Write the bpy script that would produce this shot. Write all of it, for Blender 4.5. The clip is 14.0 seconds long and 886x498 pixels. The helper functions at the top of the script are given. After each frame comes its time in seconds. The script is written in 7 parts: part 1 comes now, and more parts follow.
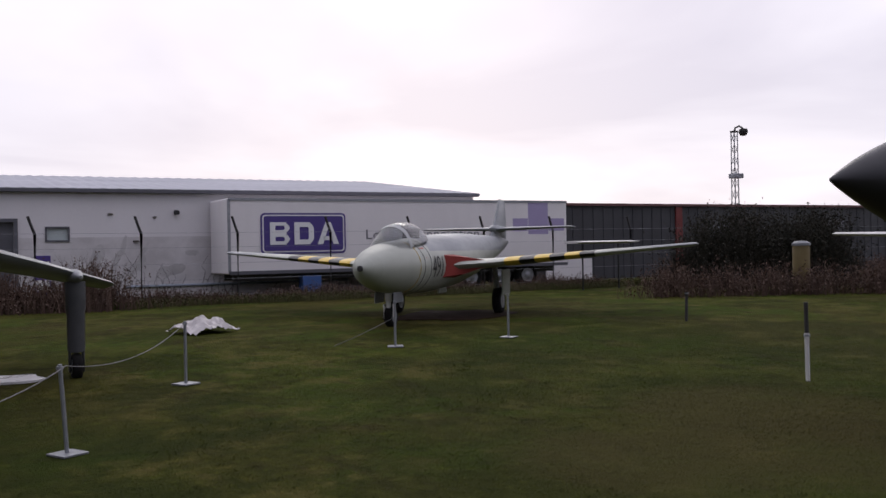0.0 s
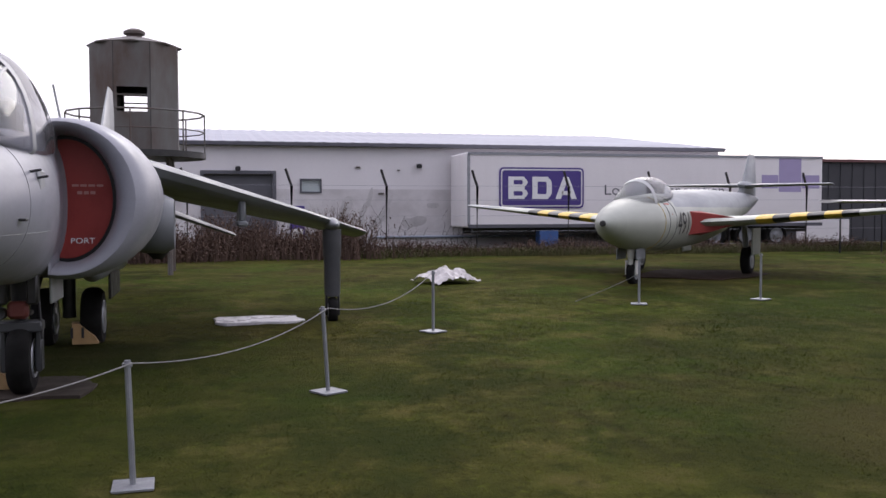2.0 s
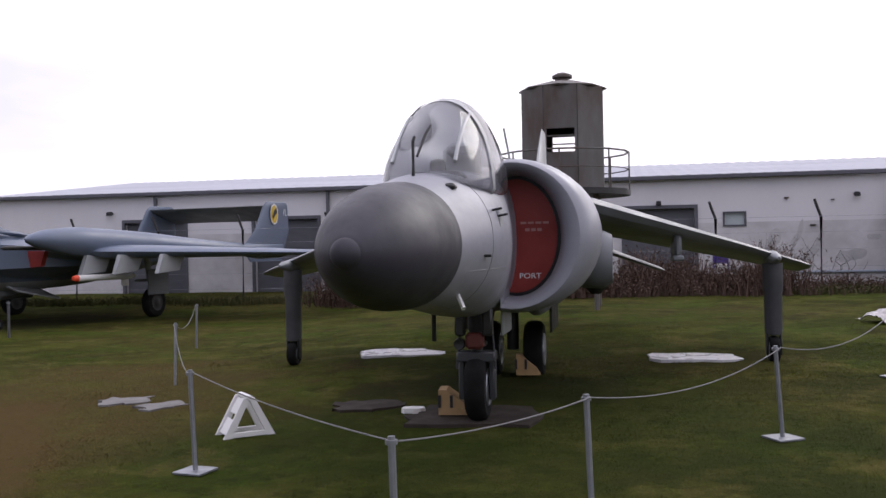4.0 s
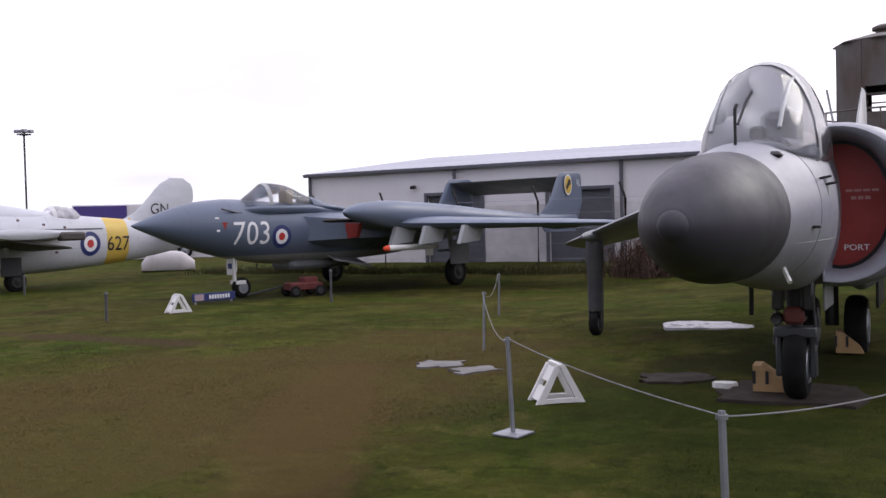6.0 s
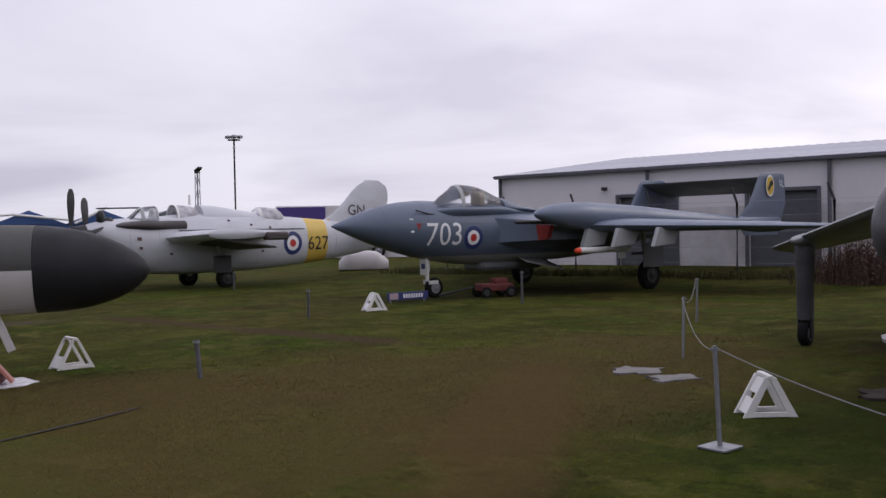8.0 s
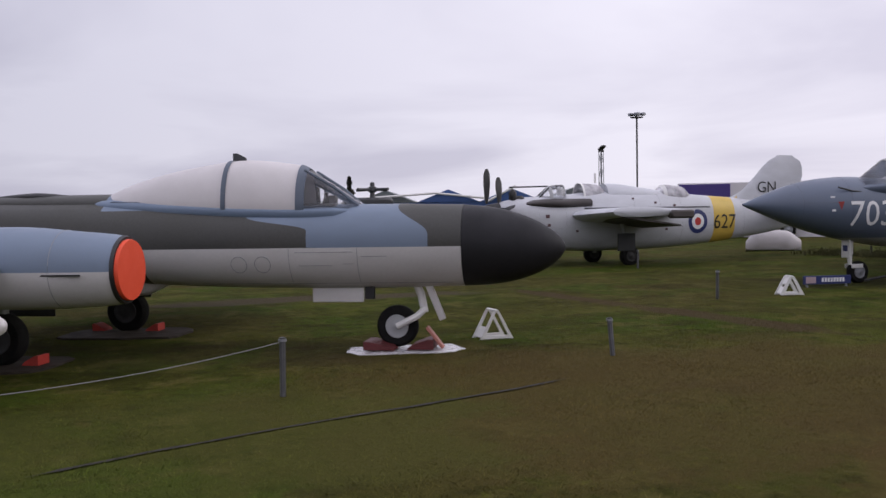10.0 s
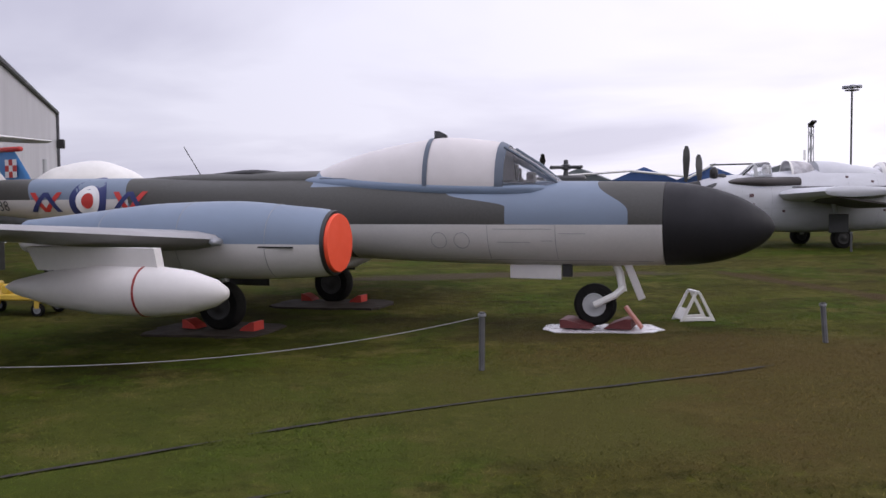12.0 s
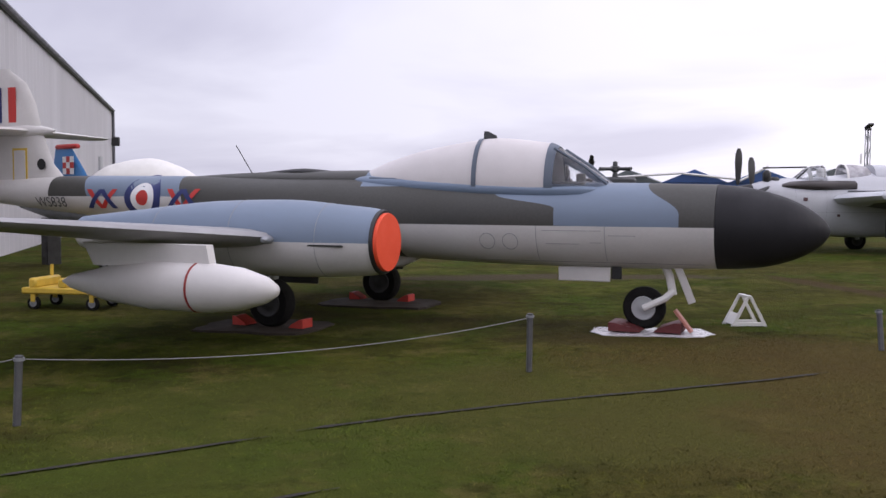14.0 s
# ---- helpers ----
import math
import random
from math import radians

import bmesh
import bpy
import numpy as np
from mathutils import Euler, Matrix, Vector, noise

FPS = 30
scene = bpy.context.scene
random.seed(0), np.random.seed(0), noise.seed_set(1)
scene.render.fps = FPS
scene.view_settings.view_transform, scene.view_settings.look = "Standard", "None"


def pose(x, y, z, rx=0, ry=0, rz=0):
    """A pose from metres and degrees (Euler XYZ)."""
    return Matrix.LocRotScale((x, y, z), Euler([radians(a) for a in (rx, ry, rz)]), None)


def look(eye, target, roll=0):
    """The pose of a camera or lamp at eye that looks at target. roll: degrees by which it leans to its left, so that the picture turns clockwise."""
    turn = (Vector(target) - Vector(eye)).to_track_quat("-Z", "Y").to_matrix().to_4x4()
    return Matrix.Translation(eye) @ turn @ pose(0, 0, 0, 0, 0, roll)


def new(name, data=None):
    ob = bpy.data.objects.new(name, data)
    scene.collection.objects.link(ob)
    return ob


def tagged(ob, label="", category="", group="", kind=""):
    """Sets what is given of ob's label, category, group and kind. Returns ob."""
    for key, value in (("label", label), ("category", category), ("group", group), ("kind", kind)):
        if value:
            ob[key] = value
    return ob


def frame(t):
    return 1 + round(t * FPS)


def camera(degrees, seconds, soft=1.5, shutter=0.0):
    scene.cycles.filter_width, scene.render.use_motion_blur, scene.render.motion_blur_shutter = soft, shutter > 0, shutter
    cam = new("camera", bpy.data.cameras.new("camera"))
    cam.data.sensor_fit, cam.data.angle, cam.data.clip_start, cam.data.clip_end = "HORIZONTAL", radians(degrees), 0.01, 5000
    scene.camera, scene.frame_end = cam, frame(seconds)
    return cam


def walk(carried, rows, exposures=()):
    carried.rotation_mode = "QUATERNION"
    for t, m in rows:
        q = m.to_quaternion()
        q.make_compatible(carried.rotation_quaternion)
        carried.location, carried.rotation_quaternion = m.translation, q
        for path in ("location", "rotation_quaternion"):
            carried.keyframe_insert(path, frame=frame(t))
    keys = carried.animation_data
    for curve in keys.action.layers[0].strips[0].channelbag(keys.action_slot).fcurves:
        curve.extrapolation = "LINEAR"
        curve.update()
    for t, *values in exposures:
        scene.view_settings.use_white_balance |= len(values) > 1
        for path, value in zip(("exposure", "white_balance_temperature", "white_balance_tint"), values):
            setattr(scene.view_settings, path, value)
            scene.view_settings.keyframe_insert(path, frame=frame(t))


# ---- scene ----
cam = camera(50.6, 14.0)
PATH = [
    (0, (0.172, -0.217, 1.834), (1.107, 1.55, 1.836), -1.1),
    (0.5, (0.178, -0.211, 1.835), (1.036, 1.595, 1.788), -0.8),
    (1, (0.162, -0.228, 1.834), (1.007, 1.582, 1.746), -0.3),
    (1.5, (0.145, -0.245, 1.835), (0.946, 1.585, 1.737), -0.2),
    (2, (0.058, 0.029, 1.79), (0.534, 1.97, 1.704), -0.1),
    (2.2, (0.014, 0.098, 1.78), (0.332, 2.071, 1.702), -0.4),
    (2.5, (-0.066, 0.1, 1.789), (0.092, 2.092, 1.73), -0.8),
    (3, (-0.165, 0.155, 1.789), (-0.315, 2.149, 1.795), -1.1),
    (3.2, (-0.18, 0.165, 1.793), (-0.435, 2.149, 1.812), -1.1),
    (5.3, (-0.242, 0.309, 1.742), (-0.747, 2.243, 1.673), -1.2),
    (5.5, (-0.249, 0.222, 1.774), (-0.838, 2.132, 1.699), -1.2),
    (6, (-0.378, 0.069, 1.8), (-1.333, 1.825, 1.748), -1.5),
    (6.5, (-0.45, 0.077, 1.811), (-1.636, 1.687, 1.788), -1.0),
    (7, (-0.46, 0.131, 1.797), (-1.698, 1.701, 1.769), -0.5),
    (7.2, (-0.449, 0.119, 1.797), (-1.696, 1.682, 1.764), -0.7),
    (9.3, (-0.7, 0.062, 1.83), (-2.282, 1.284, 1.759), -1.1),
    (9.5, (-0.703, 0.048, 1.822), (-2.372, 1.147, 1.75), -0.8),
    (10, (-0.715, -0.018, 1.835), (-2.51, 0.861, 1.762), -0.9),
    (10.5, (-0.744, -0.076, 1.835), (-2.615, 0.626, 1.755), -0.3),
    (11, (-0.742, -0.093, 1.818), (-2.657, 0.475, 1.723), -0.7),
    (11.5, (-0.748, -0.109, 1.825), (-2.678, 0.405, 1.717), -0.6),
    (12, (-0.757, -0.104, 1.823), (-2.691, 0.394, 1.708), -0.5),
    (12.5, (-0.762, -0.107, 1.824), (-2.697, 0.386, 1.705), -0.6),
    (13, (-0.754, -0.1, 1.822), (-2.69, 0.39, 1.706), -0.9),
    (13.5, (-0.739, -0.095, 1.831), (-2.674, 0.394, 1.718), -1.0),
    (14, (-0.758, -0.126, 1.824), (-2.714, 0.275, 1.71), 0.1),
]
EXPOSURES = [(0, -0.22), (0.5, 0.0), (1, 0.24), (1.5, 0.42), (2, 0.5), (2.5, 0.6), (3, 0.12), (4.5, 0.6), (5.5, 0.92), (6, 0.48), (6.5, 0.08), (7.2, -0.08), (9.3, -0.03), (11, 0.1), (12, 0.3), (14, 0.36)]
walk(cam, [(t, look(eye, target, roll)) for t, eye, target, roll in PATH], EXPOSURES)

# ---------- world and light ----------
world = bpy.data.worlds.new("overcast_sky")
scene.world = world
world.use_nodes = True
wn = world.node_tree.nodes
wl = world.node_tree.links
wn.clear()
w_out = wn.new("ShaderNodeOutputWorld")
w_bg = wn.new("ShaderNodeBackground")
w_sky = wn.new("ShaderNodeTexSky")
w_sky.sky_type = "NISHITA"
w_sky.sun_disc = False
w_sky.sun_elevation = radians(20)
w_sky.sun_rotation = radians(25)
w_co = wn.new("ShaderNodeTexCoord")
w_sep = wn.new("ShaderNodeSeparateXYZ")
wl.new(w_co.outputs["Generated"], w_sep.inputs[0])
# clouds lie on a high flat deck: the direction divided by its height
w_add = wn.new("ShaderNodeMath"); w_add.operation = "ADD"; w_add.inputs[1].default_value = 0.14
w_abs = wn.new("ShaderNodeMath"); w_abs.operation = "ABSOLUTE"
wl.new(w_sep.outputs["Z"], w_abs.inputs[0])
wl.new(w_abs.outputs[0], w_add.inputs[0])
w_dx = wn.new("ShaderNodeMath"); w_dx.operation = "DIVIDE"
w_dy = wn.new("ShaderNodeMath"); w_dy.operation = "DIVIDE"
wl.new(w_sep.outputs["X"], w_dx.inputs[0]); wl.new(w_add.outputs[0], w_dx.inputs[1])
wl.new(w_sep.outputs["Y"], w_dy.inputs[0]); wl.new(w_add.outputs[0], w_dy.inputs[1])
w_com = wn.new("ShaderNodeCombineXYZ")
wl.new(w_dx.outputs[0], w_com.inputs[0]); wl.new(w_dy.outputs[0], w_com.inputs[1])
w_n1 = wn.new("ShaderNodeTexNoise")
w_n1.inputs["Scale"].default_value = 0.55
w_n1.inputs["Detail"].default_value = 5.0
w_n1.inputs["Roughness"].default_value = 0.5
w_n1.inputs["Distortion"].default_value = 0.4
wl.new(w_com.outputs[0], w_n1.inputs["Vector"])
w_ramp = wn.new("ShaderNodeValToRGB")
w_ramp.color_ramp.elements[0].position = 0.36
w_ramp.color_ramp.elements[0].color = (0.74, 0.71, 0.84, 1)
w_ramp.color_ramp.elements[1].position = 0.60
w_ramp.color_ramp.elements[1].color = (0.99, 0.955, 1.07, 1)
wl.new(w_n1.outputs["Fac"], w_ramp.inputs[0])
w_sc = wn.new("ShaderNodeVectorMath"); w_sc.operation = "SCALE"; w_sc.inputs["Scale"].default_value = 0.1
wl.new(w_sky.outputs[0], w_sc.inputs[0])
w_mix = wn.new("ShaderNodeMix"); w_mix.data_type = "RGBA"
w_mix.inputs[0].default_value = 0.93
wl.new(w_sc.outputs[0], w_mix.inputs[6]); wl.new(w_ramp.outputs[0], w_mix.inputs[7])
# an overcast dome: brighter overhead and towards the hidden sun, cooler away from it
w_dot = wn.new("ShaderNodeVectorMath"); w_dot.operation = "DOT_PRODUCT"
w_dot.inputs[1].default_value = (0.45, 0.89, 0.0)
wl.new(w_co.outputs["Generated"], w_dot.inputs[0])
w_sq = wn.new("ShaderNodeMath"); w_sq.operation = "MULTIPLY"
wl.new(w_abs.outputs[0], w_sq.inputs[0]); wl.new(w_abs.outputs[0], w_sq.inputs[1])
w_top = wn.new("ShaderNodeMath"); w_top.operation = "MULTIPLY_ADD"
w_top.inputs[1].default_value = 0.85; w_top.inputs[2].default_value = 0.86
wl.new(w_sq.outputs[0], w_top.inputs[0])
w_str = wn.new("ShaderNodeMath"); w_str.operation = "MULTIPLY_ADD"
w_str.inputs[1].default_value = 0.34
wl.new(w_dot.outputs["Value"], w_str.inputs[0]); wl.new(w_top.outputs[0], w_str.inputs[2])
w_side = wn.new("ShaderNodeMapRange")
w_side.inputs["From Min"].default_value = -1.0
wl.new(w_dot.outputs["Value"], w_side.inputs["Value"])
w_tint = wn.new("ShaderNodeMix"); w_tint.data_type = "RGBA"
w_tint.inputs[6].default_value = (0.95, 0.975, 1.06, 1)
w_tint.inputs[7].default_value = (1.02, 1.0, 0.98, 1)
wl.new(w_side.outputs["Result"], w_tint.inputs[0])
w_mul = wn.new("ShaderNodeMix"); w_mul.data_type = "RGBA"; w_mul.blend_type = "MULTIPLY"
w_mul.inputs[0].default_value = 1.0
wl.new(w_mix.outputs[2], w_mul.inputs[6]); wl.new(w_tint.outputs[2], w_mul.inputs[7])
wl.new(w_mul.outputs[2], w_bg.inputs["Color"])
wl.new(w_str.outputs[0], w_bg.inputs["Strength"])
wl.new(w_bg.outputs[0], w_out.inputs[0])

sun = new("sun", bpy.data.lights.new("sun", "SUN"))
sun.data.energy = 0.4
sun.data.angle = radians(25)
sun.data.color = (1.0, 0.96, 0.9)
sun.matrix_world = look((30, 60, 40), (0, 0, 0))


# ---------- materials ----------
def nodes_of(name):
    m = bpy.data.materials.new(name)
    m.use_nodes = True
    nt = m.node_tree
    return m, nt, nt.nodes["Principled BSDF"]


def put_in(nt, node, socket, value):
    if isinstance(value, bpy.types.NodeSocket):
        nt.links.new(value, node.inputs[socket])
    else:
        node.inputs[socket].default_value = value


def math_node(nt, op, a, b=0.0, clamp=False):
    n = nt.nodes.new("ShaderNodeMath")
    n.operation = op
    n.use_clamp = clamp
    put_in(nt, n, 0, a)
    put_in(nt, n, 1, b)
    return n.outputs[0]


def noise_fac(nt, scale, detail=4.0, rough=0.55, lo=0.35, hi=0.65, vector=None, stretch=None):
    co = vector
    if co is None:
        co = nt.nodes.new("ShaderNodeTexCoord").outputs["Object"]
    if stretch:
        mp = nt.nodes.new("ShaderNodeMapping")
        mp.inputs["Scale"].default_value = stretch
        nt.links.new(co, mp.inputs[0])
        co = mp.outputs[0]
    n = nt.nodes.new("ShaderNodeTexNoise")
    n.inputs["Scale"].default_value = scale
    n.inputs["Detail"].default_value = detail
    n.inputs["Roughness"].default_value = rough
    nt.links.new(co, n.inputs["Vector"])
    r = nt.nodes.new("ShaderNodeMapRange")
    r.inputs["From Min"].default_value = lo
    r.inputs["From Max"].default_value = hi
    nt.links.new(n.outputs["Fac"], r.inputs["Value"])
    return r.outputs["Result"]


def mix_col(nt, fac, a, b):
    n = nt.nodes.new("ShaderNodeMix")
    n.data_type = "RGBA"
    put_in(nt, n, 0, fac)
    put_in(nt, n, 6, a if isinstance(a, bpy.types.NodeSocket) else (*a, 1))
    put_in(nt, n, 7, b if isinstance(b, bpy.types.NodeSocket) else (*b, 1))
    return n.outputs[2]


def bump_to(nt, bsdf, fac, strength, dist=0.01):
    b = nt.nodes.new("ShaderNodeBump")
    b.inputs["Strength"].default_value = strength
    b.inputs["Distance"].default_value = dist
    nt.links.new(fac, b.inputs["Height"])
    nt.links.new(b.outputs[0], bsdf.inputs["Normal"])


def surface(name, col, rough=0.6, metal=0.0, wear=0.25, scale=1.5, grain=40.0, bump=0.1, streak=None, dirt=None, spec=0.5):
    """A weathered surface: broad stains and fine grain over one base colour."""
    m, nt, bsdf = nodes_of(name)
    big = noise_fac(nt, scale, 5, 0.6, stretch=streak)
    fine = noise_fac(nt, grain, 3, 0.6)
    dark = dirt or tuple(c * (1 - wear) * 0.9 for c in col)
    c1 = mix_col(nt, math_node(nt, "MULTIPLY", big, wear * 2, True), col, dark)
    c2 = mix_col(nt, math_node(nt, "MULTIPLY", fine, wear * 0.7, True), c1, tuple(c * 0.75 for c in col))
    nt.links.new(c2, bsdf.inputs["Base Color"])
    r = math_node(nt, "ADD", math_node(nt, "MULTIPLY", big, 0.18), rough - 0.09)
    nt.links.new(r, bsdf.inputs["Roughness"])
    bsdf.inputs["Metallic"].default_value = metal
    bsdf.inputs["Specular IOR Level"].default_value = spec
    if bump:
        bump_to(nt, bsdf, fine, bump, 0.004)
    return m


def glass_mat(name, tint=(0.85, 0.9, 0.9), rough=0.06, haze=0.12):
    """Weathered acrylic: thin clear glass with a dusty film."""
    m, nt, bsdf = nodes_of(name)
    out = nt.nodes["Material Output"]
    tr = nt.nodes.new("ShaderNodeBsdfTransparent")
    tr.inputs[0].default_value = (*tint, 1)
    gl = nt.nodes.new("ShaderNodeBsdfGlossy")
    gl.inputs["Roughness"].default_value = rough
    fr = nt.nodes.new("ShaderNodeFresnel")
    fr.inputs[0].default_value = 1.45
    m1 = nt.nodes.new("ShaderNodeMixShader")
    nt.links.new(fr.outputs[0], m1.inputs[0])
    nt.links.new(tr.outputs[0], m1.inputs[1])
    nt.links.new(gl.outputs[0], m1.inputs[2])
    film = nt.nodes.new("ShaderNodeBsdfDiffuse")
    film.inputs[0].default_value = (0.6, 0.58, 0.6, 1)
    m2 = nt.nodes.new("ShaderNodeMixShader")
    nt.links.new(math_node(nt, "ADD", math_node(nt, "MULTIPLY", noise_fac(nt, 3.0), haze), haze), m2.inputs[0])
    nt.links.new(m1.outputs[0], m2.inputs[1])
    nt.links.new(film.outputs[0], m2.inputs[2])
    nt.links.new(m2.outputs[0], out.inputs[0])
    return m


def zones(name, base, layers, rough=0.5, wear=0.15, grain=30.0, metal=0.0, wobble=0.12):
    """Aircraft paint in zones of the thing's own x and z: layers of (colour, x0, x1, z0, z1, slope, waviness), a later one over an earlier one; an x may be (low, high, z of low, z of high), a curved edge."""
    m, nt, bsdf = nodes_of(name)
    co = nt.nodes.new("ShaderNodeTexCoord")
    sep = nt.nodes.new("ShaderNodeSeparateXYZ")
    nt.links.new(co.outputs["Object"], sep.inputs[0])
    wob = math_node(nt, "MULTIPLY", math_node(nt, "SUBTRACT", noise_fac(nt, 1.1, 1, 0.4, 0.2, 0.8), 0.5), wobble)
    col = None
    for colr, x0, x1, z0, z1, slope, wavy in layers:
        x = math_node(nt, "ADD", sep.outputs["X"], math_node(nt, "MULTIPLY", math_node(nt, "SUBTRACT", sep.outputs["Z"], z0), slope))
        z = sep.outputs["Z"]
        if wavy:
            x = math_node(nt, "ADD", x, math_node(nt, "MULTIPLY", wob, wavy))
            z = math_node(nt, "ADD", z, math_node(nt, "MULTIPLY", wob, wavy * 0.6))
        ends = []
        for e in (x0, x1):
            if isinstance(e, tuple):
                g = nt.nodes.new("ShaderNodeMapRange")
                g.interpolation_type = "SMOOTHERSTEP"
                nt.links.new(sep.outputs["Z"], g.inputs["Value"])
                for key, val in zip(("To Min", "To Max", "From Min", "From Max"), e):
                    g.inputs[key].default_value = val
                e = g.outputs["Result"]
            ends.append(e)
        f = math_node(nt, "MULTIPLY", math_node(nt, "GREATER_THAN", x, ends[0]), math_node(nt, "LESS_THAN", x, ends[1]))
        f = math_node(nt, "MULTIPLY", f, math_node(nt, "GREATER_THAN", z, z0))
        f = math_node(nt, "MULTIPLY", f, math_node(nt, "LESS_THAN", z, z1))
        col = mix_col(nt, f, base if col is None else col, colr)
    big = noise_fac(nt, 1.3, 6, 0.65, stretch=(0.6, 1, 1.6))
    fine = noise_fac(nt, grain, 3)
    grime = mix_col(nt, math_node(nt, "MULTIPLY", big, wear), col, (0.10, 0.095, 0.08))
    last = mix_col(nt, math_node(nt, "MULTIPLY", fine, wear * 0.5), grime, (0.16, 0.16, 0.15))
    nt.links.new(last, bsdf.inputs["Base Color"])
    nt.links.new(math_node(nt, "ADD", math_node(nt, "MULTIPLY", big, 0.2), rough - 0.1), bsdf.inputs["Roughness"])
    bsdf.inputs["Metallic"].default_value = metal
    bump_to(nt, bsdf, fine, 0.05, 0.003)
    return m


GREY_LIGHT = surface("pale_grey_paint", (0.36, 0.37, 0.37), 0.42, wear=0.18, grain=18, bump=0.03)
GREY_MID = surface("mid_grey_paint", (0.17, 0.18, 0.19), 0.45, wear=0.2, grain=18, bump=0.03)
GREY_DARK = surface("dark_grey_paint", (0.05, 0.052, 0.056), 0.42, wear=0.2, grain=18, bump=0.03)
RADOME = surface("radome_grey", (0.040, 0.038, 0.047), 0.52, wear=0.3, scale=2.5, grain=20, bump=0.02, spec=0.3)
BLACK_NOSE = surface("black_radome_paint", (0.016, 0.016, 0.018), 0.55, wear=0.2, scale=2.5, grain=20, bump=0.03, spec=0.25)
BLACK = surface("black_paint", (0.012, 0.012, 0.013), 0.5, bump=0.03)
RUBBER = surface("tyre_rubber", (0.012, 0.0115, 0.011), 0.9, wear=0.35, scale=6, bump=0.15, spec=0.15)
RED = surface("red_cover_paint", (0.42, 0.035, 0.022), 0.6, wear=0.18, scale=3, bump=0.04)
RED_DULL = surface("dull_red_board", (0.26, 0.024, 0.018), 0.6, wear=0.25, scale=3, bump=0.04)
ORANGE = surface("bright_red_board", (0.75, 0.075, 0.025), 0.6, wear=0.1, scale=3, bump=0.03)
WHITE = surface("white_paint", (0.72, 0.71, 0.68), 0.5, wear=0.14, scale=4, bump=0.05)
ALUMIN = surface("aluminium_paint", (0.60, 0.58, 0.56), 0.45, metal=0.0, wear=0.2, scale=1.6, grain=22, bump=0.03)
STEEL = surface("galvanised_steel", (0.30, 0.31, 0.33), 0.45, metal=0.6, wear=0.3, scale=8, bump=0.06)
STEEL_DARK = surface("dark_oily_metal", (0.035, 0.034, 0.033), 0.5, metal=0.3, wear=0.4, scale=7, bump=0.08)
WOOD = surface("bare_plywood", (0.42, 0.27, 0.12), 0.7, wear=0.25, scale=9, streak=(1, 6, 1), bump=0.08)
GLASS = glass_mat("canopy_acrylic", (0.96, 0.97, 0.98), 0.04, 0.04)
LEG_GREY = surface("soiled_leg_grey", (0.085, 0.086, 0.095), 0.5, wear=0.35, scale=3, grain=18, bump=0.05)
SEAM_GREY = surface("faint_seam_grey", (0.24, 0.245, 0.25), 0.5, wear=0.1, bump=0)
WING_SILVER = surface("weathered_wing_silver", (0.27, 0.265, 0.27), 0.42, wear=0.25, scale=1.4, grain=18, bump=0.03)
GLASS_FOG = glass_mat("hazed_canopy_acrylic", (0.8, 0.82, 0.84), 0.15, 0.42)
COVER = surface("pale_canopy_cover", (0.60, 0.57, 0.56), 0.55, wear=0.12, scale=3, bump=0.05)
BLUE_ROUND = surface("roundel_blue", (0.018, 0.028, 0.12), 0.5, wear=0.15, bump=0.02)
RED_ROUND = surface("roundel_red", (0.45, 0.03, 0.025), 0.5, wear=0.15, bump=0.02)
WHITE_ROUND = surface("marking_white", (0.72, 0.72, 0.72), 0.5, wear=0.1, bump=0.02)
YELLOW = surface("yellow_paint", (0.62, 0.42, 0.05), 0.5, wear=0.25, scale=5, bump=0.04)
ROPE = surface("grey_rope", (0.22, 0.215, 0.21), 0.8, wear=0.25, scale=20, bump=0.1)
WALL_WHITE = surface("weathered_white_cladding", (0.68, 0.655, 0.665), 0.6, wear=0.14, scale=0.5, streak=(1, 1, 0.25), grain=9, bump=0.03)
WALL_LOW = surface("patched_white_block", (0.65, 0.625, 0.63), 0.75, wear=0.30, scale=0.8, grain=7, bump=0.15, dirt=(0.34, 0.32, 0.32))
ROOF = surface("pale_sheet_roof", (0.43, 0.435, 0.47), 0.75, wear=0.2, scale=0.6, streak=(0.3, 1, 1), bump=0.04, spec=0.15)
TRIM_GREY = surface("grey_trim", (0.09, 0.09, 0.105), 0.5, wear=0.15, bump=0.03)
SHUTTER = surface("grey_roller_shutter", (0.10, 0.10, 0.115), 0.5, wear=0.2, scale=2, streak=(1, 1, 3), bump=0.05)
RUST = surface("rusty_grey_steel", (0.125, 0.125, 0.118), 0.65, wear=0.5, scale=1.1, streak=(1, 1, 0.4), bump=0.15, dirt=(0.075, 0.045, 0.032))
POST_DARK = surface("dark_fence_post", (0.03, 0.027, 0.026), 0.8, wear=0.3, scale=4, bump=0.2)
PURPLE = surface("purple_sign_paint", (0.055, 0.032, 0.19), 0.45, wear=0.08, scale=2, bump=0.02)
CONCRETE = surface("wet_concrete", (0.17, 0.16, 0.15), 0.75, wear=0.3, scale=2.5, grain=25, bump=0.1)
SHEET = surface("pale_plastic_sheet", (0.46, 0.43, 0.42), 0.45, wear=0.15, scale=3, bump=0.2)
BARK = surface("bark", (0.06, 0.045, 0.035), 0.9, wear=0.4, scale=8, streak=(1, 1, 0.2), bump=0.4)
CHARCOAL = surface("charcoal_cladding", (0.040, 0.040, 0.046), 0.6, wear=0.2, scale=0.6, bump=0.05)
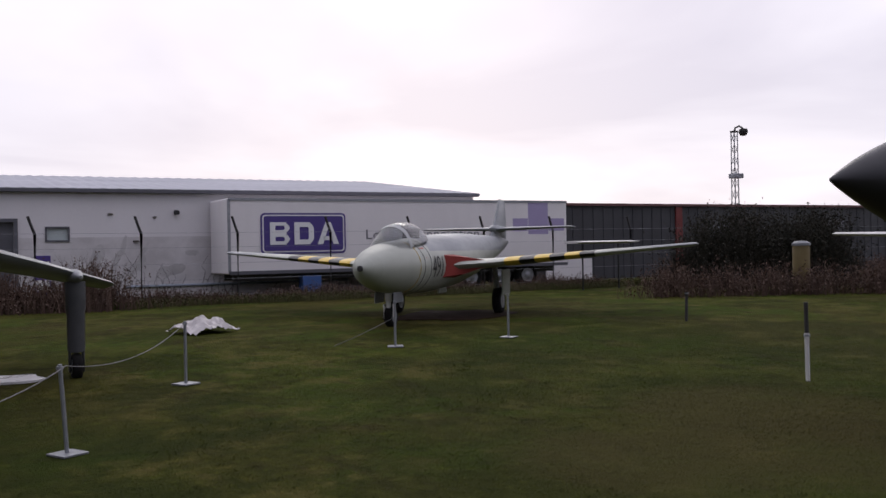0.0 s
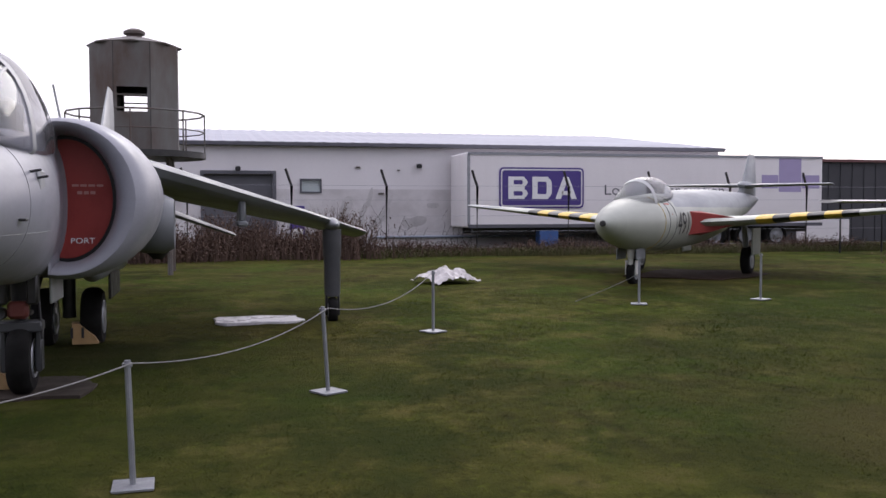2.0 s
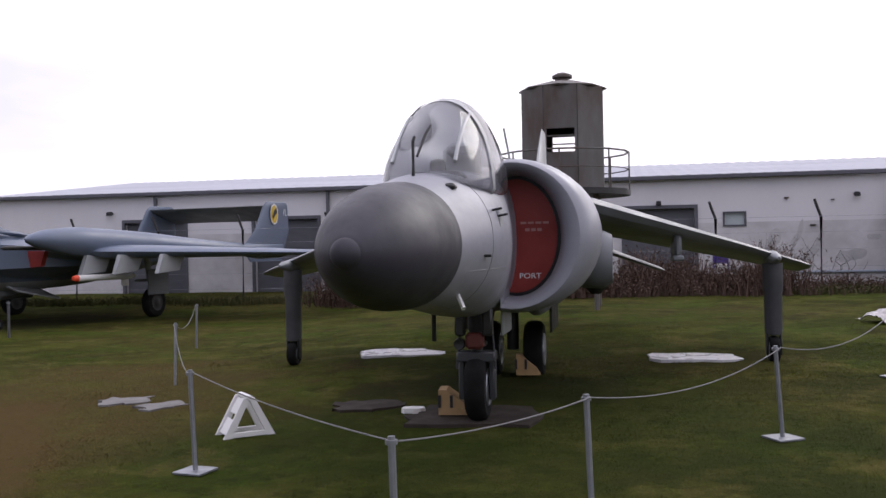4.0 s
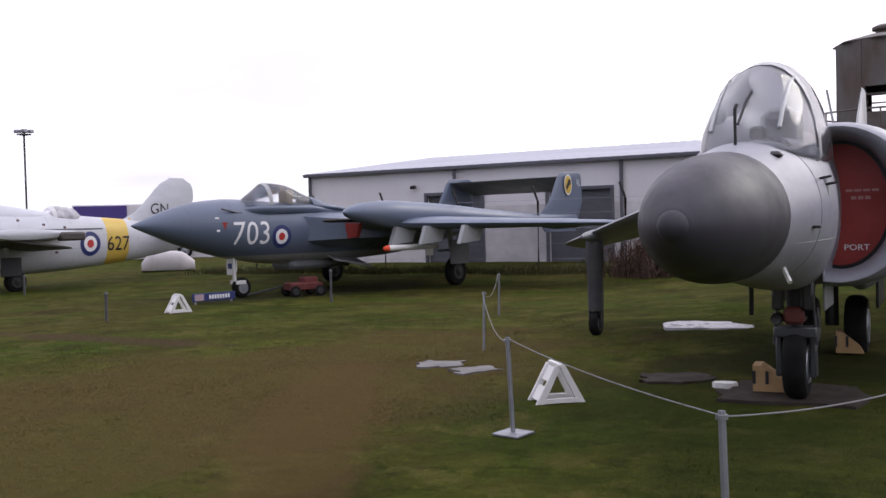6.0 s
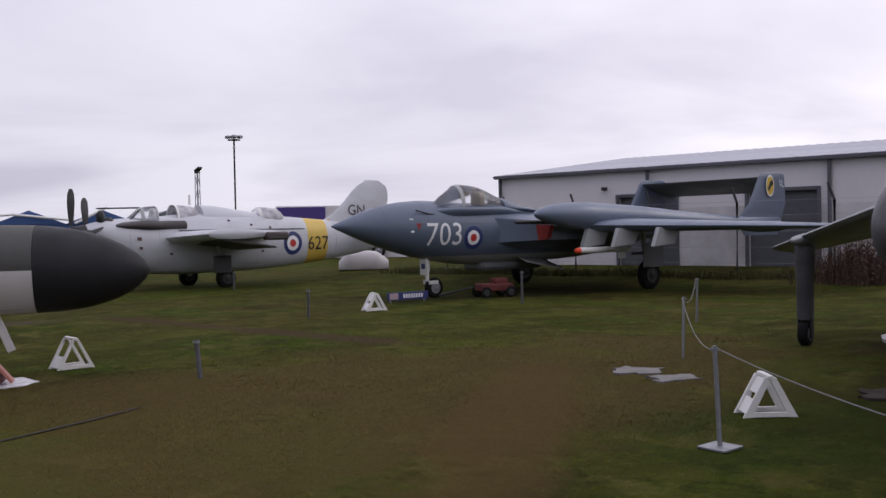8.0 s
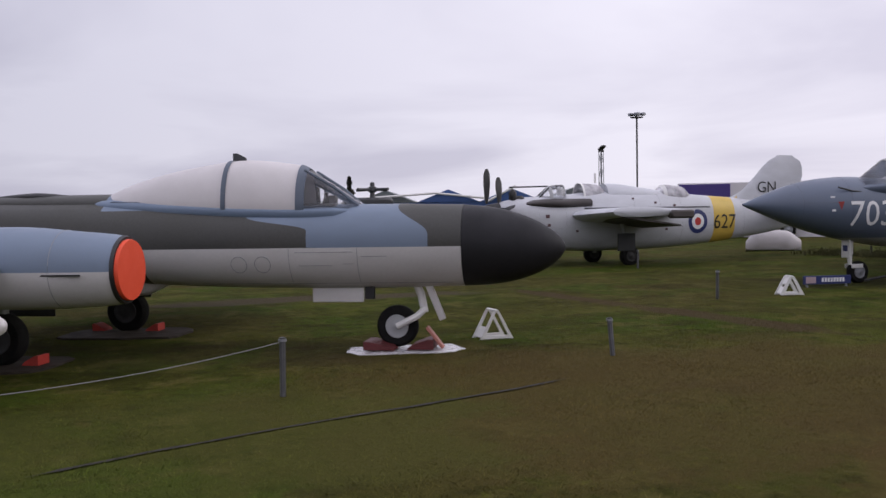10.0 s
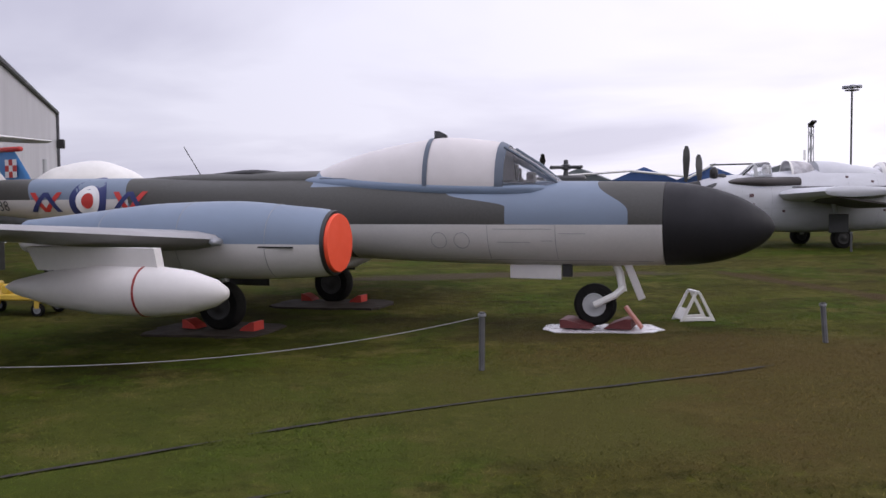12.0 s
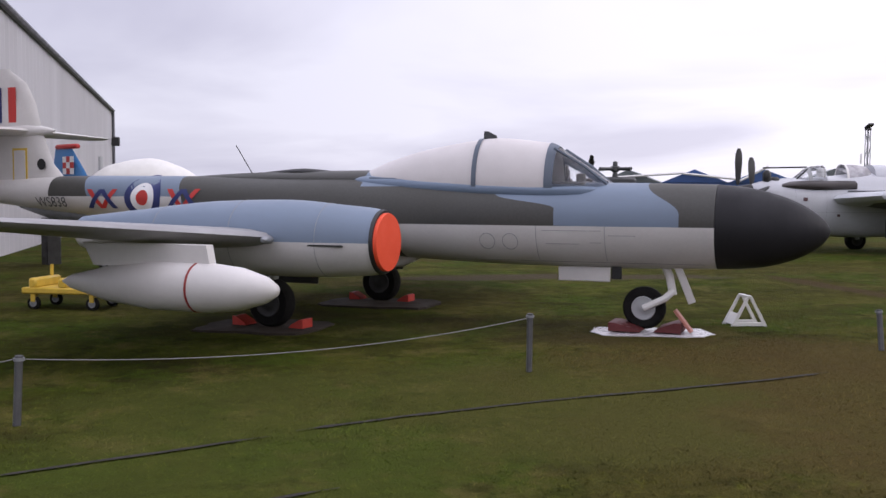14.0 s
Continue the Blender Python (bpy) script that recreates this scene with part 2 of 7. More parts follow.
BLUE_SHED = surface("blue_tarpaulin", (0.035, 0.09, 0.26), 0.5, wear=0.2, scale=0.7, bump=0.05)


# ---------- mesh helpers ----------
def part(name, bm, mat, parent=None, label="", smooth=True, at=None):
    me = bpy.data.meshes.new(name)
    bmesh.ops.recalc_face_normals(bm, faces=bm.faces)
    bm.to_mesh(me)
    bm.free()
    for mm in mat if isinstance(mat, (list, tuple)) else [mat]:
        me.materials.append(mm)
    if smooth:
        me.shade_smooth()
        me.set_sharp_from_angle(angle=radians(38))
    ob = new(name, me)
    if parent is not None:
        ob.parent = parent
    if at is not None:
        ob.matrix_basis = at
    if label:
        ob["label"] = label
    return ob


def thing(name, m, label, category, group="", kind=""):
    ob = new(name)
    ob.empty_display_size = 0.2
    ob.matrix_basis = m
    return tagged(ob, label, category, group, kind)


def box(bm, c, s, bevel=0.0, rot=None):
    m = Matrix.Translation(c)
    if rot is not None:
        m = m @ rot
    got = bmesh.ops.create_cube(bm, size=1, matrix=m @ Matrix.Diagonal((*s, 1)))
    if bevel:
        edges = list({e for v in got["verts"] for e in v.link_edges})
        bmesh.ops.bevel(bm, geom=edges, offset=bevel, segments=1, affect="EDGES")
    return bm


def boxes(*rows, bevel=0.0):
    bm = bmesh.new()
    for c, s in rows:
        box(bm, c, s, bevel)
    return bm


def ring_mesh(bm, rings, cap0=True, cap1=True, closed=True):
    """Joins rings of points, all of one length, into a skin."""
    rows = [[bm.verts.new(p) for p in r] for r in rings]
    k = len(rows[0])
    for a, b in zip(rows, rows[1:]):
        for i in range(k if closed else k - 1):
            j = (i + 1) % k
            bm.faces.new((a[i], a[j], b[j], b[i]))
    if cap0:
        bm.faces.new(rows[0])
    if cap1:
        bm.faces.new(list(reversed(rows[-1])))
    return bm


def tube(bm, pts, r0, r1=None, k=10):
    pts = [Vector(p) for p in pts]
    rings = []
    n = len(pts)
    for i, p in enumerate(pts):
        d = (pts[min(i + 1, n - 1)] - pts[max(i - 1, 0)]).normalized()
        u = d.cross(Vector((0, 0, 1)))
        if u.length < 1e-3:
            u = Vector((1, 0, 0))
        u.normalize()
        v = d.cross(u)
        r = r0 if r1 is None else r0 + (r1 - r0) * i / (n - 1)
        rings.append([p + r * (math.cos(a) * u + math.sin(a) * v) for a in (2 * math.pi * j / k for j in range(k))])
    return ring_mesh(bm, rings)


def lathe(profile, k=28, axis="x", centre=(0, 0, 0)):
    """A turned body: profile of (distance along the axis, radius)."""
    bm = bmesh.new()
    rings = []
    for d, r in profile:
        ring = []
        for j in range(k):
            a = 2 * math.pi * j / k
            c, s = r * math.cos(a), r * math.sin(a)
            p = {"x": (d, c, s), "y": (c, d, s), "z": (c, s, d)}[axis]
            ring.append(Vector(p) + Vector(centre))
        rings.append(ring)
    return ring_mesh(bm, rings)


class Body:
    """A fuselage-like body along x: rows of (x, zc, half width, up, down, squareness)."""

    def __init__(self, rows):
        self.rows = np.array(sorted(rows, key=lambda r: r[0]), float)
        x, v = self.rows[:, 0], self.rows[:, 1:]
        d = np.diff(v, axis=0) / np.diff(x)[:, None]
        t = np.zeros_like(v)
        t[1:-1] = np.where(d[1:] * d[:-1] > 0, 2 * d[1:] * d[:-1] / (d[1:] + d[:-1] + 1e-12), 0)
        t[0], t[-1] = d[0], d[-1]
        self.t = t

    def at(self, x):
        xs, v, t = self.rows[:, 0], self.rows[:, 1:], self.t
        x = min(max(x, xs[0]), xs[-1])
        i = min(max(int(np.searchsorted(xs, x)) - 1, 0), len(xs) - 2)
        h = xs[i + 1] - xs[i]
        s = (x - xs[i]) / h
        return (v[i] * (1 + 2 * s) * (1 - s) ** 2 + t[i] * h * s * (1 - s) ** 2 + v[i + 1] * s * s * (3 - 2 * s) + t[i + 1] * h * s * s * (s - 1))

    def ring(self, x, k=36, grow=0.0, cy=0.0):
        zc, w, up, dn, n = self.at(x)
        pts = []
        for j in range(k):
            a = 2 * math.pi * j / k
            c, s = math.cos(a), math.sin(a)
            y = (w + grow) * math.copysign(abs(c) ** (2 / n), c)
            z = ((up if s > 0 else dn) + grow) * math.copysign(abs(s) ** (2 / n), s)
            pts.append(Vector((x, cy + y, zc + z)))
        return pts

    def side(self, x, z, cy=0.0):
        """Half width of the body at x and height z."""
        zc, w, up, dn, n = self.at(x)
        q = abs(z - zc) / max(up if z > zc else dn, 1e-6)
        return w * max(1 - min(q, 1) ** n, 0) ** (1 / n)

    def skin(self, x0=None, x1=None, step=0.18, k=36, cap0=True, cap1=True, grow=0.0, cy=0.0):
        lo, hi = self.rows[0, 0], self.rows[-1, 0]
        x0 = lo if x0 is None else x0
        x1 = hi if x1 is None else x1
        xs = set(np.linspace(x0, x1, max(2, int(abs(x1 - x0) / step) + 1)).tolist())
        xs |= {float(r) for r in self.rows[:, 0] if x0 < r < x1}
        xs = sorted(xs)
        keep = [xs[0]]
        for x in xs[1:]:
            if x - keep[-1] > 0.004:
                keep.append(x)
        return ring_mesh(bmesh.new(), [self.ring(x, k, grow, cy) for x in keep], cap0, cap1)


def blunt(x0, length, z0, z1, w, up, dn, n=2.0, power=0.5, steps=(0.0, 0.01, 0.04, 0.1, 0.2, 0.35, 0.55, 0.8)):
    """Rows for a rounded nose that starts at x0 and grows backwards to the given half width and heights."""
    rows = []
    for s in steps:
        g = max((1 - (1 - s) ** 2) ** power, 0.02)
        rows.append((x0 - s * length, z0 + (z1 - z0) * s, w * g, up * g, dn * g, n))
    return rows


def aerofoil(x_le, y, z, chord, thick, k=9, up=(0, 0, 1)):
    """A closed ring of an aerofoil; chord runs back along -x."""
    pts = []
    for j in range(k + 1):
        s = (1 - math.cos(math.pi * j / k)) / 2
        pts.append((s, 1))
    for j in range(k - 1, 0, -1):
        s = (1 - math.cos(math.pi * j / k)) / 2
        pts.append((s, -1))
    out = []
    u = Vector(up)
    for s, side in pts:
        h = 5 * thick * (0.2969 * math.sqrt(s) - 0.126 * s - 0.3516 * s * s + 0.2843 * s ** 3 - 0.1036 * s ** 4) + 0.004
        out.append(Vector((x_le - s * chord, y, z)) + u * (side * h * chord))
    return out


def wing(stations, up=(0, 0, 1)):
    """A wing through stations of (x of the leading edge, y, z, chord, thickness), with a rounded tip."""
    st = list(stations)
    x, y, z, c, t = st[-1]
    px, py, pz, pc, pt = st[-2]
    d = Vector((0, y - py, z - pz)).normalized() * 0.06
    st.append((x - c * 0.06, y + d.y, z + d.z, c * 0.86, t * 0.35))
    return ring_mesh(bmesh.new(), [aerofoil(*s, up=up) for s in st])


def wheel(parent, at, r, w, hub=STEEL, name="wheel"):
    """A tyre on a dished hub; axle along y."""
    tyre = lathe([(-w / 2, r * 0.55), (-w / 2, r * 0.86), (-w * 0.36, r * 0.96), (-w * 0.15, r), (w * 0.15, r), (w * 0.36, r * 0.96), (w / 2, r * 0.86), (w / 2, r * 0.55)], 26, "y")
    t = part(name, tyre, RUBBER, parent, "black rubber tyre", at=pose(*at))
    rim = lathe([(-w * 0.60, 0.02), (-w * 0.58, r * 0.2), (-w * 0.52, r * 0.26), (-w * 0.53, r * 0.48), (-w * 0.55, r * 0.53), (-w * 0.5, r * 0.56), (w * 0.5, r * 0.56), (w * 0.55, r * 0.53), (w * 0.53, r * 0.48), (w * 0.52, r * 0.26), (w * 0.58, r * 0.2), (w * 0.60, 0.02)], 20, "y")
    part("rim", rim, hub, t, "painted metal wheel hub")
    return t


def text_mesh(words, height, depth=0.0):
    cu = bpy.data.curves.new("words", "FONT")
    cu.body = words
    cu.size = height / 0.70
    cu.align_x = "CENTER"
    cu.resolution_u = 3
    ob = bpy.data.objects.new("words", cu)
    scene.collection.objects.link(ob)
    bpy.context.view_layer.update()
    me = bpy.data.meshes.new_from_object(ob.evaluated_get(bpy.context.evaluated_depsgraph_get()))
    bm = bmesh.new()
    bm.from_mesh(me)
    bpy.data.objects.remove(ob)
    bpy.data.curves.remove(cu)
    bpy.data.meshes.remove(me)
    return bm


def disc(r0, r1=0.0, k=28):
    """A flat ring in x, y."""
    bm = bmesh.new()
    a = [bm.verts.new((r0 * math.cos(2 * math.pi * j / k), r0 * math.sin(2 * math.pi * j / k), 0)) for j in range(k)]
    b = [bm.verts.new((max(r1, r0 * 0.05) * math.cos(2 * math.pi * j / k), max(r1, r0 * 0.05) * math.sin(2 * math.pi * j / k), 0)) for j in range(k)]
    for j in range(k):
        i = (j + 1) % k
        bm.faces.new((a[j], a[i], b[i], b[j]))
    if r1 <= 0:
        bm.faces.new(b)
    return bm


def wrap(bm, body, x, z, side, lift, cuts=0, scale_x=1.0):
    """Lays a flat marking drawn in x (reading direction) and y (up) on the side of a body: side 1 is port, -1 starboard."""
    if cuts:
        bmesh.ops.subdivide_edges(bm, edges=[e for e in bm.edges if e.calc_length() > 0.12], cuts=cuts, use_grid_fill=True)
    for v in bm.verts:
        lx, lz = x - side * v.co.x * scale_x, z + v.co.y
        v.co = Vector((lx, side * (body.side(lx, lz) + lift), lz))
    return bm


def polygon(points):
    bm = bmesh.new()
    bm.faces.new([bm.verts.new((x, y, 0)) for x, y in points])
    return bm


def roundel(parent, body, x, z, side, r):
    for name, mat, a, b, lift in (("roundel_outer", BLUE_ROUND, r, r * 0.62, 0.006), ("roundel_middle", WHITE_ROUND, r * 0.64, r * 0.3, 0.009), ("roundel_centre", RED_ROUND, r * 0.33, 0.0, 0.012)):
        part(name, wrap(disc(a, b), body, x, z, side, lift), mat, parent)


def smooth_step(v):
    v = min(max(v, 0.0), 1.0)
    return v * v * (3 - 2 * v)


def gz(x, y):
    """Height of the field: it rises gently towards the far corner and the works fence."""
    a = smooth_step((y - 5) / 14) * smooth_step((x + 9) / 8)
    return 0.30 * a + 0.25 * smooth_step((y - 24) / 8) * (1 - a) * smooth_step((x + 40) / 20)


def rough_z(x, y):
    return gz(x, y) + 0.03 * noise.noise((x * 0.35, y * 0.35, 0)) + 0.012 * noise.noise((x * 1.3, y * 1.3, 3))


def ground_z(x, y, cells={}):
    """Height of the ground sheet itself, between its one-metre corners."""
    i, j = math.floor(x), math.floor(y)
    if (i, j) not in cells:
        cells[i, j] = (rough_z(i, j), rough_z(i + 1, j), rough_z(i, j + 1), rough_z(i + 1, j + 1))
    a, b, c, d = cells[i, j]
    u, v = x - i, y - j
    return a * (1 - u) * (1 - v) + b * u * (1 - v) + c * (1 - u) * v + d * u * v


def on_ground(x, y, heading=0.0):
    return pose(x, y, ground_z(x, y), 0, 0, heading)


# ---------- the ground ----------
# worn ground, and shade painted under the aircraft: two ends, half width, colour, strength
WORN_AND_SHADED = [
    (-9.5, 2.0, -6.0, 14.0, 3.2, (0.092, 0.064, 0.024), 0.75),
    (-4.0, 4.2, -7.4, 10.3, 0.55, (0.096, 0.058, 0.024), 0.6),
    (-21.4, 3.0, -20.2, 10.5, 0.7, (0.075, 0.058, 0.042), 0.9),
    (-20.0, 11.4, -9.5, 11.2, 0.35, (0.070, 0.046, 0.028), 0.85),
    (3.0, 3.0, 15.0, 15.0, 5.5, (0.022, 0.030, 0.007), 0.5),
    (5.0, 5.0, 9.0, 8.0, 1.6, (0.070, 0.056, 0.022), 0.5),
    # shade under the jump jet and the fighter, put into the turf colour
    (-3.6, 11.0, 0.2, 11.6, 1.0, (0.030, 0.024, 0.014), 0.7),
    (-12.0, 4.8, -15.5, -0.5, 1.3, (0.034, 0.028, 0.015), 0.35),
    # dark green around the jump jet, then a brighter green strip
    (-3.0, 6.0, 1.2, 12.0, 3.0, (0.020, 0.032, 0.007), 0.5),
    (-7.0, -2.0, -9.5, 4.0, 2.2, (0.070, 0.085, 0.018), 0.5),
    # shade under the twin-boom jet, put into the turf colour
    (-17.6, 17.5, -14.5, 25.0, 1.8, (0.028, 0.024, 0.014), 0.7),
]


def field_colour(nt, co, gain, green=None):
    """Patchy worn turf: broad straw and mud areas, lush and thin patches, the trodden strips, and shade painted under
    the aircraft.
    """
    def tone(r, g, b2):
        return (r * gain, g * gain, b2 * gain)
    big = noise_fac(nt, 0.13, 4, 0.6, 0.40, 0.60, vector=co)
    mid = noise_fac(nt, 0.55, 6, 0.65, 0.40, 0.60, vector=co)
    fine = noise_fac(nt, 5.0, 5, 0.65, 0.3, 0.7, vector=co)
    c = mix_col(nt, mid, tone(0.028, 0.042, 0.005), tone(0.084, 0.100, 0.014))
    if green is not None:
        c = mix_col(nt, 0.5, c, green)
    c = mix_col(nt, math_node(nt, "MULTIPLY", big, 0.7), c, tone(0.080, 0.060, 0.020))
    lush = noise_fac(nt, 0.33, 5, 0.65, 0.50, 0.60, vector=co)
    c = mix_col(nt, math_node(nt, "MULTIPLY", lush, 0.75), c, tone(0.048, 0.086, 0.008))
    straw = noise_fac(nt, 1.1, 6, 0.7, 0.52, 0.63, vector=co)
    c = mix_col(nt, math_node(nt, "MULTIPLY", straw, 0.75), c, tone(0.125, 0.104, 0.034))
    thin = noise_fac(nt, 0.8, 6, 0.7, 0.55, 0.65, vector=co, stretch=(1.3, 0.8, 1))
    c = mix_col(nt, math_node(nt, "MULTIPLY", thin, 0.75), c, tone(0.030, 0.022, 0.010))
    tuft = noise_fac(nt, 2.6, 6, 0.7, 0.52, 0.64, vector=co)
    c = mix_col(nt, math_node(nt, "MULTIPLY", tuft, 0.65), c, tone(0.014, 0.021, 0.004))
    c = mix_col(nt, math_node(nt, "MULTIPLY", fine, 0.4), c, tone(0.026, 0.026, 0.005))
    clump = noise_fac(nt, 6.5, 5, 0.7, 0.56, 0.68, vector=co)
    c = mix_col(nt, math_node(nt, "MULTIPLY", clump, 0.45), c, tone(0.120, 0.130, 0.016))
    sep = nt.nodes.new("ShaderNodeSeparateXYZ")
    nt.links.new(co, sep.inputs[0])
    for xa, ya, xb, yb, half, colr, most in WORN_AND_SHADED:
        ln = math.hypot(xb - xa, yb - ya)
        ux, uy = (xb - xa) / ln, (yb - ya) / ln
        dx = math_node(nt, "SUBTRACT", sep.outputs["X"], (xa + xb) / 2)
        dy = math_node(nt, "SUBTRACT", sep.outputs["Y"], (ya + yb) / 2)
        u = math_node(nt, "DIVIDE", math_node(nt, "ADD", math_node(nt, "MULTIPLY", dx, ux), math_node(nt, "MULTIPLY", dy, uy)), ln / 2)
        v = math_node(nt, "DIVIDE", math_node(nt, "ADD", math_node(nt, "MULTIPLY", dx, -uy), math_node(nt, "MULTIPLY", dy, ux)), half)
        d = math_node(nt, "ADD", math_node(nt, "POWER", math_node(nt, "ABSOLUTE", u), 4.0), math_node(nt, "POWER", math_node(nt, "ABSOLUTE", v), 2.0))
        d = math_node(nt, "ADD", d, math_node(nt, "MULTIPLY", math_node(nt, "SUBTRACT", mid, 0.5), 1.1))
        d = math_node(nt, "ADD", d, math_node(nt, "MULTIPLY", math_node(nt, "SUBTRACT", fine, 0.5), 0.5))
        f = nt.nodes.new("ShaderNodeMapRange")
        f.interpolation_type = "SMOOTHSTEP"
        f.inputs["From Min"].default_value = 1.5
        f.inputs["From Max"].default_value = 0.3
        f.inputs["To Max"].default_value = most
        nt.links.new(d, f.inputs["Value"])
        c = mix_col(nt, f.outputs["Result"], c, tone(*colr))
    return c, fine


def ground_material():
    m, nt, bsdf = nodes_of("worn_grass")
    co = nt.nodes.new("ShaderNodeTexCoord").outputs["Object"]
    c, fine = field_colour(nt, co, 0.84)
    blades = noise_fac(nt, 60.0, 3, 0.7, 0.3, 0.7, vector=co)
    c = mix_col(nt, math_node(nt, "MULTIPLY", blades, 0.25), c, (0.050, 0.050, 0.011))
    nt.links.new(c, bsdf.inputs["Base Color"])
    bsdf.inputs["Roughness"].default_value = 0.95
    bsdf.inputs["Specular IOR Level"].default_value = 0.03
    bump_to(nt, bsdf, math_node(nt, "ADD", fine, math_node(nt, "MULTIPLY", blades, 0.5)), 0.6, 0.03)
    return m


GROUND = ground_material()


def build_ground():
    bm = bmesh.new()
    xs = [-900, -300, -120, -80] + [x for x in np.arange(-60, 60.1, 1.0)] + [80, 120, 300, 900]
    ys = [-900, -300, -100, -50] + [y for y in np.arange(-30, 60.1, 1.0)] + [80, 120, 300, 900]
    rows = []
    for y in ys:
        row = []
        for x in xs:
            z = rough_z(x, y) if abs(x) < 60 and -30 < y < 60 else gz(x, y)
            row.append(bm.verts.new((x, y, z)))
        rows.append(row)
    for a, b in zip(rows, rows[1:]):
        for i in range(len(xs) - 1):
            bm.faces.new((a[i], a[i + 1], b[i + 1], b[i]))
    tagged(part("ground", bm, GROUND), "worn damp grass field with muddy patches", "ground", kind="structure")


build_ground()


# ---------- the works behind the fence ----------
def warehouse():
    x0, x1, y0, y1, yr, eave, ridge = -25.5, 19.76, 34.0, 57.0, 45.6, 4.1, 5.46
    base = 0.0
    house = thing("warehouse", pose(0, 0, 0), "long low warehouse with patched white walls and pale sheet roof", "building")
    # front wall in panels round its openings
    doors = [(-0.24, 2.14, 3.03), (-14.1, -11.6, 3.0), (-19.5, -17.0, 3.0)]
    doors.sort()
    edge = x0
    cuts = sorted(doors + [(3.13, 3.85, None)])
    for a, b, top in cuts:
        part("upper_wall", boxes((((edge + a) / 2, y0 + 0.125, (2.5 + eave) / 2), (a - edge, 0.25, eave - 2.5))), WALL_WHITE, house, smooth=False)
        over = 2.87 if top is None else top
        part("lintel_panel", boxes((((a + b) / 2, y0 + 0.125, (over + eave) / 2), (b - a, 0.25, eave - over))), WALL_WHITE, house, smooth=False)
        edge = b
    part("upper_wall", boxes((((edge + x1) / 2, y0 + 0.125, (2.5 + eave) / 2), (x1 - edge, 0.25, eave - 2.5))), WALL_WHITE, house, smooth=False)
    edge = x0
    for a, b, top in cuts:
        part("lower_wall", boxes((((edge + a) / 2, y0 + 0.12, (base + 2.5) / 2), (a - edge, 0.26, 2.5 - base))), WALL_LOW, house, "stained and patched lower wall", smooth=False)
        if top is None:
            part("lower_wall", boxes((((a + b) / 2, y0 + 0.12, (base + 2.36) / 2), (b - a, 0.26, 2.36 - base))), WALL_LOW, house, "stained and patched lower wall", smooth=False)
        edge = b
    part("lower_wall", boxes((((edge + x1) / 2, y0 + 0.12, (base + 2.5) / 2), (x1 - edge, 0.26, 2.5 - base))), WALL_LOW, house, "stained and patched lower wall", smooth=False)
    part("back_wall", boxes((((x0 + x1) / 2, y1 - 0.12, eave / 2), (x1 - x0, 0.24, eave))), WALL_WHITE, house, smooth=False)
    for x in (x0 + 0.12, x1 - 0.12):
        bm = bmesh.new()
        ring_mesh(bm, [[Vector((x + d, y, z)) for y, z in ((y0 + 0.25, 0), (y1 - 0.24, 0), (y1 - 0.24, eave), (yr, ridge), (y0 + 0.25, eave))] for d in (-0.12, 0.12)])
        part("gable_wall", bm, WALL_WHITE, house, smooth=False)
    for ya, yb in ((y0 - 0.25, yr), (y1 + 0.25, yr)):
        bm = bmesh.new()
        n = 180
        rows = []
        for i in range(n + 1):
            x = x0 - 0.2 + (x1 - x0 + 0.4) * i / n
            lift = 0.03 if i % 2 else 0.0
            rows.append([Vector((x, ya, eave + 0.06 + lift)), Vector((x, yb, ridge + 0.06 + lift)), Vector((x, yb, ridge - 0.02 + lift)), Vector((x, ya, eave - 0.02 + lift))])
        ring_mesh(bm, rows)
        part("roof_slope", bm, ROOF, house, "pale ribbed metal roof sheeting", smooth=False)
    part("gutter", boxes((((x0 + x1) / 2, y0 - 0.2, eave - 0.0), (x1 - x0 + 0.3, 0.14, 0.15)), bevel=0.02), TRIM_GREY, house, "dark grey gutter")
    for x in (-25.42, -18.17, -11.16):
        bm = bmesh.new()
        tube(bm, [(x, y0 - 0.1, eave - 0.05), (x, y0 - 0.1, 0.1)], 0.07)
        part("downpipe", bm, TRIM_GREY, house)
    for a, b, top in doors:
        d = part("roller_door", boxes((((a + b) / 2, y0 + 0.19, top / 2), (b - a, 0.04, top))), SHUTTER, house, "closed grey roller shutter", smooth=False)
        for k in range(int(top / 0.24)):
            part("slat", boxes((((a + b) / 2, y0 + 0.155, 0.12 + 0.24 * k), (b - a, 0.03, 0.225))), SHUTTER, d, smooth=False)
        part("door_frame", boxes((((a + b) / 2, y0 - 0.03, top + 0.06), (b - a + 0.24, 0.1, 0.12)), ((a - 0.06, y0 - 0.03, top / 2), (0.12, 0.1, top)), ((b + 0.06, y0 - 0.03, top / 2), (0.12, 0.1, top))), TRIM_GREY, d, smooth=False)
    w = part("window", boxes((((3.49, y0 + 0.0, 2.845)), (0.78, 0.1, 0.06)), ((3.49, y0, 2.385), (0.78, 0.1, 0.06)), ((3.13, y0, 2.615), (0.06, 0.1, 0.42)), ((3.85, y0, 2.615), (0.06, 0.1, 0.42))), TRIM_GREY, house, "small frosted window", smooth=False)
    part("pane", boxes(((3.49, y0 + 0.06, 2.615), (0.68, 0.03, 0.42))), surface("frosted_pane", (0.42, 0.47, 0.47), 0.25, wear=0.1), w, smooth=False)
    for x, z in ((0.93, 3.24), (7.45, 3.38), (-20.1, 3.4), (-13.3, 3.4)):
        bm = boxes(((x, y0 - 0.1, z), (0.14, 0.2, 0.12)), ((x, y0 - 0.22, z - 0.03), (0.18, 0.08, 0.14)), bevel=0.015)
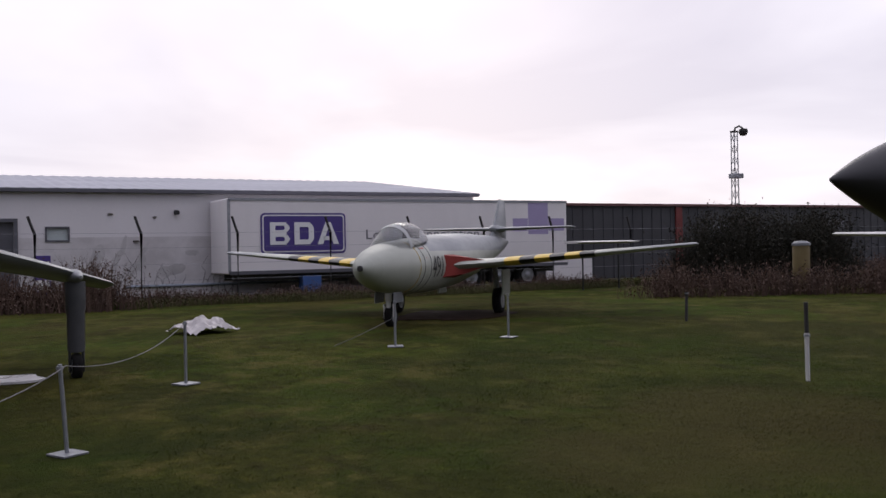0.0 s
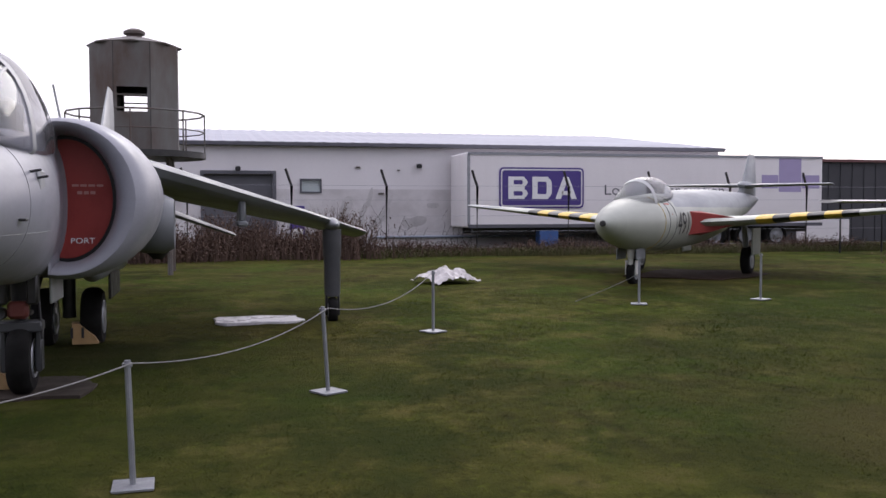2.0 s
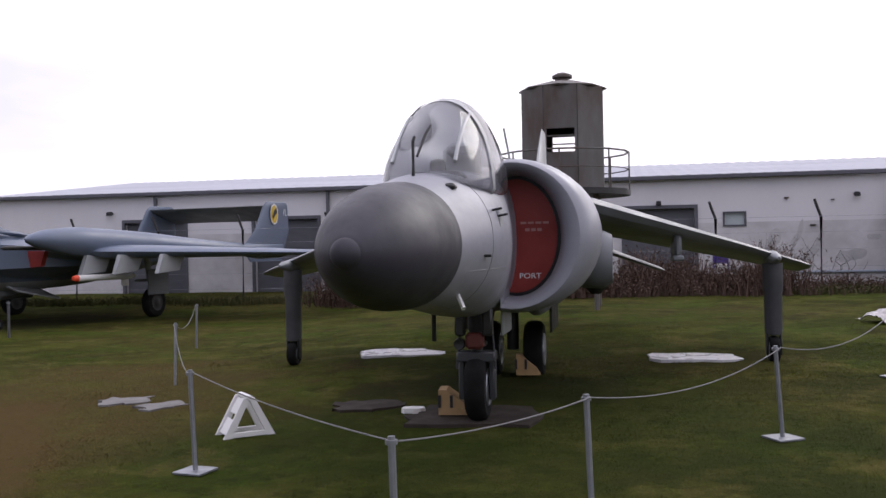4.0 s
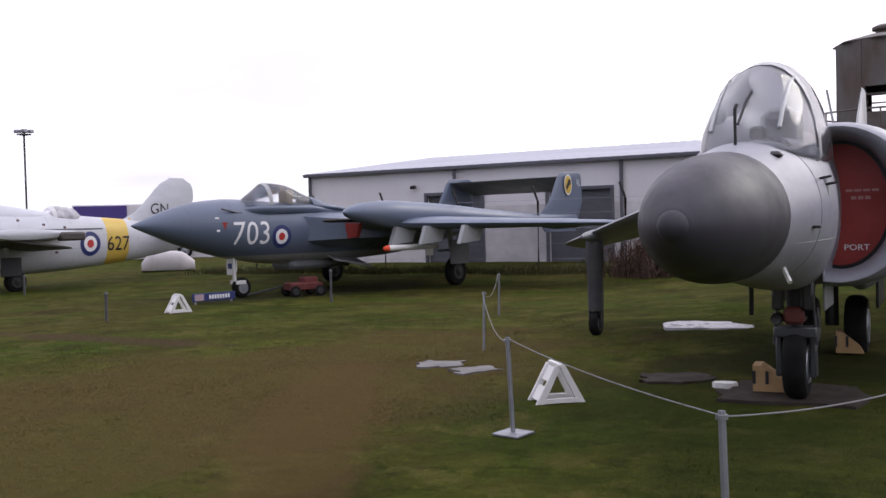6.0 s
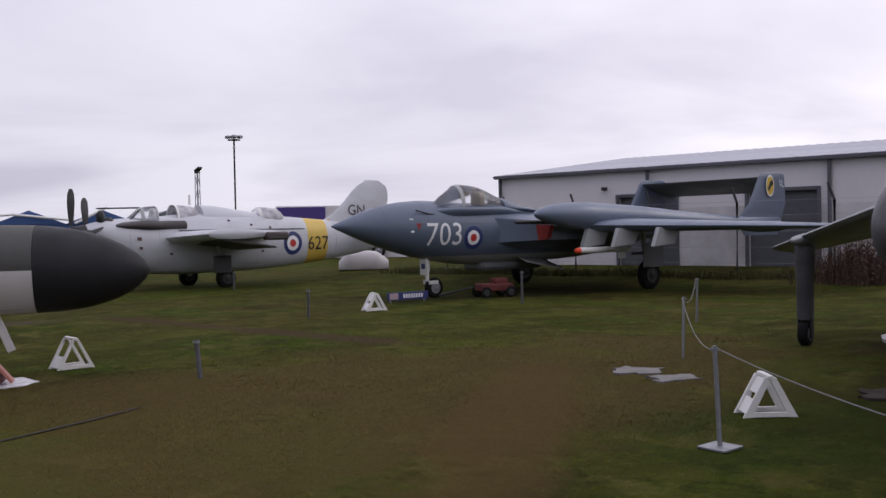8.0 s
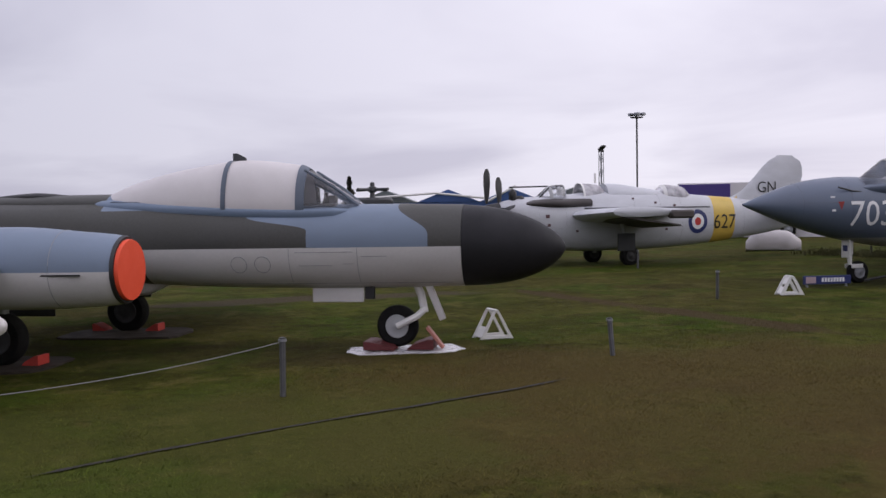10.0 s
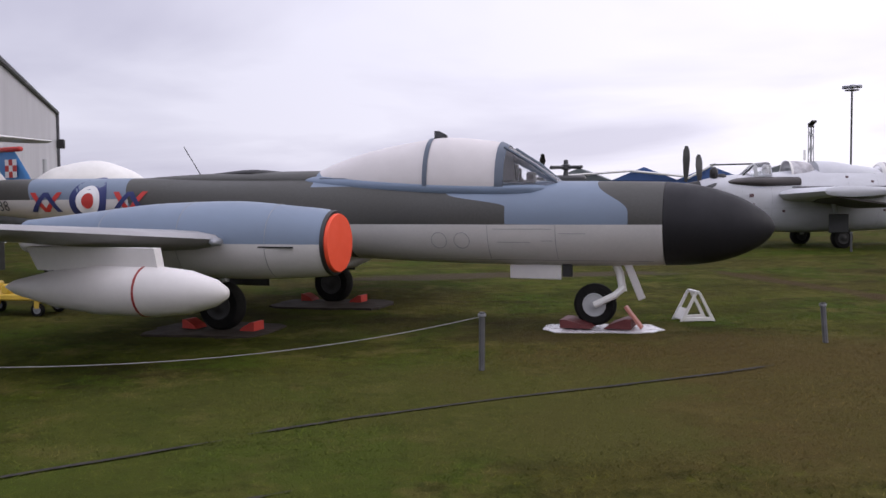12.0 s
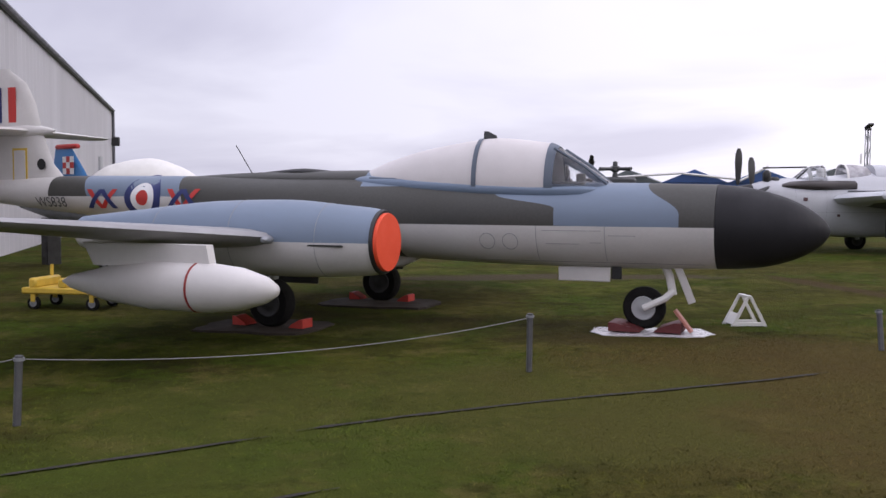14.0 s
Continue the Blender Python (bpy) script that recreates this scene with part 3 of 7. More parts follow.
        part("wall_lamp", bm, BLACK, house, "small dark floodlight")
    for x, z, s in ((5.2, 3.3, 0.1), (6.7, 3.2, 0.07), (6.05, 2.35, 0.12)):
        part("wall_bracket", boxes(((x, y0 - 0.05, z), (s * 1.6, 0.1, s * 0.5)), bevel=0.01), RUST, house)
    bm = bmesh.new()
    tube(bm, [(5.6, y0 - 0.06, 0.75), (7.2, y0 - 0.06, 0.75), (14.0, y0 - 0.06, 0.75)], 0.05)
    part("pipe_run", bm, surface("pale_blue_pipe", (0.3, 0.34, 0.4), 0.5), house)
    s = part("notice_board", boxes(((3.0, y0 - 0.03, 1.15), (0.52, 0.05, 1.5)), bevel=0.01), PURPLE, house, "purple notice board")
    part("notice_panel", boxes(((3.0, y0 - 0.06, 1.55), (0.42, 0.02, 0.3))), WHITE, s)
    part("notice_panel", boxes(((3.0, y0 - 0.06, 0.9), (0.42, 0.02, 0.35))), WHITE, s)
    # scraped and re-rendered patches low on the wall
    rng = random.Random(21)
    patch_mat = surface("grey_render_patch", (0.50, 0.48, 0.48), 0.8, wear=0.3, scale=2.0, grain=8, bump=0.2)
    for cx, cz, w, h in ((4.7, 1.7, 0.7, 0.9), (5.5, 1.9, 0.35, 1.1), (6.1, 1.5, 0.5, 0.7), (6.35, 2.05, 0.2, 0.5), (7.3, 1.3, 0.8, 0.6), (8.0, 1.9, 0.4, 0.3), (2.75, 0.9, 0.3, 0.7), (-2.6, 1.6, 0.7, 0.8)):
        bm = bmesh.new()
        ring_pts = []
        for k in range(26):
            ang = 2 * math.pi * k / 26
            q = 0.9 + 0.3 * math.sin(2 * ang + cx) + rng.uniform(-0.12, 0.12)
            ring_pts.append((cx + 0.5 * w * q * math.cos(ang) + 0.15 * h * math.sin(ang), cz + 0.5 * h * q * math.sin(ang)))
        ring_mesh(bm, [[Vector((px, yy, pz)) for px, pz in ring_pts] for yy in (y0 - 0.006, y0 - 0.016)])
        part("render_patch", bm, patch_mat, house, "scraped grey patch of render", smooth=False)
    # ivy and stains of dead creeper on the wall
    rng = random.Random(5)
    bm = bmesh.new()
    for cx in (4.4, 5.0, 5.5, 6.1, 7.2, 9.0, 14.5):
        for _ in range(9):
            x, z = cx + rng.uniform(-0.4, 0.4), 0.2
            pts = [(x, y0 - 0.03, z)]
            for _ in range(rng.randint(4, 9)):
                x += rng.uniform(-0.16, 0.16); z += rng.uniform(0.06, 0.3)
                pts.append((x, y0 - 0.025, min(z, 2.4)))
            tube(bm, pts, 0.012, 0.004, 4)
    part("dead_creeper", bm, BARK, house, "dry creeper stems on the wall")


warehouse()


def trailer():
    x0, x1, y0, y1, z0, z1 = 8.62, 22.6, 31.3, 33.75, 1.13, 3.74
    t = thing("lorry_trailer", pose(0, 0, 0), "long white box lorry trailer with purple sign, parked along the works", "trailer")
    panel = surface("trailer_white", (0.72, 0.69, 0.69), 0.4, wear=0.12, scale=0.9, streak=(1, 1, 0.2), grain=12, bump=0.02)
    body = part("box_body", boxes((((x0 + x1) / 2, (y0 + y1) / 2, (z0 + z1) / 2), (x1 - x0, y1 - y0, z1 - z0)), bevel=0.04), panel, t)
    part("top_rail", boxes((((x0 + x1) / 2, y0 - 0.012, z1 - 0.04), (x1 - x0, 0.03, 0.09))), STEEL, body)
    part("bottom_rail", boxes((((x0 + x1) / 2, y0 - 0.012, z0 + 0.05), (x1 - x0, 0.03, 0.12))), TRIM_GREY, body)
    part("corner_post", boxes(((x0 + 0.02, y0 - 0.012, (z0 + z1) / 2), (0.10, 0.03, z1 - z0 - 0.1))), STEEL, body)
    # rounded sign
    def rounded(cx, cz, w, h, r, ya, yb):
        pts = []
        for q, (sx, sz) in enumerate(((1, 1), (-1, 1), (-1, -1), (1, -1))):
            for k in range(6):
                ang = radians(90 * q + 18 * k)
                pts.append((cx + sx * (w / 2 - r) + r * math.cos(ang), cz + sz * (h / 2 - r) + r * math.sin(ang)))
        return ring_mesh(bmesh.new(), [[Vector((px, yy, pz)) for px, pz in pts] for yy in (ya, yb)])

    part("sign_border", rounded(11.31, 2.515, 3.14, 1.43, 0.15, y0 - 0.01, y0 - 0.03), PURPLE, t, "purple sign edge")
    part("sign_outline", rounded(11.31, 2.515, 3.02, 1.31, 0.11, y0 - 0.02, y0 - 0.036), WHITE, t, "thin white sign outline")
    sign = part("sign_panel", rounded(11.31, 2.515, 2.93, 1.22, 0.09, y0 - 0.03, y0 - 0.046), PURPLE, t, "purple sign panel with white block shapes")
    # the firm's mark as three plain block shapes
    for cx, cut in ((10.42, 2), (11.30, 1), (12.20, 3)):
        bm = bmesh.new()
        w, h, b = 0.72, 0.78, 0.19
        zc = 2.515
        yy = y0 - 0.066
        if cut == 3:
            ring_mesh(bm, [[Vector((cx + px, yy + d, zc + pz)) for px, pz in ((-0.40, -h / 2), (-0.10, h / 2), (0.10, h / 2), (0.40, -h / 2), (0.20, -h / 2), (0.0, 0.16), (-0.20, -h / 2))] for d in (0, 0.012)])
            box(bm, (cx, yy + 0.006, zc - 0.18), (0.34, 0.012, 0.14))
        else:
            box(bm, (cx - w / 2 + b / 2, yy + 0.006, zc), (b, 0.012, h))
            for k in range(cut):
                hh = h / cut
                z = zc - h / 2 + hh * (k + 0.5)
                t2 = b * (0.62 if cut == 2 else 0.9)
                for s in (-1, 1):
                    box(bm, (cx + 0.02, yy + 0.006, z + s * (hh / 2 - t2 / 2)), (w - 2 * b + 0.08, 0.0118, t2))
                ring = [(w / 2 - b - 0.03, hh / 2), (w / 2 - 0.07, hh / 2 - 0.08), (w / 2, hh / 2 - 0.2), (w / 2, -hh / 2 + 0.2), (w / 2 - 0.07, -hh / 2 + 0.08), (w / 2 - b - 0.03, -hh / 2), (w / 2 - b - 0.03, -hh / 2 + t2), (w / 2 - b, -hh / 2 + t2 + 0.05), (w / 2 - b, hh / 2 - t2 - 0.05), (w / 2 - b - 0.03, hh / 2 - t2)]
                ring_mesh(bm, [[Vector((cx + px, yy + d, z + pz)) for px, pz in ring] for d in (0, 0.0122)])
        part("block_shape", bm, WHITE_ROUND, sign, smooth=False)
    # side lettering
    for words, xa, xb in (("Logistics", 13.69, 15.75), ("innovation", 16.05, 18.44)):
        bm = text_mesh(words, 0.36)
        lo = min(v.co.x for v in bm.verts); hi = max(v.co.x for v in bm.verts)
        for v in bm.verts:
            v.co = Vector((xa + (v.co.x - lo) / (hi - lo) * (xb - xa), y0 - 0.006, 2.28 + v.co.y))
        part("lettering", bm, TRIM_GREY, t, "dark grey word along the side", smooth=False)
    part("side_mark", boxes(((21.2, y0 - 0.004, 3.05), (0.95, 0.006, 1.3)), ((20.35, y0 - 0.004, 2.78), (0.70, 0.006, 0.5)), ((22.08, y0 - 0.004, 2.78), (0.76, 0.006, 0.5))), surface("faded_lilac", (0.33, 0.28, 0.45), 0.5, wear=0.1), t, "faded lilac cross mark", smooth=False)
    part("chassis", boxes((((x0 + x1) / 2, 31.9, 1.0), (x1 - x0 - 0.6, 0.14, 0.22)), (((x0 + x1) / 2, 33.1, 1.0), (x1 - x0 - 0.6, 0.14, 0.22))), STEEL_DARK, t)
    for x in (18.2, 19.5, 20.8):
        for y in (31.7, 33.4):
            wheel(t, (x, y, 0.52 + 0.25), 0.5, 0.34)
    for y in (31.75, 33.3):
        part("landing_leg", boxes(((12.0, y, 0.62), (0.16, 0.16, 0.85)), ((12.0, y, 0.27), (0.3, 0.3, 0.06)), bevel=0.01), STEEL_DARK, t)
    part("tool_locker", boxes(((11.6, 31.55, 0.72), (0.7, 0.45, 0.6)), bevel=0.02), BLUE_SHED, t, "blue locker box")


trailer()


def dark_works():
    h = thing("charcoal_works", pose(0, 0, 0), "low charcoal works building with red trim beyond the fence", "building")
    x0, x1, y = 23.4, 70.0, 36.0
    part("wall", boxes((((x0 + x1) / 2, y + 4, 1.9), (x1 - x0, 8.0, 3.8))), CHARCOAL, h, smooth=False)
    part("cladding_rib", boxes(*[((x0 + 0.5 + 0.6 * k, y - 0.015, 1.88), (0.05, 0.03, 3.7)) for k in range(int((x1 - x0) / 0.6))]), CHARCOAL, h, smooth=False)
    part("roof_edge", boxes((((x0 + x1) / 2, y + 4, 3.86), (x1 - x0 + 0.3, 8.3, 0.12))), surface("dull_red_trim", (0.12, 0.045, 0.045), 0.5), h, "dark red roof edge")
    part("red_column", boxes(((32.78, y - 0.05, 1.9), (0.42, 0.1, 3.75)), bevel=0.01), surface("dark_red_strip", (0.15, 0.022, 0.02), 0.6), h, "red panel strip")
    for x in (36.0, 42.5, 44.0, 50.0):
        part("window", boxes(((x, y - 0.03, 2.75), (1.9, 0.06, 0.7)), bevel=0.01), surface("reflecting_pane", (0.2, 0.2, 0.23), 0.1), h)
    part("base_panel", boxes(((26.0, y - 0.06, 0.75), (2.6, 0.08, 1.1))), WALL_WHITE, h, "pale lower panel")


dark_works()


def fence():
    f = thing("works_fence", pose(0, 29.0, 0), "tall fence of dark cranked posts with thin wire mesh", "fence", kind="structure")
    xs = [-24.5, -21.5, -18.5, -15.5, -12.5, -9.5, -6.6, -3.6, -0.7, 2.38, 5.33, 8.28, 11.4, 14.4, 17.3, 20.3, 24.0, 27.2, 30.4, 33.6, 36.8, 40]
    for x in xs:
        bm = bmesh.new()
        g = gz(x, 29)
        tube(bm, [(x, 0, g - 0.2), (x + 0.02, 0, 2.5), (x - 0.06, 0, 2.72), (x - 0.16, -0.02, 3.02)], 0.045, 0.04, 8)
        part("post", bm, POST_DARK, f)
    bm = bmesh.new()
    for z in (0.5, 1.0, 1.5, 2.0, 2.45):
        tube(bm, [(xs[0], -0.05, z + 0.1), ((xs[0] + xs[-1]) / 2, -0.05, z + 0.06), (xs[-1], -0.05, z + 0.1)], 0.004, None, 4)
    part("wire", bm, STEEL, f, "thin strained wires")


fence()


def watch_tower():
    cx, cy = -1.63, 22.6
    t = thing("lookout_tower", pose(cx, cy, gz(cx, cy)), "rusty grey many-sided steel lookout cabin on a lattice stand", "tower")
    g = gz(cx, cy)
    r, z0, z1, k = 0.99, 3.1 - g, 5.45 - g, 8
    pts = [(r * math.cos(2 * math.pi * (j + 0.5) / k), r * math.sin(2 * math.pi * (j + 0.5) / k)) for j in range(k)]
    for j in range(k):
        (xa, ya), (xb, yb) = pts[j], pts[(j + 1) % k]
        mid = Vector(((xa + xb) / 2, (ya + yb) / 2, 0))
        ang = math.atan2(yb - ya, xb - xa)
        wdt = math.hypot(xb - xa, yb - ya)
        rot = Matrix.Rotation(ang, 4, "Z")
        opening = j in (1, 5)
        if opening:
            bm = bmesh.new()
            lo, hi = 3.93 - g, 4.47 - g
            box(bm, (mid.x, mid.y, (z0 + lo) / 2), (wdt, 0.05, lo - z0), 0, rot)
            box(bm, (mid.x, mid.y, (hi + z1) / 2), (wdt, 0.05, z1 - hi), 0, rot)
            for s in (-1, 1):
                p = mid + rot.to_3x3() @ Vector((s * (wdt / 2 - 0.03), 0, 0))
                box(bm, (p.x, p.y, (lo + hi) / 2), (0.06, 0.05, hi - lo), 0, rot)
            box(bm, (mid.x, mid.y, 4.3 - g), (wdt, 0.03, 0.03), 0, rot)
            part("cabin_panel", bm, RUST, t, "panel with an open lookout slot", smooth=False)
        else:
            bm = bmesh.new()
            box(bm, (mid.x, mid.y, (z0 + z1) / 2), (wdt, 0.05, z1 - z0), 0, rot)
            part("cabin_panel", bm, RUST, t, smooth=False)
        bm = bmesh.new()
        tube(bm, [(xa, ya, z0), (xa, ya, z1 + 0.01)], 0.022, None, 6)
        part("corner_angle", bm, STEEL_DARK, t)
    part("cabin_roof", lathe([(z1, 1.03), (z1 + 0.03, 1.04), (z1 + 0.22, 0.32), (z1 + 0.24, 0.02)], 8, "z"), RUST, t, "shallow pointed roof")
    part("roof_vent", lathe([(z1 + 0.2, 0.17), (z1 + 0.3, 0.17), (z1 + 0.31, 0.24), (z1 + 0.37, 0.24), (z1 + 0.43, 0.12), (z1 + 0.44, 0.01)], 16, "z"), RUST, t, "round roof vent")
    part("deck", lathe([(z0 - 0.16, 0.2), (z0 - 0.16, 1.55), (z0 - 0.02, 1.55), (z0 - 0.02, 0.2)], 16, "z"), STEEL_DARK, t, "dark round walkway deck")
    bm = bmesh.new()
    n = 16
    ring = [(1.52 * math.cos(2 * math.pi * j / n), 1.52 * math.sin(2 * math.pi * j / n), z0 + 0.85) for j in range(n + 1)]
    tube(bm, ring, 0.022, None, 6)
    tube(bm, [(x, y, z0 + 0.45) for x, y, z in ring], 0.015, None, 6)
    part("hand_rail", bm, RUST, t)
    for j in range(0, n, 2):
        bm = bmesh.new()
        tube(bm, [(ring[j][0], ring[j][1], z0 - 0.05), ring[j]], 0.018, None, 6)
        part("rail_post", bm, RUST, t)
    for sx in (-1, 1):
        for sy in (-1, 1):
            bm = bmesh.new()
            tube(bm, [(sx * 0.75, sy * 0.75, -0.1), (sx * 0.75, sy * 0.75, z0 - 0.15)], 0.06, None, 8)
            part("stand_leg", bm, RUST, t)
    for a, b in (((-0.75, -0.75), (0.75, -0.75)), ((-0.75, 0.75), (0.75, 0.75)), ((-0.75, -0.75), (-0.75, 0.75)), ((0.75, -0.75), (0.75, 0.75))):
        bm = bmesh.new()
        tube(bm, [(*a, 0.1), (*b, z0 - 0.3)], 0.03, None, 6)
        part("brace", bm, RUST, t)


watch_tower()


# ---------- aircraft ----------
def both(name, make, mat, parent, label=""):
    """A part and its mirror image on the other side."""
    for s in (1, -1):
        bm = make()
        if s < 0:
            for v in bm.verts:
                v.co.y = -v.co.y
        part(name, bm, mat, parent, label)


def strut(parent, name, a, b, r, mat, k=10):
    bm = bmesh.new()
    tube(bm, [a, b], r, None, k)
    return part(name, bm, mat, parent)


def canopy(parent, body, x_front, x_arch, x_back, glass, frame_mat, cy=0.0, arches=(), sill=0.03, label="clear canopy", cover=None):
    """A windscreen and a hood over one body shape, with frames proud of the glass."""
    ws = part("windscreen", body.skin(x_arch, x_front, 0.08, 32, False, True, 0, cy), glass, parent, "framed windscreen")
    hood = part("hood", body.skin(x_back, x_arch, 0.12, 32, True, False, 0, cy), cover or glass, parent, label)
    for x, w in ((x_arch, 0.06), *arches):
        part("frame_arch", body.skin(x - w, x + w, 0.05, 32, False, False, 0.012, cy), frame_mat, hood)
    return hood


def panel_rings(body, xs, parent, mat, lo=-0.22, hi=0.72, cy=0.0):
    """Thin skin joints round a body; lo and hi: the stretch of its round, in turns from port."""
    for x in xs:
        bm = bmesh.new()
        ring = body.ring(x, 48, 0.001, cy)
        tube(bm, [ring[j % 48] for j in range(int(lo * 48), int(hi * 48) + 1)], 0.002, None, 4)
        part("skin_joint", bm, mat, parent)


def panel_lines(body, rows, parent, mat):
    """Lengthwise joints: (x0, x1, z, side)."""
    for x0, x1, z, side in rows:
        bm = bmesh.new()
        tube(bm, [(x, side * (body.side(x, z) + 0.001), z) for x in np.linspace(x0, x1, 10)], 0.002, None, 4)
        part("skin_joint", bm, mat, parent)


def harrier():
    """Grey naval jump jet with a big dark radome."""
    a = thing("jump_jet", pose(-1.66, 4.893, 0, 0, 0, -89.9), "pale grey naval jump jet with dark radome, red intake covers", "aircraft")
    g = 0.10
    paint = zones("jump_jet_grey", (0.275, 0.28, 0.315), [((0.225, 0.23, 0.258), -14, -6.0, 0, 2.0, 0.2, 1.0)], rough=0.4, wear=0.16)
    nose = Body(blunt(0, 1.22, 1.76, 1.80, 0.415, 0.41, 0.41, 2.0, 0.60) + [(-1.22, 1.80, 0.42, 0.415, 0.415, 2.0)])
    part("radome", nose.skin(step=0.06, k=44), RADOME, a, "dark grey rounded radome")
    part("radome_tip", lathe([(-0.12, 0.10), (-0.05, 0.095), (0.0, 0.075), (0.025, 0.045), (0.035, 0.01)], 20, "x", (-0.02, 0, 1.76)), RADOME, a, "small dark nose button")
    fus = Body([(-1.225, 1.80, 0.42, 0.415, 0.415, 2.0), (-2.0, 1.83, 0.485, 0.50, 0.50, 2.1), (-2.8, 1.83, 0.515, 0.56, 0.60, 2.15), (-3.6, 1.84, 0.46, 0.62, 0.68, 2.2), (-4.7, 1.86, 0.34, 0.74, 0.74, 2.3), (-5.4, 1.88, 0.78, 0.76, 0.78, 2.4), (-7.0, 1.9, 0.88, 0.72, 0.72, 2.4), (-8.6, 1.95, 0.70, 0.60, 0.55, 2.2), (-10.4, 2.05, 0.42, 0.48, 0.36, 2.0), (-12.4, 2.2, 0.24, 0.34, 0.2, 2.0), (-13.6, 2.28, 0.08, 0.1, 0.08, 2.0)])
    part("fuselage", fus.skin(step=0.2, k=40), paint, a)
    can = Body([(-4.95, 2.36, 0.10, 0.22, 0.1, 2.0), (-4.5, 2.34, 0.28, 0.42, 0.1, 2.0), (-3.9, 2.3, 0.39, 0.68, 0.1, 2.1), (-3.25, 2.26, 0.42, 0.795, 0.1, 2.1), (-2.75, 2.25, 0.41, 0.72, 0.1, 2.1), (-2.3, 2.25, 0.37, 0.47, 0.1, 2.05), (-1.95, 2.24, 0.27, 0.16, 0.1, 2.0), (-1.75, 2.2, 0.12, 0.03, 0.1, 2.0)])
    hood = canopy(a, can, -1.75, -2.78, -4.95, GLASS, GREY_LIGHT, arches=((-4.2, 0.03),))
    for s in (1, -1):
        bm = bmesh.new()
        tube(bm, [Vector((x, s * 0.235, can.at(x)[0] + can.at(x)[2] * (1 - (0.235 / can.at(x)[1]) ** 2) ** 0.5 + 0.01)) for x in (-2.05, -2.2, -2.4, -2.6, -2.78)], 0.016, None, 6)
        part("windscreen_frame", bm, GREY_LIGHT, a)
    # cockpit innards
    part("ejection_seat", boxes(((-3.75, 0, 2.45), (0.16, 0.34, 0.5)), ((-3.68, 0, 2.66), (0.14, 0.24, 0.14)), bevel=0.04), GREY_MID, a, "dark ejection seat")
    part("coaming", boxes(((-2.6, 0, 2.32), (0.35, 0.46, 0.12)), bevel=0.05), GREY_DARK, a, "black instrument coaming")
    part("sight", boxes(((-2.6, 0.0, 2.42), (0.12, 0.12, 0.12)), bevel=0.02), STEEL_DARK, a)
    bm = bmesh.new()
    tube(bm, [(-1.62, 0.02, 2.28), (-1.62, 0.02, 2.52), (-1.64, 0.03, 2.55)], 0.012, None, 6)
    part("yaw_vane", bm, BLACK, a, "thin black nose vane")
    bm = bmesh.new()
    tube(bm, [(-1.98, -0.03, 2.45), (-2.12, 0.0, 2.62), (-2.2, 0.03, 2.70)], 0.011, None, 6)
    part("wiper", bm, BLACK, a)

    # side intakes
    def d_ring(x, sy, sz):
        pts = []
        for j in range(25):
            t = math.radians(100 - 200 * j / 24)
            pts.append(Vector((x, 0.36 + 0.80 * sy * max(math.cos(t), -0.2), 1.89 + 0.745 * sz * math.sin(t))))
        return pts

    def shell():
        rows = [(-5.15, 0.55, 0.80), (-4.75, 0.57, 0.82), (-4.55, 0.61, 0.845), (-4.44, 0.67, 0.88), (-4.38, 0.76, 0.925), (-4.37, 0.83, 0.955), (-4.41, 0.90, 0.985), (-4.50, 0.96, 1.012), (-4.66, 1.01, 1.032), (-4.9, 1.04, 1.05), (-5.4, 1.06, 1.06), (-6.2, 1.04, 1.04), (-7.0, 0.98, 0.98), (-8.0, 0.84, 0.84), (-9.2, 0.55, 0.55)]
        return ring_mesh(bmesh.new(), [d_ring(*r) for r in rows], False, True)

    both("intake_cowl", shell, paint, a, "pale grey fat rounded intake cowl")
    both("intake_gasket", lambda: ring_mesh(bmesh.new(), [d_ring(-4.86, 0.575, 0.83), d_ring(-4.80, 0.575, 0.83), d_ring(-4.80, 0.50, 0.70)], True, True), BLACK, a, "black cover gasket")
    both("intake_cover", lambda: ring_mesh(bmesh.new(), [d_ring(-4.80, 0.525, 0.77), d_ring(-4.775, 0.525, 0.77)], True, True), RED_DULL, a, "dull red intake cover board")
    bm = text_mesh("PORT", 0.054)
    for v in bm.verts:
        v.co = Vector((-4.770, 0.50 + v.co.x * 1.15, 1.46 + v.co.y))
    part("stencil", bm, WHITE_ROUND, a, "white stencilled word", smooth=False)
    faint = surface("faint_stencil", (0.42, 0.2, 0.18), 0.6)
    for y, z, w, h in [(0.44 + 0.075 * i, 2.02, 0.06, 0.022) for i in range(4)] + [(0.48 + 0.06 * i, 1.95, 0.045, 0.03) for i in range(3)]:
        part("stencil_bar", boxes(((-4.772, y, z), (0.003, w, h))), faint, a, "faint unreadable stencil bar")
    # nozzles
    both("front_nozzle", lambda: lathe([(0.75, 0.25), (0.95, 0.33), (1.18, 0.34), (1.30, 0.28), (1.26, 0.2)], 20, "y", (-6.35, 0, 1.62)), GREY_MID, a, "round cold nozzle fairing")
    both("nozzle_vane", lambda: boxes(((-6.6, 1.1, 1.42), (0.4, 0.26, 0.42)), bevel=0.08), STEEL_DARK, a)
    # wings
    W = [(-5.9, 0.5, 2.28, 3.9, 0.08), (-8.05, 3.0, 1.78, 2.0, 0.07), (-8.62, 3.86, 1.57, 1.25, 0.06)]

    def set_wing():
        bm = wing(W)
        for v in bm.verts:
            v.co.z += 0.09 * (v.co.x + 7.5)
        return bm

    both("wing", set_wing, GREY_MID, a, "drooped grey wing")
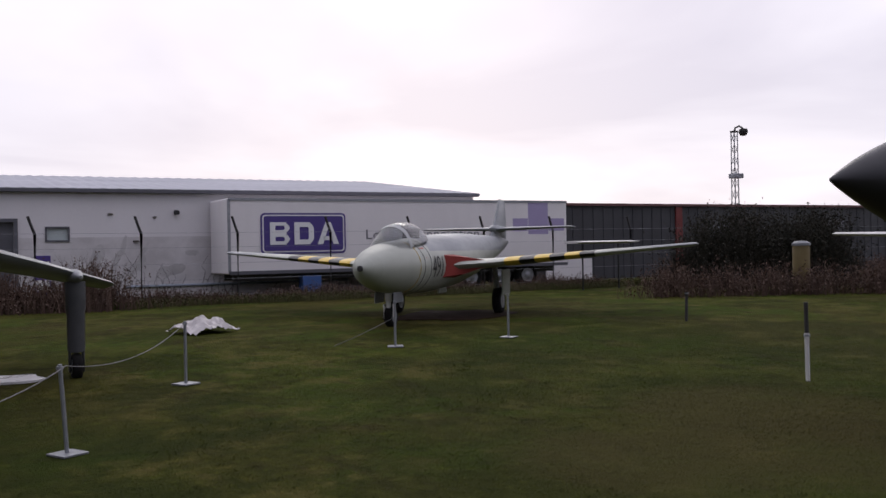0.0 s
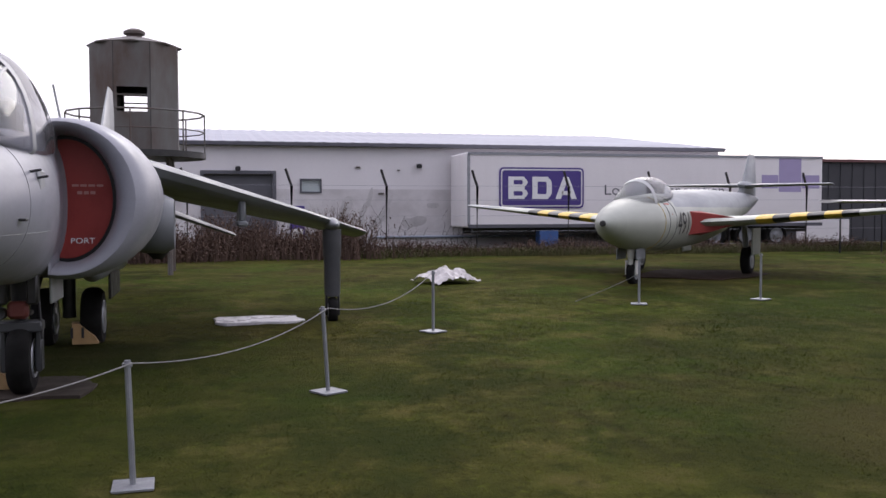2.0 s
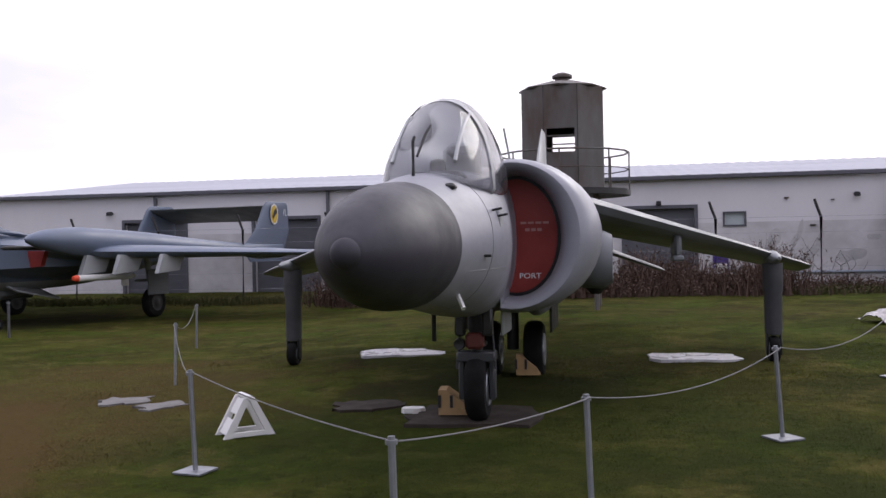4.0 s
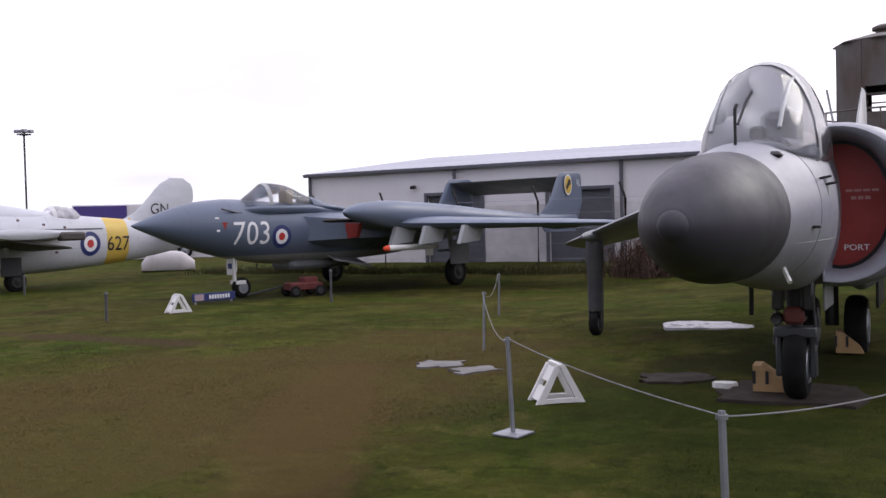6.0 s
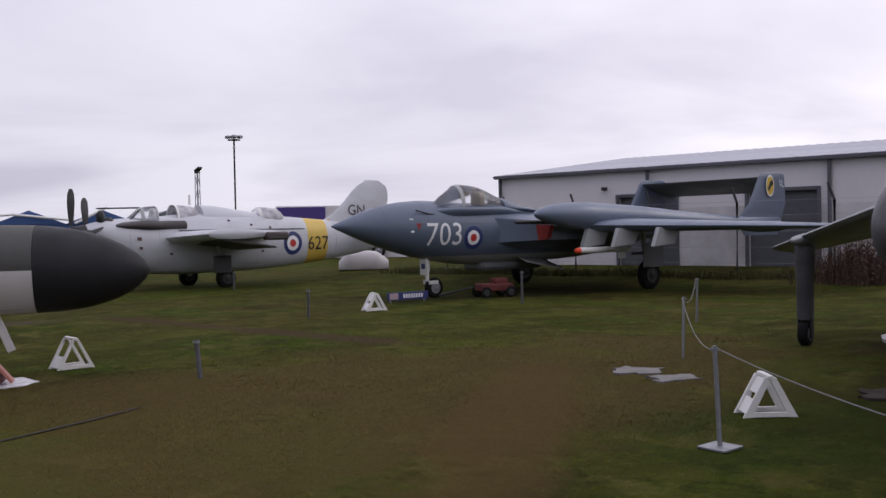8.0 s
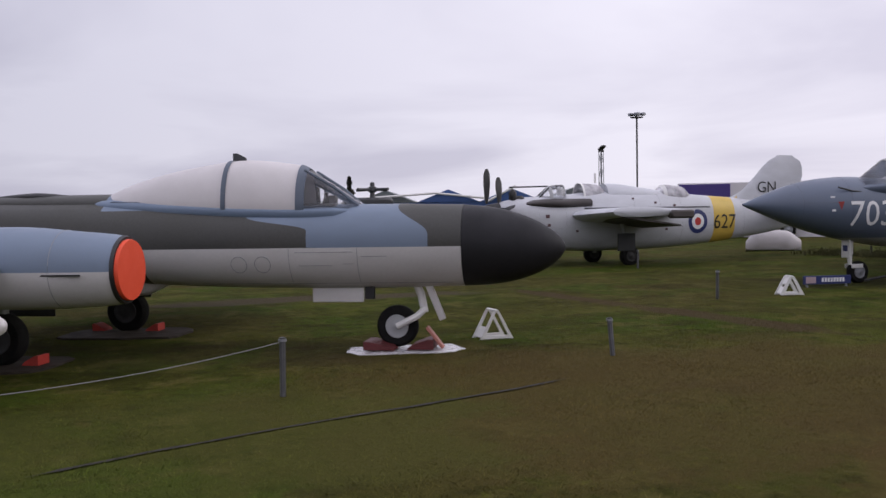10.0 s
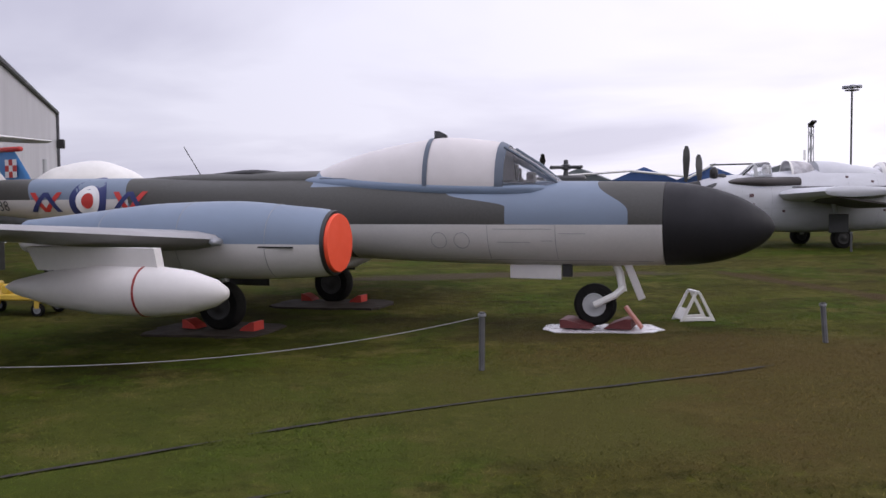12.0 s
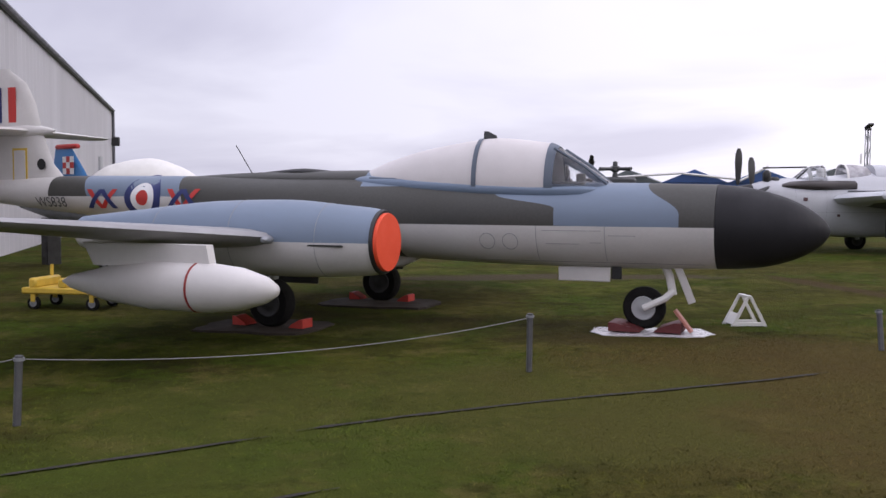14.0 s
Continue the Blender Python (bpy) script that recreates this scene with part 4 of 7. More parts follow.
    both("outrigger_pod", lambda: lathe([(-7.95, 0.02), (-8.1, 0.06), (-8.5, 0.10), (-9.3, 0.09), (-10.1, 0.03)], 16, "x", (0, 3.38, 1.57)), GREY_MID, a)
    for s in (1, -1):
        gg = 0.18 if s > 0 else 0.10
        leg = part("outrigger_leg", lathe([(gg + 0.36, 0.10), (gg + 0.4, 0.115), (1.1, 0.118), (1.12, 0.13), (1.5, 0.135)], 16, "z", (-8.5, s * 3.38, 0)), LEG_GREY, a, "stout soiled grey outrigger leg")
        part("fork", boxes(((-8.5, s * 3.38 - 0.085, gg + 0.24), (0.12, 0.03, 0.3)), ((-8.5, s * 3.38 + 0.085, gg + 0.24), (0.12, 0.03, 0.3)), bevel=0.01), BLACK, leg)
        wheel(a, (-8.5, s * 3.38, gg + 0.17), 0.18, 0.13)
        part("pylon", boxes(((-8.0, s * 2.1, 1.78), (1.1, 0.09, 0.32)), bevel=0.03), GREY_MID, a, "grey underwing pylon")
        part("pylon_foot", boxes(((-7.75, s * 2.1, 1.6), (0.7, 0.14, 0.07)), bevel=0.02), GREY_MID, a)
    # tail
    both("tailplane", lambda: wing([(-11.4, 0.15, 2.05, 2.1, 0.08), (-12.9, 2.1, 1.32, 0.9, 0.07)]), LEG_GREY, a)
    part("fin", wing([(-10.3, 0, 2.3, 3.0, 0.06), (-11.9, 0, 3.55, 1.4, 0.06), (-12.3, 0, 3.85, 0.9, 0.05)], up=(0, 1, 0)), GREY_LIGHT, a, "tall pale fin")
    part("spine_beacon", lathe([(2.55, 0.09), (2.62, 0.09), (2.68, 0.05), (2.69, 0.01)], 14, "z", (-5.35, 0.3, 0)), GREY_LIGHT, a)
    strut(a, "whip_aerial", (-4.9, 0.32, 2.55), (-4.75, 0.26, 2.98), 0.012, GREY_LIGHT, 6)
    both("gun_strake", lambda: lathe([(-5.6, 0.03), (-5.9, 0.12), (-8.5, 0.16), (-9.4, 0.04)], 14, "x", (0, 0.45, 1.12)), GREY_MID, a)
    # undercarriage
    n = part("nose_leg", lathe([(g + 0.55, 0.055), (g + 0.8, 0.06), (g + 0.82, 0.085), (1.35, 0.09)], 14, "z", (-4.42, 0, 0)), STEEL_DARK, a, "dark oily nose leg")
    part("fork", boxes(((-4.42, -0.15, g + 0.42), (0.14, 0.06, 0.45)), ((-4.42, 0.15, g + 0.42), (0.14, 0.06, 0.45)), ((-4.4, 0, g + 0.62), (0.2, 0.38, 0.1)), bevel=0.015), GREY_DARK, n)
    part("brake_block", boxes(((-4.28, 0.0, g + 0.78), (0.12, 0.18, 0.16)), bevel=0.03), surface("rust_red_block", (0.12, 0.025, 0.018), 0.7, wear=0.3), n, "dull red tie block")
    part("landing_lamp", lathe([(-4.24, 0.01), (-4.22, 0.05), (-4.3, 0.06)], 14, "x", (0, -0.15, g + 0.75)), STEEL_DARK, n)
    wheel(a, (-4.45, 0.0, g + 0.31), 0.33, 0.2)
    strut(a, "drag_stay", (-4.42, 0.1, g + 0.85), (-5.1, 0.1, 1.3), 0.035, STEEL_DARK)
    for s in (1, -1):
        wheel(a, (-7.4, s * 0.28, g + 0.36), 0.37, 0.24)
        part("gear_door", boxes(((-7.2, s * 0.55, 0.95), (1.1, 0.03, 0.42)), bevel=0.01), STEEL_DARK, a)
    strut(a, "main_leg", (-7.4, 0, g + 0.36), (-7.4, 0, 1.3), 0.08, STEEL_DARK)
    part("nose_door", boxes(((-5.0, 0.22, 1.04), (0.7, 0.025, 0.3)), bevel=0.01), GREY_LIGHT, a, "open pale wheel door")
    strut(a, "drain_mast", (-3.2, -0.18, 1.25), (-3.3, -0.2, 0.98), 0.02, BLACK)
    # probes and vents on the nose
    for x, z in ((-2.35, 2.06), (-2.5, 2.02)):
        y = fus.side(x, z)
        strut(a, "pitot_horn", (x, y, z), (x + 0.07, y + 0.08, z + 0.01), 0.01, BLACK, 6)
    strut(a, "air_probe", (-1.75, fus.side(-1.75, 1.45), 1.45), (-1.68, fus.side(-1.75, 1.45) + 0.05, 1.36), 0.018, WHITE, 6)
    part("cooling_scoop", boxes(((-2.6, fus.side(-2.6, 1.98) - 0.01, 1.98), (0.22, 0.03, 0.2)), bevel=0.012), GREY_LIGHT, a)
    panel_rings(fus, (-2.15,), a, SEAM_GREY)
    panel_lines(fus, [(-1.5, -3.0, 1.62, 1)], a, SEAM_GREY)
    # small clutter round the nose leg, in the shade of the belly
    for yy in (-0.19, 0.19):
        part("steering_jack", boxes(((-4.25, yy * 0.7, g + 0.98), (0.12, 0.1, 0.3)), bevel=0.02), STEEL_DARK, n)
        strut(n, "brake_hose", (-4.33, yy, g + 0.5), (-4.40, yy * 0.7, 1.3), 0.014, BLACK, 6)
    part("torque_link", boxes(((-4.56, 0, g + 0.72), (0.2, 0.14, 0.05)), bevel=0.015), STEEL_DARK, n)
    part("air_data_vane", boxes(((-1.9, fus.side(-1.9, 1.72) + 0.02, 1.72), (0.09, 0.05, 0.02)), bevel=0.006), BLACK, a)
    part("rain_scoop", boxes(((-1.66, 0.27, 2.2), (0.12, 0.08, 0.05)), bevel=0.02), BLACK, a)


harrier()


def hawk():
    a = thing("straight_wing_jet", pose(7.045, 16.142, 0.29, 0, 0, -135.2), "pale green-grey naval jet with straight wings and striped leading edges", "aircraft")
    paint = zones("pale_sky_paint", (0.36, 0.375, 0.325), [((0.22, 0.235, 0.25), -12, -2.6, 1.52, 3, 0.35, 0.4)], rough=0.45, wear=0.14)
    fus = Body(blunt(0, 2.1, 1.22, 1.22, 0.60, 0.54, 0.57, 2.0, 0.6) + [(-2.1, 1.22, 0.61, 0.55, 0.58, 2.0), (-3.2, 1.22, 0.68, 0.62, 0.62, 2.1), (-4.6, 1.26, 0.76, 0.66, 0.62, 2.2), (-6.5, 1.34, 0.66, 0.62, 0.56, 2.1), (-8.4, 1.48, 0.46, 0.46, 0.42, 2.0), (-10.4, 1.64, 0.27, 0.28, 0.28, 2.0), (-11.9, 1.75, 0.07, 0.08, 0.08, 2.0)])
    part("fuselage", fus.skin(step=0.2, k=36), paint, a)
    part("nose_ring", lathe([(0.015, 0.02), (0.015, 0.05), (0.0, 0.06), (-0.05, 0.06)], 16, "x", (0, 0, 1.22)), STEEL_DARK, a)
    can = Body([(-3.7, 1.72, 0.12, 0.06, 0.05, 2), (-3.2, 1.72, 0.32, 0.28, 0.1, 2), (-2.6, 1.65, 0.43, 0.50, 0.14, 2), (-1.95, 1.58, 0.43, 0.54, 0.16, 2), (-1.4, 1.50, 0.38, 0.36, 0.16, 2), (-0.95, 1.44, 0.22, 0.05, 0.16, 2)])
    canopy(a, can, -0.95, -1.75, -3.7, GLASS, GREY_LIGHT, label="clear sliding hood")
    part("headrest", boxes(((-2.95, 0, 1.85), (0.2, 0.36, 0.4)), bevel=0.04), BLACK, a)
    W = [(-3.35, 0.55, 1.18, 3.2, 0.085), (-3.75, 1.5, 1.23, 2.75, 0.072), (-5.25, 5.9, 1.57, 1.15, 0.065)]
    both("wing", lambda: wing(W), paint, a, "straight tapered wing")

    def stripe(y0, y1):
        def st(y):
            s = (y - 1.5) / 4.4
            return (-3.75 - 1.5 * s + 0.006, y, 1.23 + 0.34 * s, (2.75 - 1.6 * s) * 1.004, 0.072 - 0.007 * s + 0.003)
        return ring_mesh(bmesh.new(), [aerofoil(*st(y0)), aerofoil(*st(y1))])

    for i in range(6):
        y0 = 1.85 + 0.32 * i
        both("stripe", lambda: stripe(y0, y0 + 0.319), YELLOW if i % 2 == 0 else BLACK, a)
    both("intake_cover", lambda: ring_mesh(bmesh.new(), [[Vector((-3.25, 0.62, 0.94)), Vector((-3.25, 0.62, 1.44)), Vector((-3.3, 0.71, 1.42)), Vector((-3.3, 0.71, 0.96))], [Vector((-3.75, 0.74, 0.92)), Vector((-3.72, 0.74, 1.44)), Vector((-3.72, 0.98, 1.38)), Vector((-3.75, 0.98, 1.0))], [Vector((-3.9, 1.42, 1.16)), Vector((-3.9, 1.42, 1.30)), Vector((-3.95, 1.47, 1.29)), Vector((-3.95, 1.47, 1.17))]]), RED_DULL, a, "red wing-root intake cover")
    both("tailplane", lambda: wing([(-10.2, 0.05, 2.13, 1.3, 0.08), (-10.6, 2.2, 2.16, 0.75, 0.07)]), paint, a)
    part("tail_bullet", lathe([(-9.9, 0.02), (-10.1, 0.09), (-10.6, 0.13), (-11.4, 0.09), (-11.8, 0.02)], 14, "x", (0, 0, 2.14)), paint, a)
    part("fin", wing([(-9.4, 0, 1.6, 2.4, 0.07), (-10.3, 0, 2.2, 1.6, 0.08), (-10.95, 0, 2.98, 0.8, 0.07)], up=(0, 1, 0)), paint, a, "pale rounded fin")
    wheel(a, (-1.62, 0, 0.21), 0.24, 0.15)
    n = part("nose_leg", lathe([(0.3, 0.05), (0.5, 0.05), (0.52, 0.07), (0.8, 0.08)], 12, "z", (-1.5, 0, 0)), WHITE, a, "white nose leg")
    part("fork", boxes(((-1.55, -0.1, 0.32), (0.12, 0.03, 0.3)), ((-1.55, 0.1, 0.32), (0.12, 0.03, 0.3)), bevel=0.01), WHITE, n)
    part("wheel_door", boxes(((-1.5, 0.2, 0.6), (0.5, 0.025, 0.22)), bevel=0.01), GREY_MID, a)
    part("wheel_door", boxes(((-1.5, -0.2, 0.6), (0.5, 0.025, 0.22)), bevel=0.01), GREY_MID, a)
    for s in (1, -1):
        wheel(a, (-5.55, s * 1.3, 0.31), 0.33, 0.2)
        strut(a, "main_leg", (-5.5, s * 1.3, 0.3), (-5.4, s * 1.25, 1.2), 0.06, GREY_LIGHT)
        part("gear_door", boxes(((-5.5, s * 1.5, 0.75), (0.75, 0.03, 0.6)), bevel=0.01), paint, a)
        part("belly_fairing", boxes(((-4.2, s * 0.3, 0.62), (0.6, 0.05, 0.12)), bevel=0.02), paint, a)
    part("marking", wrap(text_mesh("491", 0.46), fus, -2.86, 0.97, 1, 0.012, 3, 0.72), BLACK, a, "black painted number")
    part("marking", wrap(polygon([(-0.12, 0.18), (0.12, 0.18), (0.0, -0.06)]), fus, -2.25, 1.42, 1, 0.008), RED, a, "red warning triangle")
    for x in (-1.85, -2.1, -2.45):
        bm = bmesh.new()
        ring = fus.ring(x, 36, 0.003)
        tube(bm, [ring[j] for j in range(-7, 8)], 0.006, None, 4)
        part("panel_line", bm, YELLOW if x == -1.85 else GREY_MID, a)


hawk()


def vixen():
    a = thing("twin_boom_jet", pose(-17.55, 16.145, 0, 0, 0, 259.4), "slate grey twin-boom naval jet with pointed nose and offset canopy", "aircraft")
    paint = zones("slate_sea_grey", (0.092, 0.119, 0.172), [((0.30, 0.31, 0.30), -14, 0.5, -1, 1.12, 0, 0)], rough=0.42, wear=0.12)
    top = zones("slate_wing_grey", (0.110, 0.139, 0.197), [((0.14, 0.15, 0.16), -20, 0, -1, 0.3, 0, 0)], rough=0.42, wear=0.12)
    fus = Body([(0.0, 1.96, 0.02, 0.02, 0.02, 2), (-0.12, 1.955, 0.07, 0.07, 0.07, 2), (-0.6, 1.94, 0.25, 0.27, 0.24, 2), (-1.2, 1.91, 0.44, 0.49, 0.43, 2), (-2.0, 1.87, 0.61, 0.69, 0.63, 2), (-3.0, 1.81, 0.74, 0.80, 0.79, 2.1), (-4.2, 1.73, 0.82, 0.82, 0.87, 2.2), (-6.0, 1.70, 1.0, 0.68, 0.86, 2.3), (-8.5, 1.72, 1.1, 0.55, 0.8, 2.3), (-11.0, 1.75, 0.95, 0.4, 0.5, 2.2), (-13.0, 1.8, 0.7, 0.25, 0.25, 2.0)])
    part("fuselage", fus.skin(step=0.22, k=40), paint, a)
    can = Body([(-6.1, 2.36, 0.12, 0.05, 0.1, 2), (-5.2, 2.42, 0.34, 0.32, 0.15, 2), (-4.4, 2.42, 0.42, 0.58, 0.15, 2), (-3.85, 2.42, 0.40, 0.62, 0.15, 2), (-3.4, 2.40, 0.33, 0.40, 0.15, 2), (-2.85, 2.36, 0.15, 0.04, 0.15, 2)])
    canopy(a, can, -2.85, -3.75, -5.35, GLASS, GREY_LIGHT, cy=0.3, label="clear offset pilot hood")
    part("canopy_fairing", Body([(-6.9, 2.3, 0.2, 0.06, 0.1, 2), (-6.0, 2.38, 0.4, 0.1, 0.1, 2), (-5.3, 2.40, 0.42, 0.30, 0.15, 2), (-5.25, 2.40, 0.41, 0.29, 0.15, 2)]).skin(cy=0.3), paint, a)
    part("canopy_base", Body([(-6.3, 2.25, 0.3, 0.1, 0.2, 2), (-5.0, 2.36, 0.52, 0.14, 0.3, 2), (-3.6, 2.36, 0.5, 0.12, 0.3, 2), (-2.7, 2.3, 0.22, 0.06, 0.2, 2)]).skin(cy=0.28), paint, a, "raised cockpit sill")
    part("pilot_seat", boxes(((-4.6, 0.3, 2.62), (0.25, 0.4, 0.5)), bevel=0.05), surface("tan_seat", (0.25, 0.2, 0.14), 0.8), a)
    W = [(-5.0, 0.8, 1.86, 5.6, 0.08), (-6.4, 2.45, 1.86, 4.6, 0.08), (-8.4, 5.9, 1.78, 2.9, 0.07), (-9.35, 7.6, 1.74, 1.9, 0.06)]
    both("wing", lambda: wing(W), top, a, "broad swept slate wing")
    boom = Body([(-4.65, 2.18, 0.02, 0.02, 0.02, 2), (-4.75, 2.18, 0.12, 0.1, 0.1, 2), (-5.3, 2.17, 0.28, 0.26, 0.26, 2), (-6.5, 2.14, 0.38, 0.36, 0.40, 2), (-8.5, 2.08, 0.38, 0.34, 0.40, 2), (-11.5, 1.95, 0.30, 0.26, 0.28, 2), (-14.0, 1.88, 0.22, 0.20, 0.22, 2), (-16.2, 1.9, 0.1, 0.16, 0.12, 2)])
    both("boom", lambda: boom.skin(step=0.25, k=28, cy=2.45), top, a, "rounded tail boom")
    both("fin", lambda: ring_mesh(bmesh.new(), [[p + Vector((0, 2.45, 0)) for p in aerofoil(x, 0, z, c, th, up=(0, 1, 0))] for x, z, c, th in ((-14.2, 1.45, 2.0, 0.05), (-13.7, 1.9, 2.7, 0.06), (-14.5, 2.5, 2.2, 0.06), (-15.05, 3.35, 1.6, 0.06), (-15.2, 3.48, 1.4, 0.05), (-15.35, 3.52, 1.1, 0.03))]), top, a, "swept tail fin")
    part("tailplane", ring_mesh(bmesh.new(), [[p + Vector((0, 0, 0.30 * (p.x + 15.2))) for p in aerofoil(-15.2, y, 3.36, 1.55, 0.05)] for y in (-2.43, -1.2, 0, 1.2, 2.43)]), GREY_MID, a, "drooped high tailplane joining both fins")
    for s in (1,):
        for r, mat, dx, l in ((0.40, WHITE_ROUND, 0, 0.09), (0.34, YELLOW, 0, 0.096)):
            bm = disc(r)
            for v in bm.verts:
                v.co = Vector((-15.6 + v.co.x * 0.62, 2.45 + s * (l + 0.02), 3.08 + v.co.y * 0.9))
            part("badge", bm, mat, a, "oval yellow squadron badge", smooth=False)
        bm = polygon([(-0.12, 0.2), (0.02, 0.12), (0.16, -0.12), (0.08, -0.2), (-0.02, -0.06), (-0.16, 0.02)])
        for v in bm.verts:
            v.co = Vector((-15.6 + v.co.x, 2.45 + 0.13, 3.1 + v.co.y))
        part("badge_figure", bm, BLACK, a, smooth=False)
        bm = text_mesh("VL", 0.24)
        for v in bm.verts:
            v.co = Vector((-16.35 - v.co.x * 0.7, 2.45 + 0.075, 3.05 + v.co.y))
        part("marking", bm, WHITE_ROUND, a, smooth=False)
    both("wing_pod", lambda: lathe([(-8.6, 0.02), (-8.75, 0.1), (-9.3, 0.16), (-10.4, 0.14), (-11.2, 0.03)], 14, "x", (0, 5.95, 1.75)), top, a)
    for y, x in ((2.62, -6.35), (3.35, -6.75), (4.25, -7.3)):
        both("pylon", lambda: ring_mesh(bmesh.new(), [[Vector((x + u, y + d, z)) for u, z in ((-0.1, 1.78), (-0.95, 1.72), (-0.75, 1.34), (0.12, 1.28))] for d in (-0.06, 0.06)]), GREY_LIGHT, a, "pale grey underwing pylon")
    both("missile_body", lambda: lathe([(0, 0.085), (-2.0, 0.085), (-2.1, 0.06)], 14, "x", (-6.0, 2.75, 1.2)), WHITE, a, "white dummy missile")
    both("missile_nose", lambda: lathe([(0.16, 0.01), (0.13, 0.06), (0.0, 0.088)], 14, "x", (-6.0, 2.75, 1.2)), ORANGE, a, "orange-red missile cap")
    for u, v2 in ((1, 0), (0, 1)):
        both("missile_fin", lambda: boxes(((-7.75, 2.75, 1.2), (0.3, 0.02 + 0.5 * u, 0.02 + 0.5 * v2))), WHITE, a)
    both("intake_lip", lambda: ring_mesh(bmesh.new(), [[Vector((-4.75, 0.78, 1.42)), Vector((-4.75, 0.78, 2.12)), Vector((-4.9, 0.9, 2.1)), Vector((-4.9, 0.9, 1.45))], [Vector((-5.6, 1.0, 1.25)), Vector((-5.6, 1.0, 2.2)), Vector((-5.7, 1.75, 2.02)), Vector((-5.7, 1.75, 1.5))], [Vector((-7.0, 1.0, 1.2)), Vector((-7.0, 1.0, 2.2)), Vector((-7.1, 2.0, 2.0)), Vector((-7.1, 2.0, 1.5))]]), paint, a, "curved intake lip")
    both("intake_cover", lambda: ring_mesh(bmesh.new(), [[Vector((-5.45, 1.0, 1.40)), Vector((-5.42, 1.0, 1.93)), Vector((-5.66, 2.05, 1.90)), Vector((-5.66, 1.9, 1.52))], [Vector((-5.62, 1.0, 1.40)), Vector((-5.6, 1.0, 1.93)), Vector((-5.8, 2.05, 1.90)), Vector((-5.8, 1.9, 1.52))]]), RED_DULL, a, "dull red intake cover")
    part("refuel_probe", lathe([(-4.3, 0.02), (-4.4, 0.05), (-6.6, 0.06)], 12, "x", (0, 2.05, 1.98)), STEEL_DARK, a)
    # undercarriage
    n = part("nose_leg", lathe([(0.45, 0.05), (0.7, 0.055), (0.72, 0.08), (1.15, 0.085)], 12, "z", (-3.0, 0, 0)), WHITE, a, "white nose leg")
    part("fork", boxes(((-3.12, -0.12, 0.42), (0.32, 0.04, 0.1)), ((-3.12, 0.12, 0.42), (0.32, 0.04, 0.1)), bevel=0.01, ), WHITE, n)
    part("number_plate", boxes(((-2.85, 0.05, 0.85), (0.04, 0.3, 0.45)), bevel=0.01), WHITE, a, "white plate on the nose leg")
    part("plate_bars", boxes(((-2.826, 0.05, 0.86), (0.01, 0.16, 0.14))), BLUE_ROUND, a)
    wheel(a, (-3.22, 0, 0.27), 0.28, 0.18)
    for s in (1, -1):
        wheel(a, (-9.1, s * 2.6, 0.42), 0.43, 0.24, STEEL_DARK)
        strut(a, "main_leg", (-9.05, s * 2.6, 0.42), (-8.9, s * 2.55, 1.7), 0.08, GREY_LIGHT)
        part("gear_door", boxes(((-9.0, s * 2.85, 1.0), (0.9, 0.03, 0.7)), bevel=0.02), GREY_MID, a)
        part("leg_stay", boxes(((-8.55, s * 2.6, 1.05), (0.5, 0.06, 0.08)), bevel=0.01), GREY_MID, a)
    door = part("belly_door", boxes(((-6.5, 0.55, 0.92), (1.5, 0.9, 0.05)), bevel=0.01, ), GREY_LIGHT, a, "pale open belly door")
    for v in door.data.vertices:
        v.co.z += (v.co.x + 6.5) * 0.18 - (v.co.y - 0.55) * 0.35
    part("belly_fairing", boxes(((-5.8, 0.0, 0.82), (2.4, 0.9, 0.3)), bevel=0.1), GREY_MID, a)
    roundel(a, fus, -3.98, 1.6, 1, 0.31)
    part("marking", wrap(text_mesh("703", 0.60), fus, -3.05, 1.42, 1, 0.008, 2, 0.92), WHITE_ROUND, a, "white painted number")
    part("marking", wrap(polygon([(-0.05, 0.18), (0.06, 0.18), (0.06, -0.18), (-0.03, -0.18)]), fus, -2.05, 1.95, 1, 0.008), WHITE_ROUND, a)
    part("marking", wrap(polygon([(-0.08, 0.1), (0.08, 0.1), (0.0, -0.1)]), fus, -2.25, 1.9, 1, 0.008), RED_DULL, a, "red warning triangle")
    panel_rings(fus, (-1.35, -2.55, -3.6, -4.9), a, GREY_DARK)
    panel_lines(fus, [(-1.4, -5.0, 1.98, 1), (-2.5, -5.0, 1.3, 1)], a, GREY_DARK)
    bm = bmesh.new()
    tube(bm, [(x, 0.62 - 0.02 * abs(x + 3.5), z) for x, z in ((-2.2, 2.34), (-2.6, 2.25), (-3.2, 2.2), (-4.5, 2.2), (-6.0, 2.25))], 0.02, None, 6)
    part("sill_seal", bm, BLACK, a)


vixen()


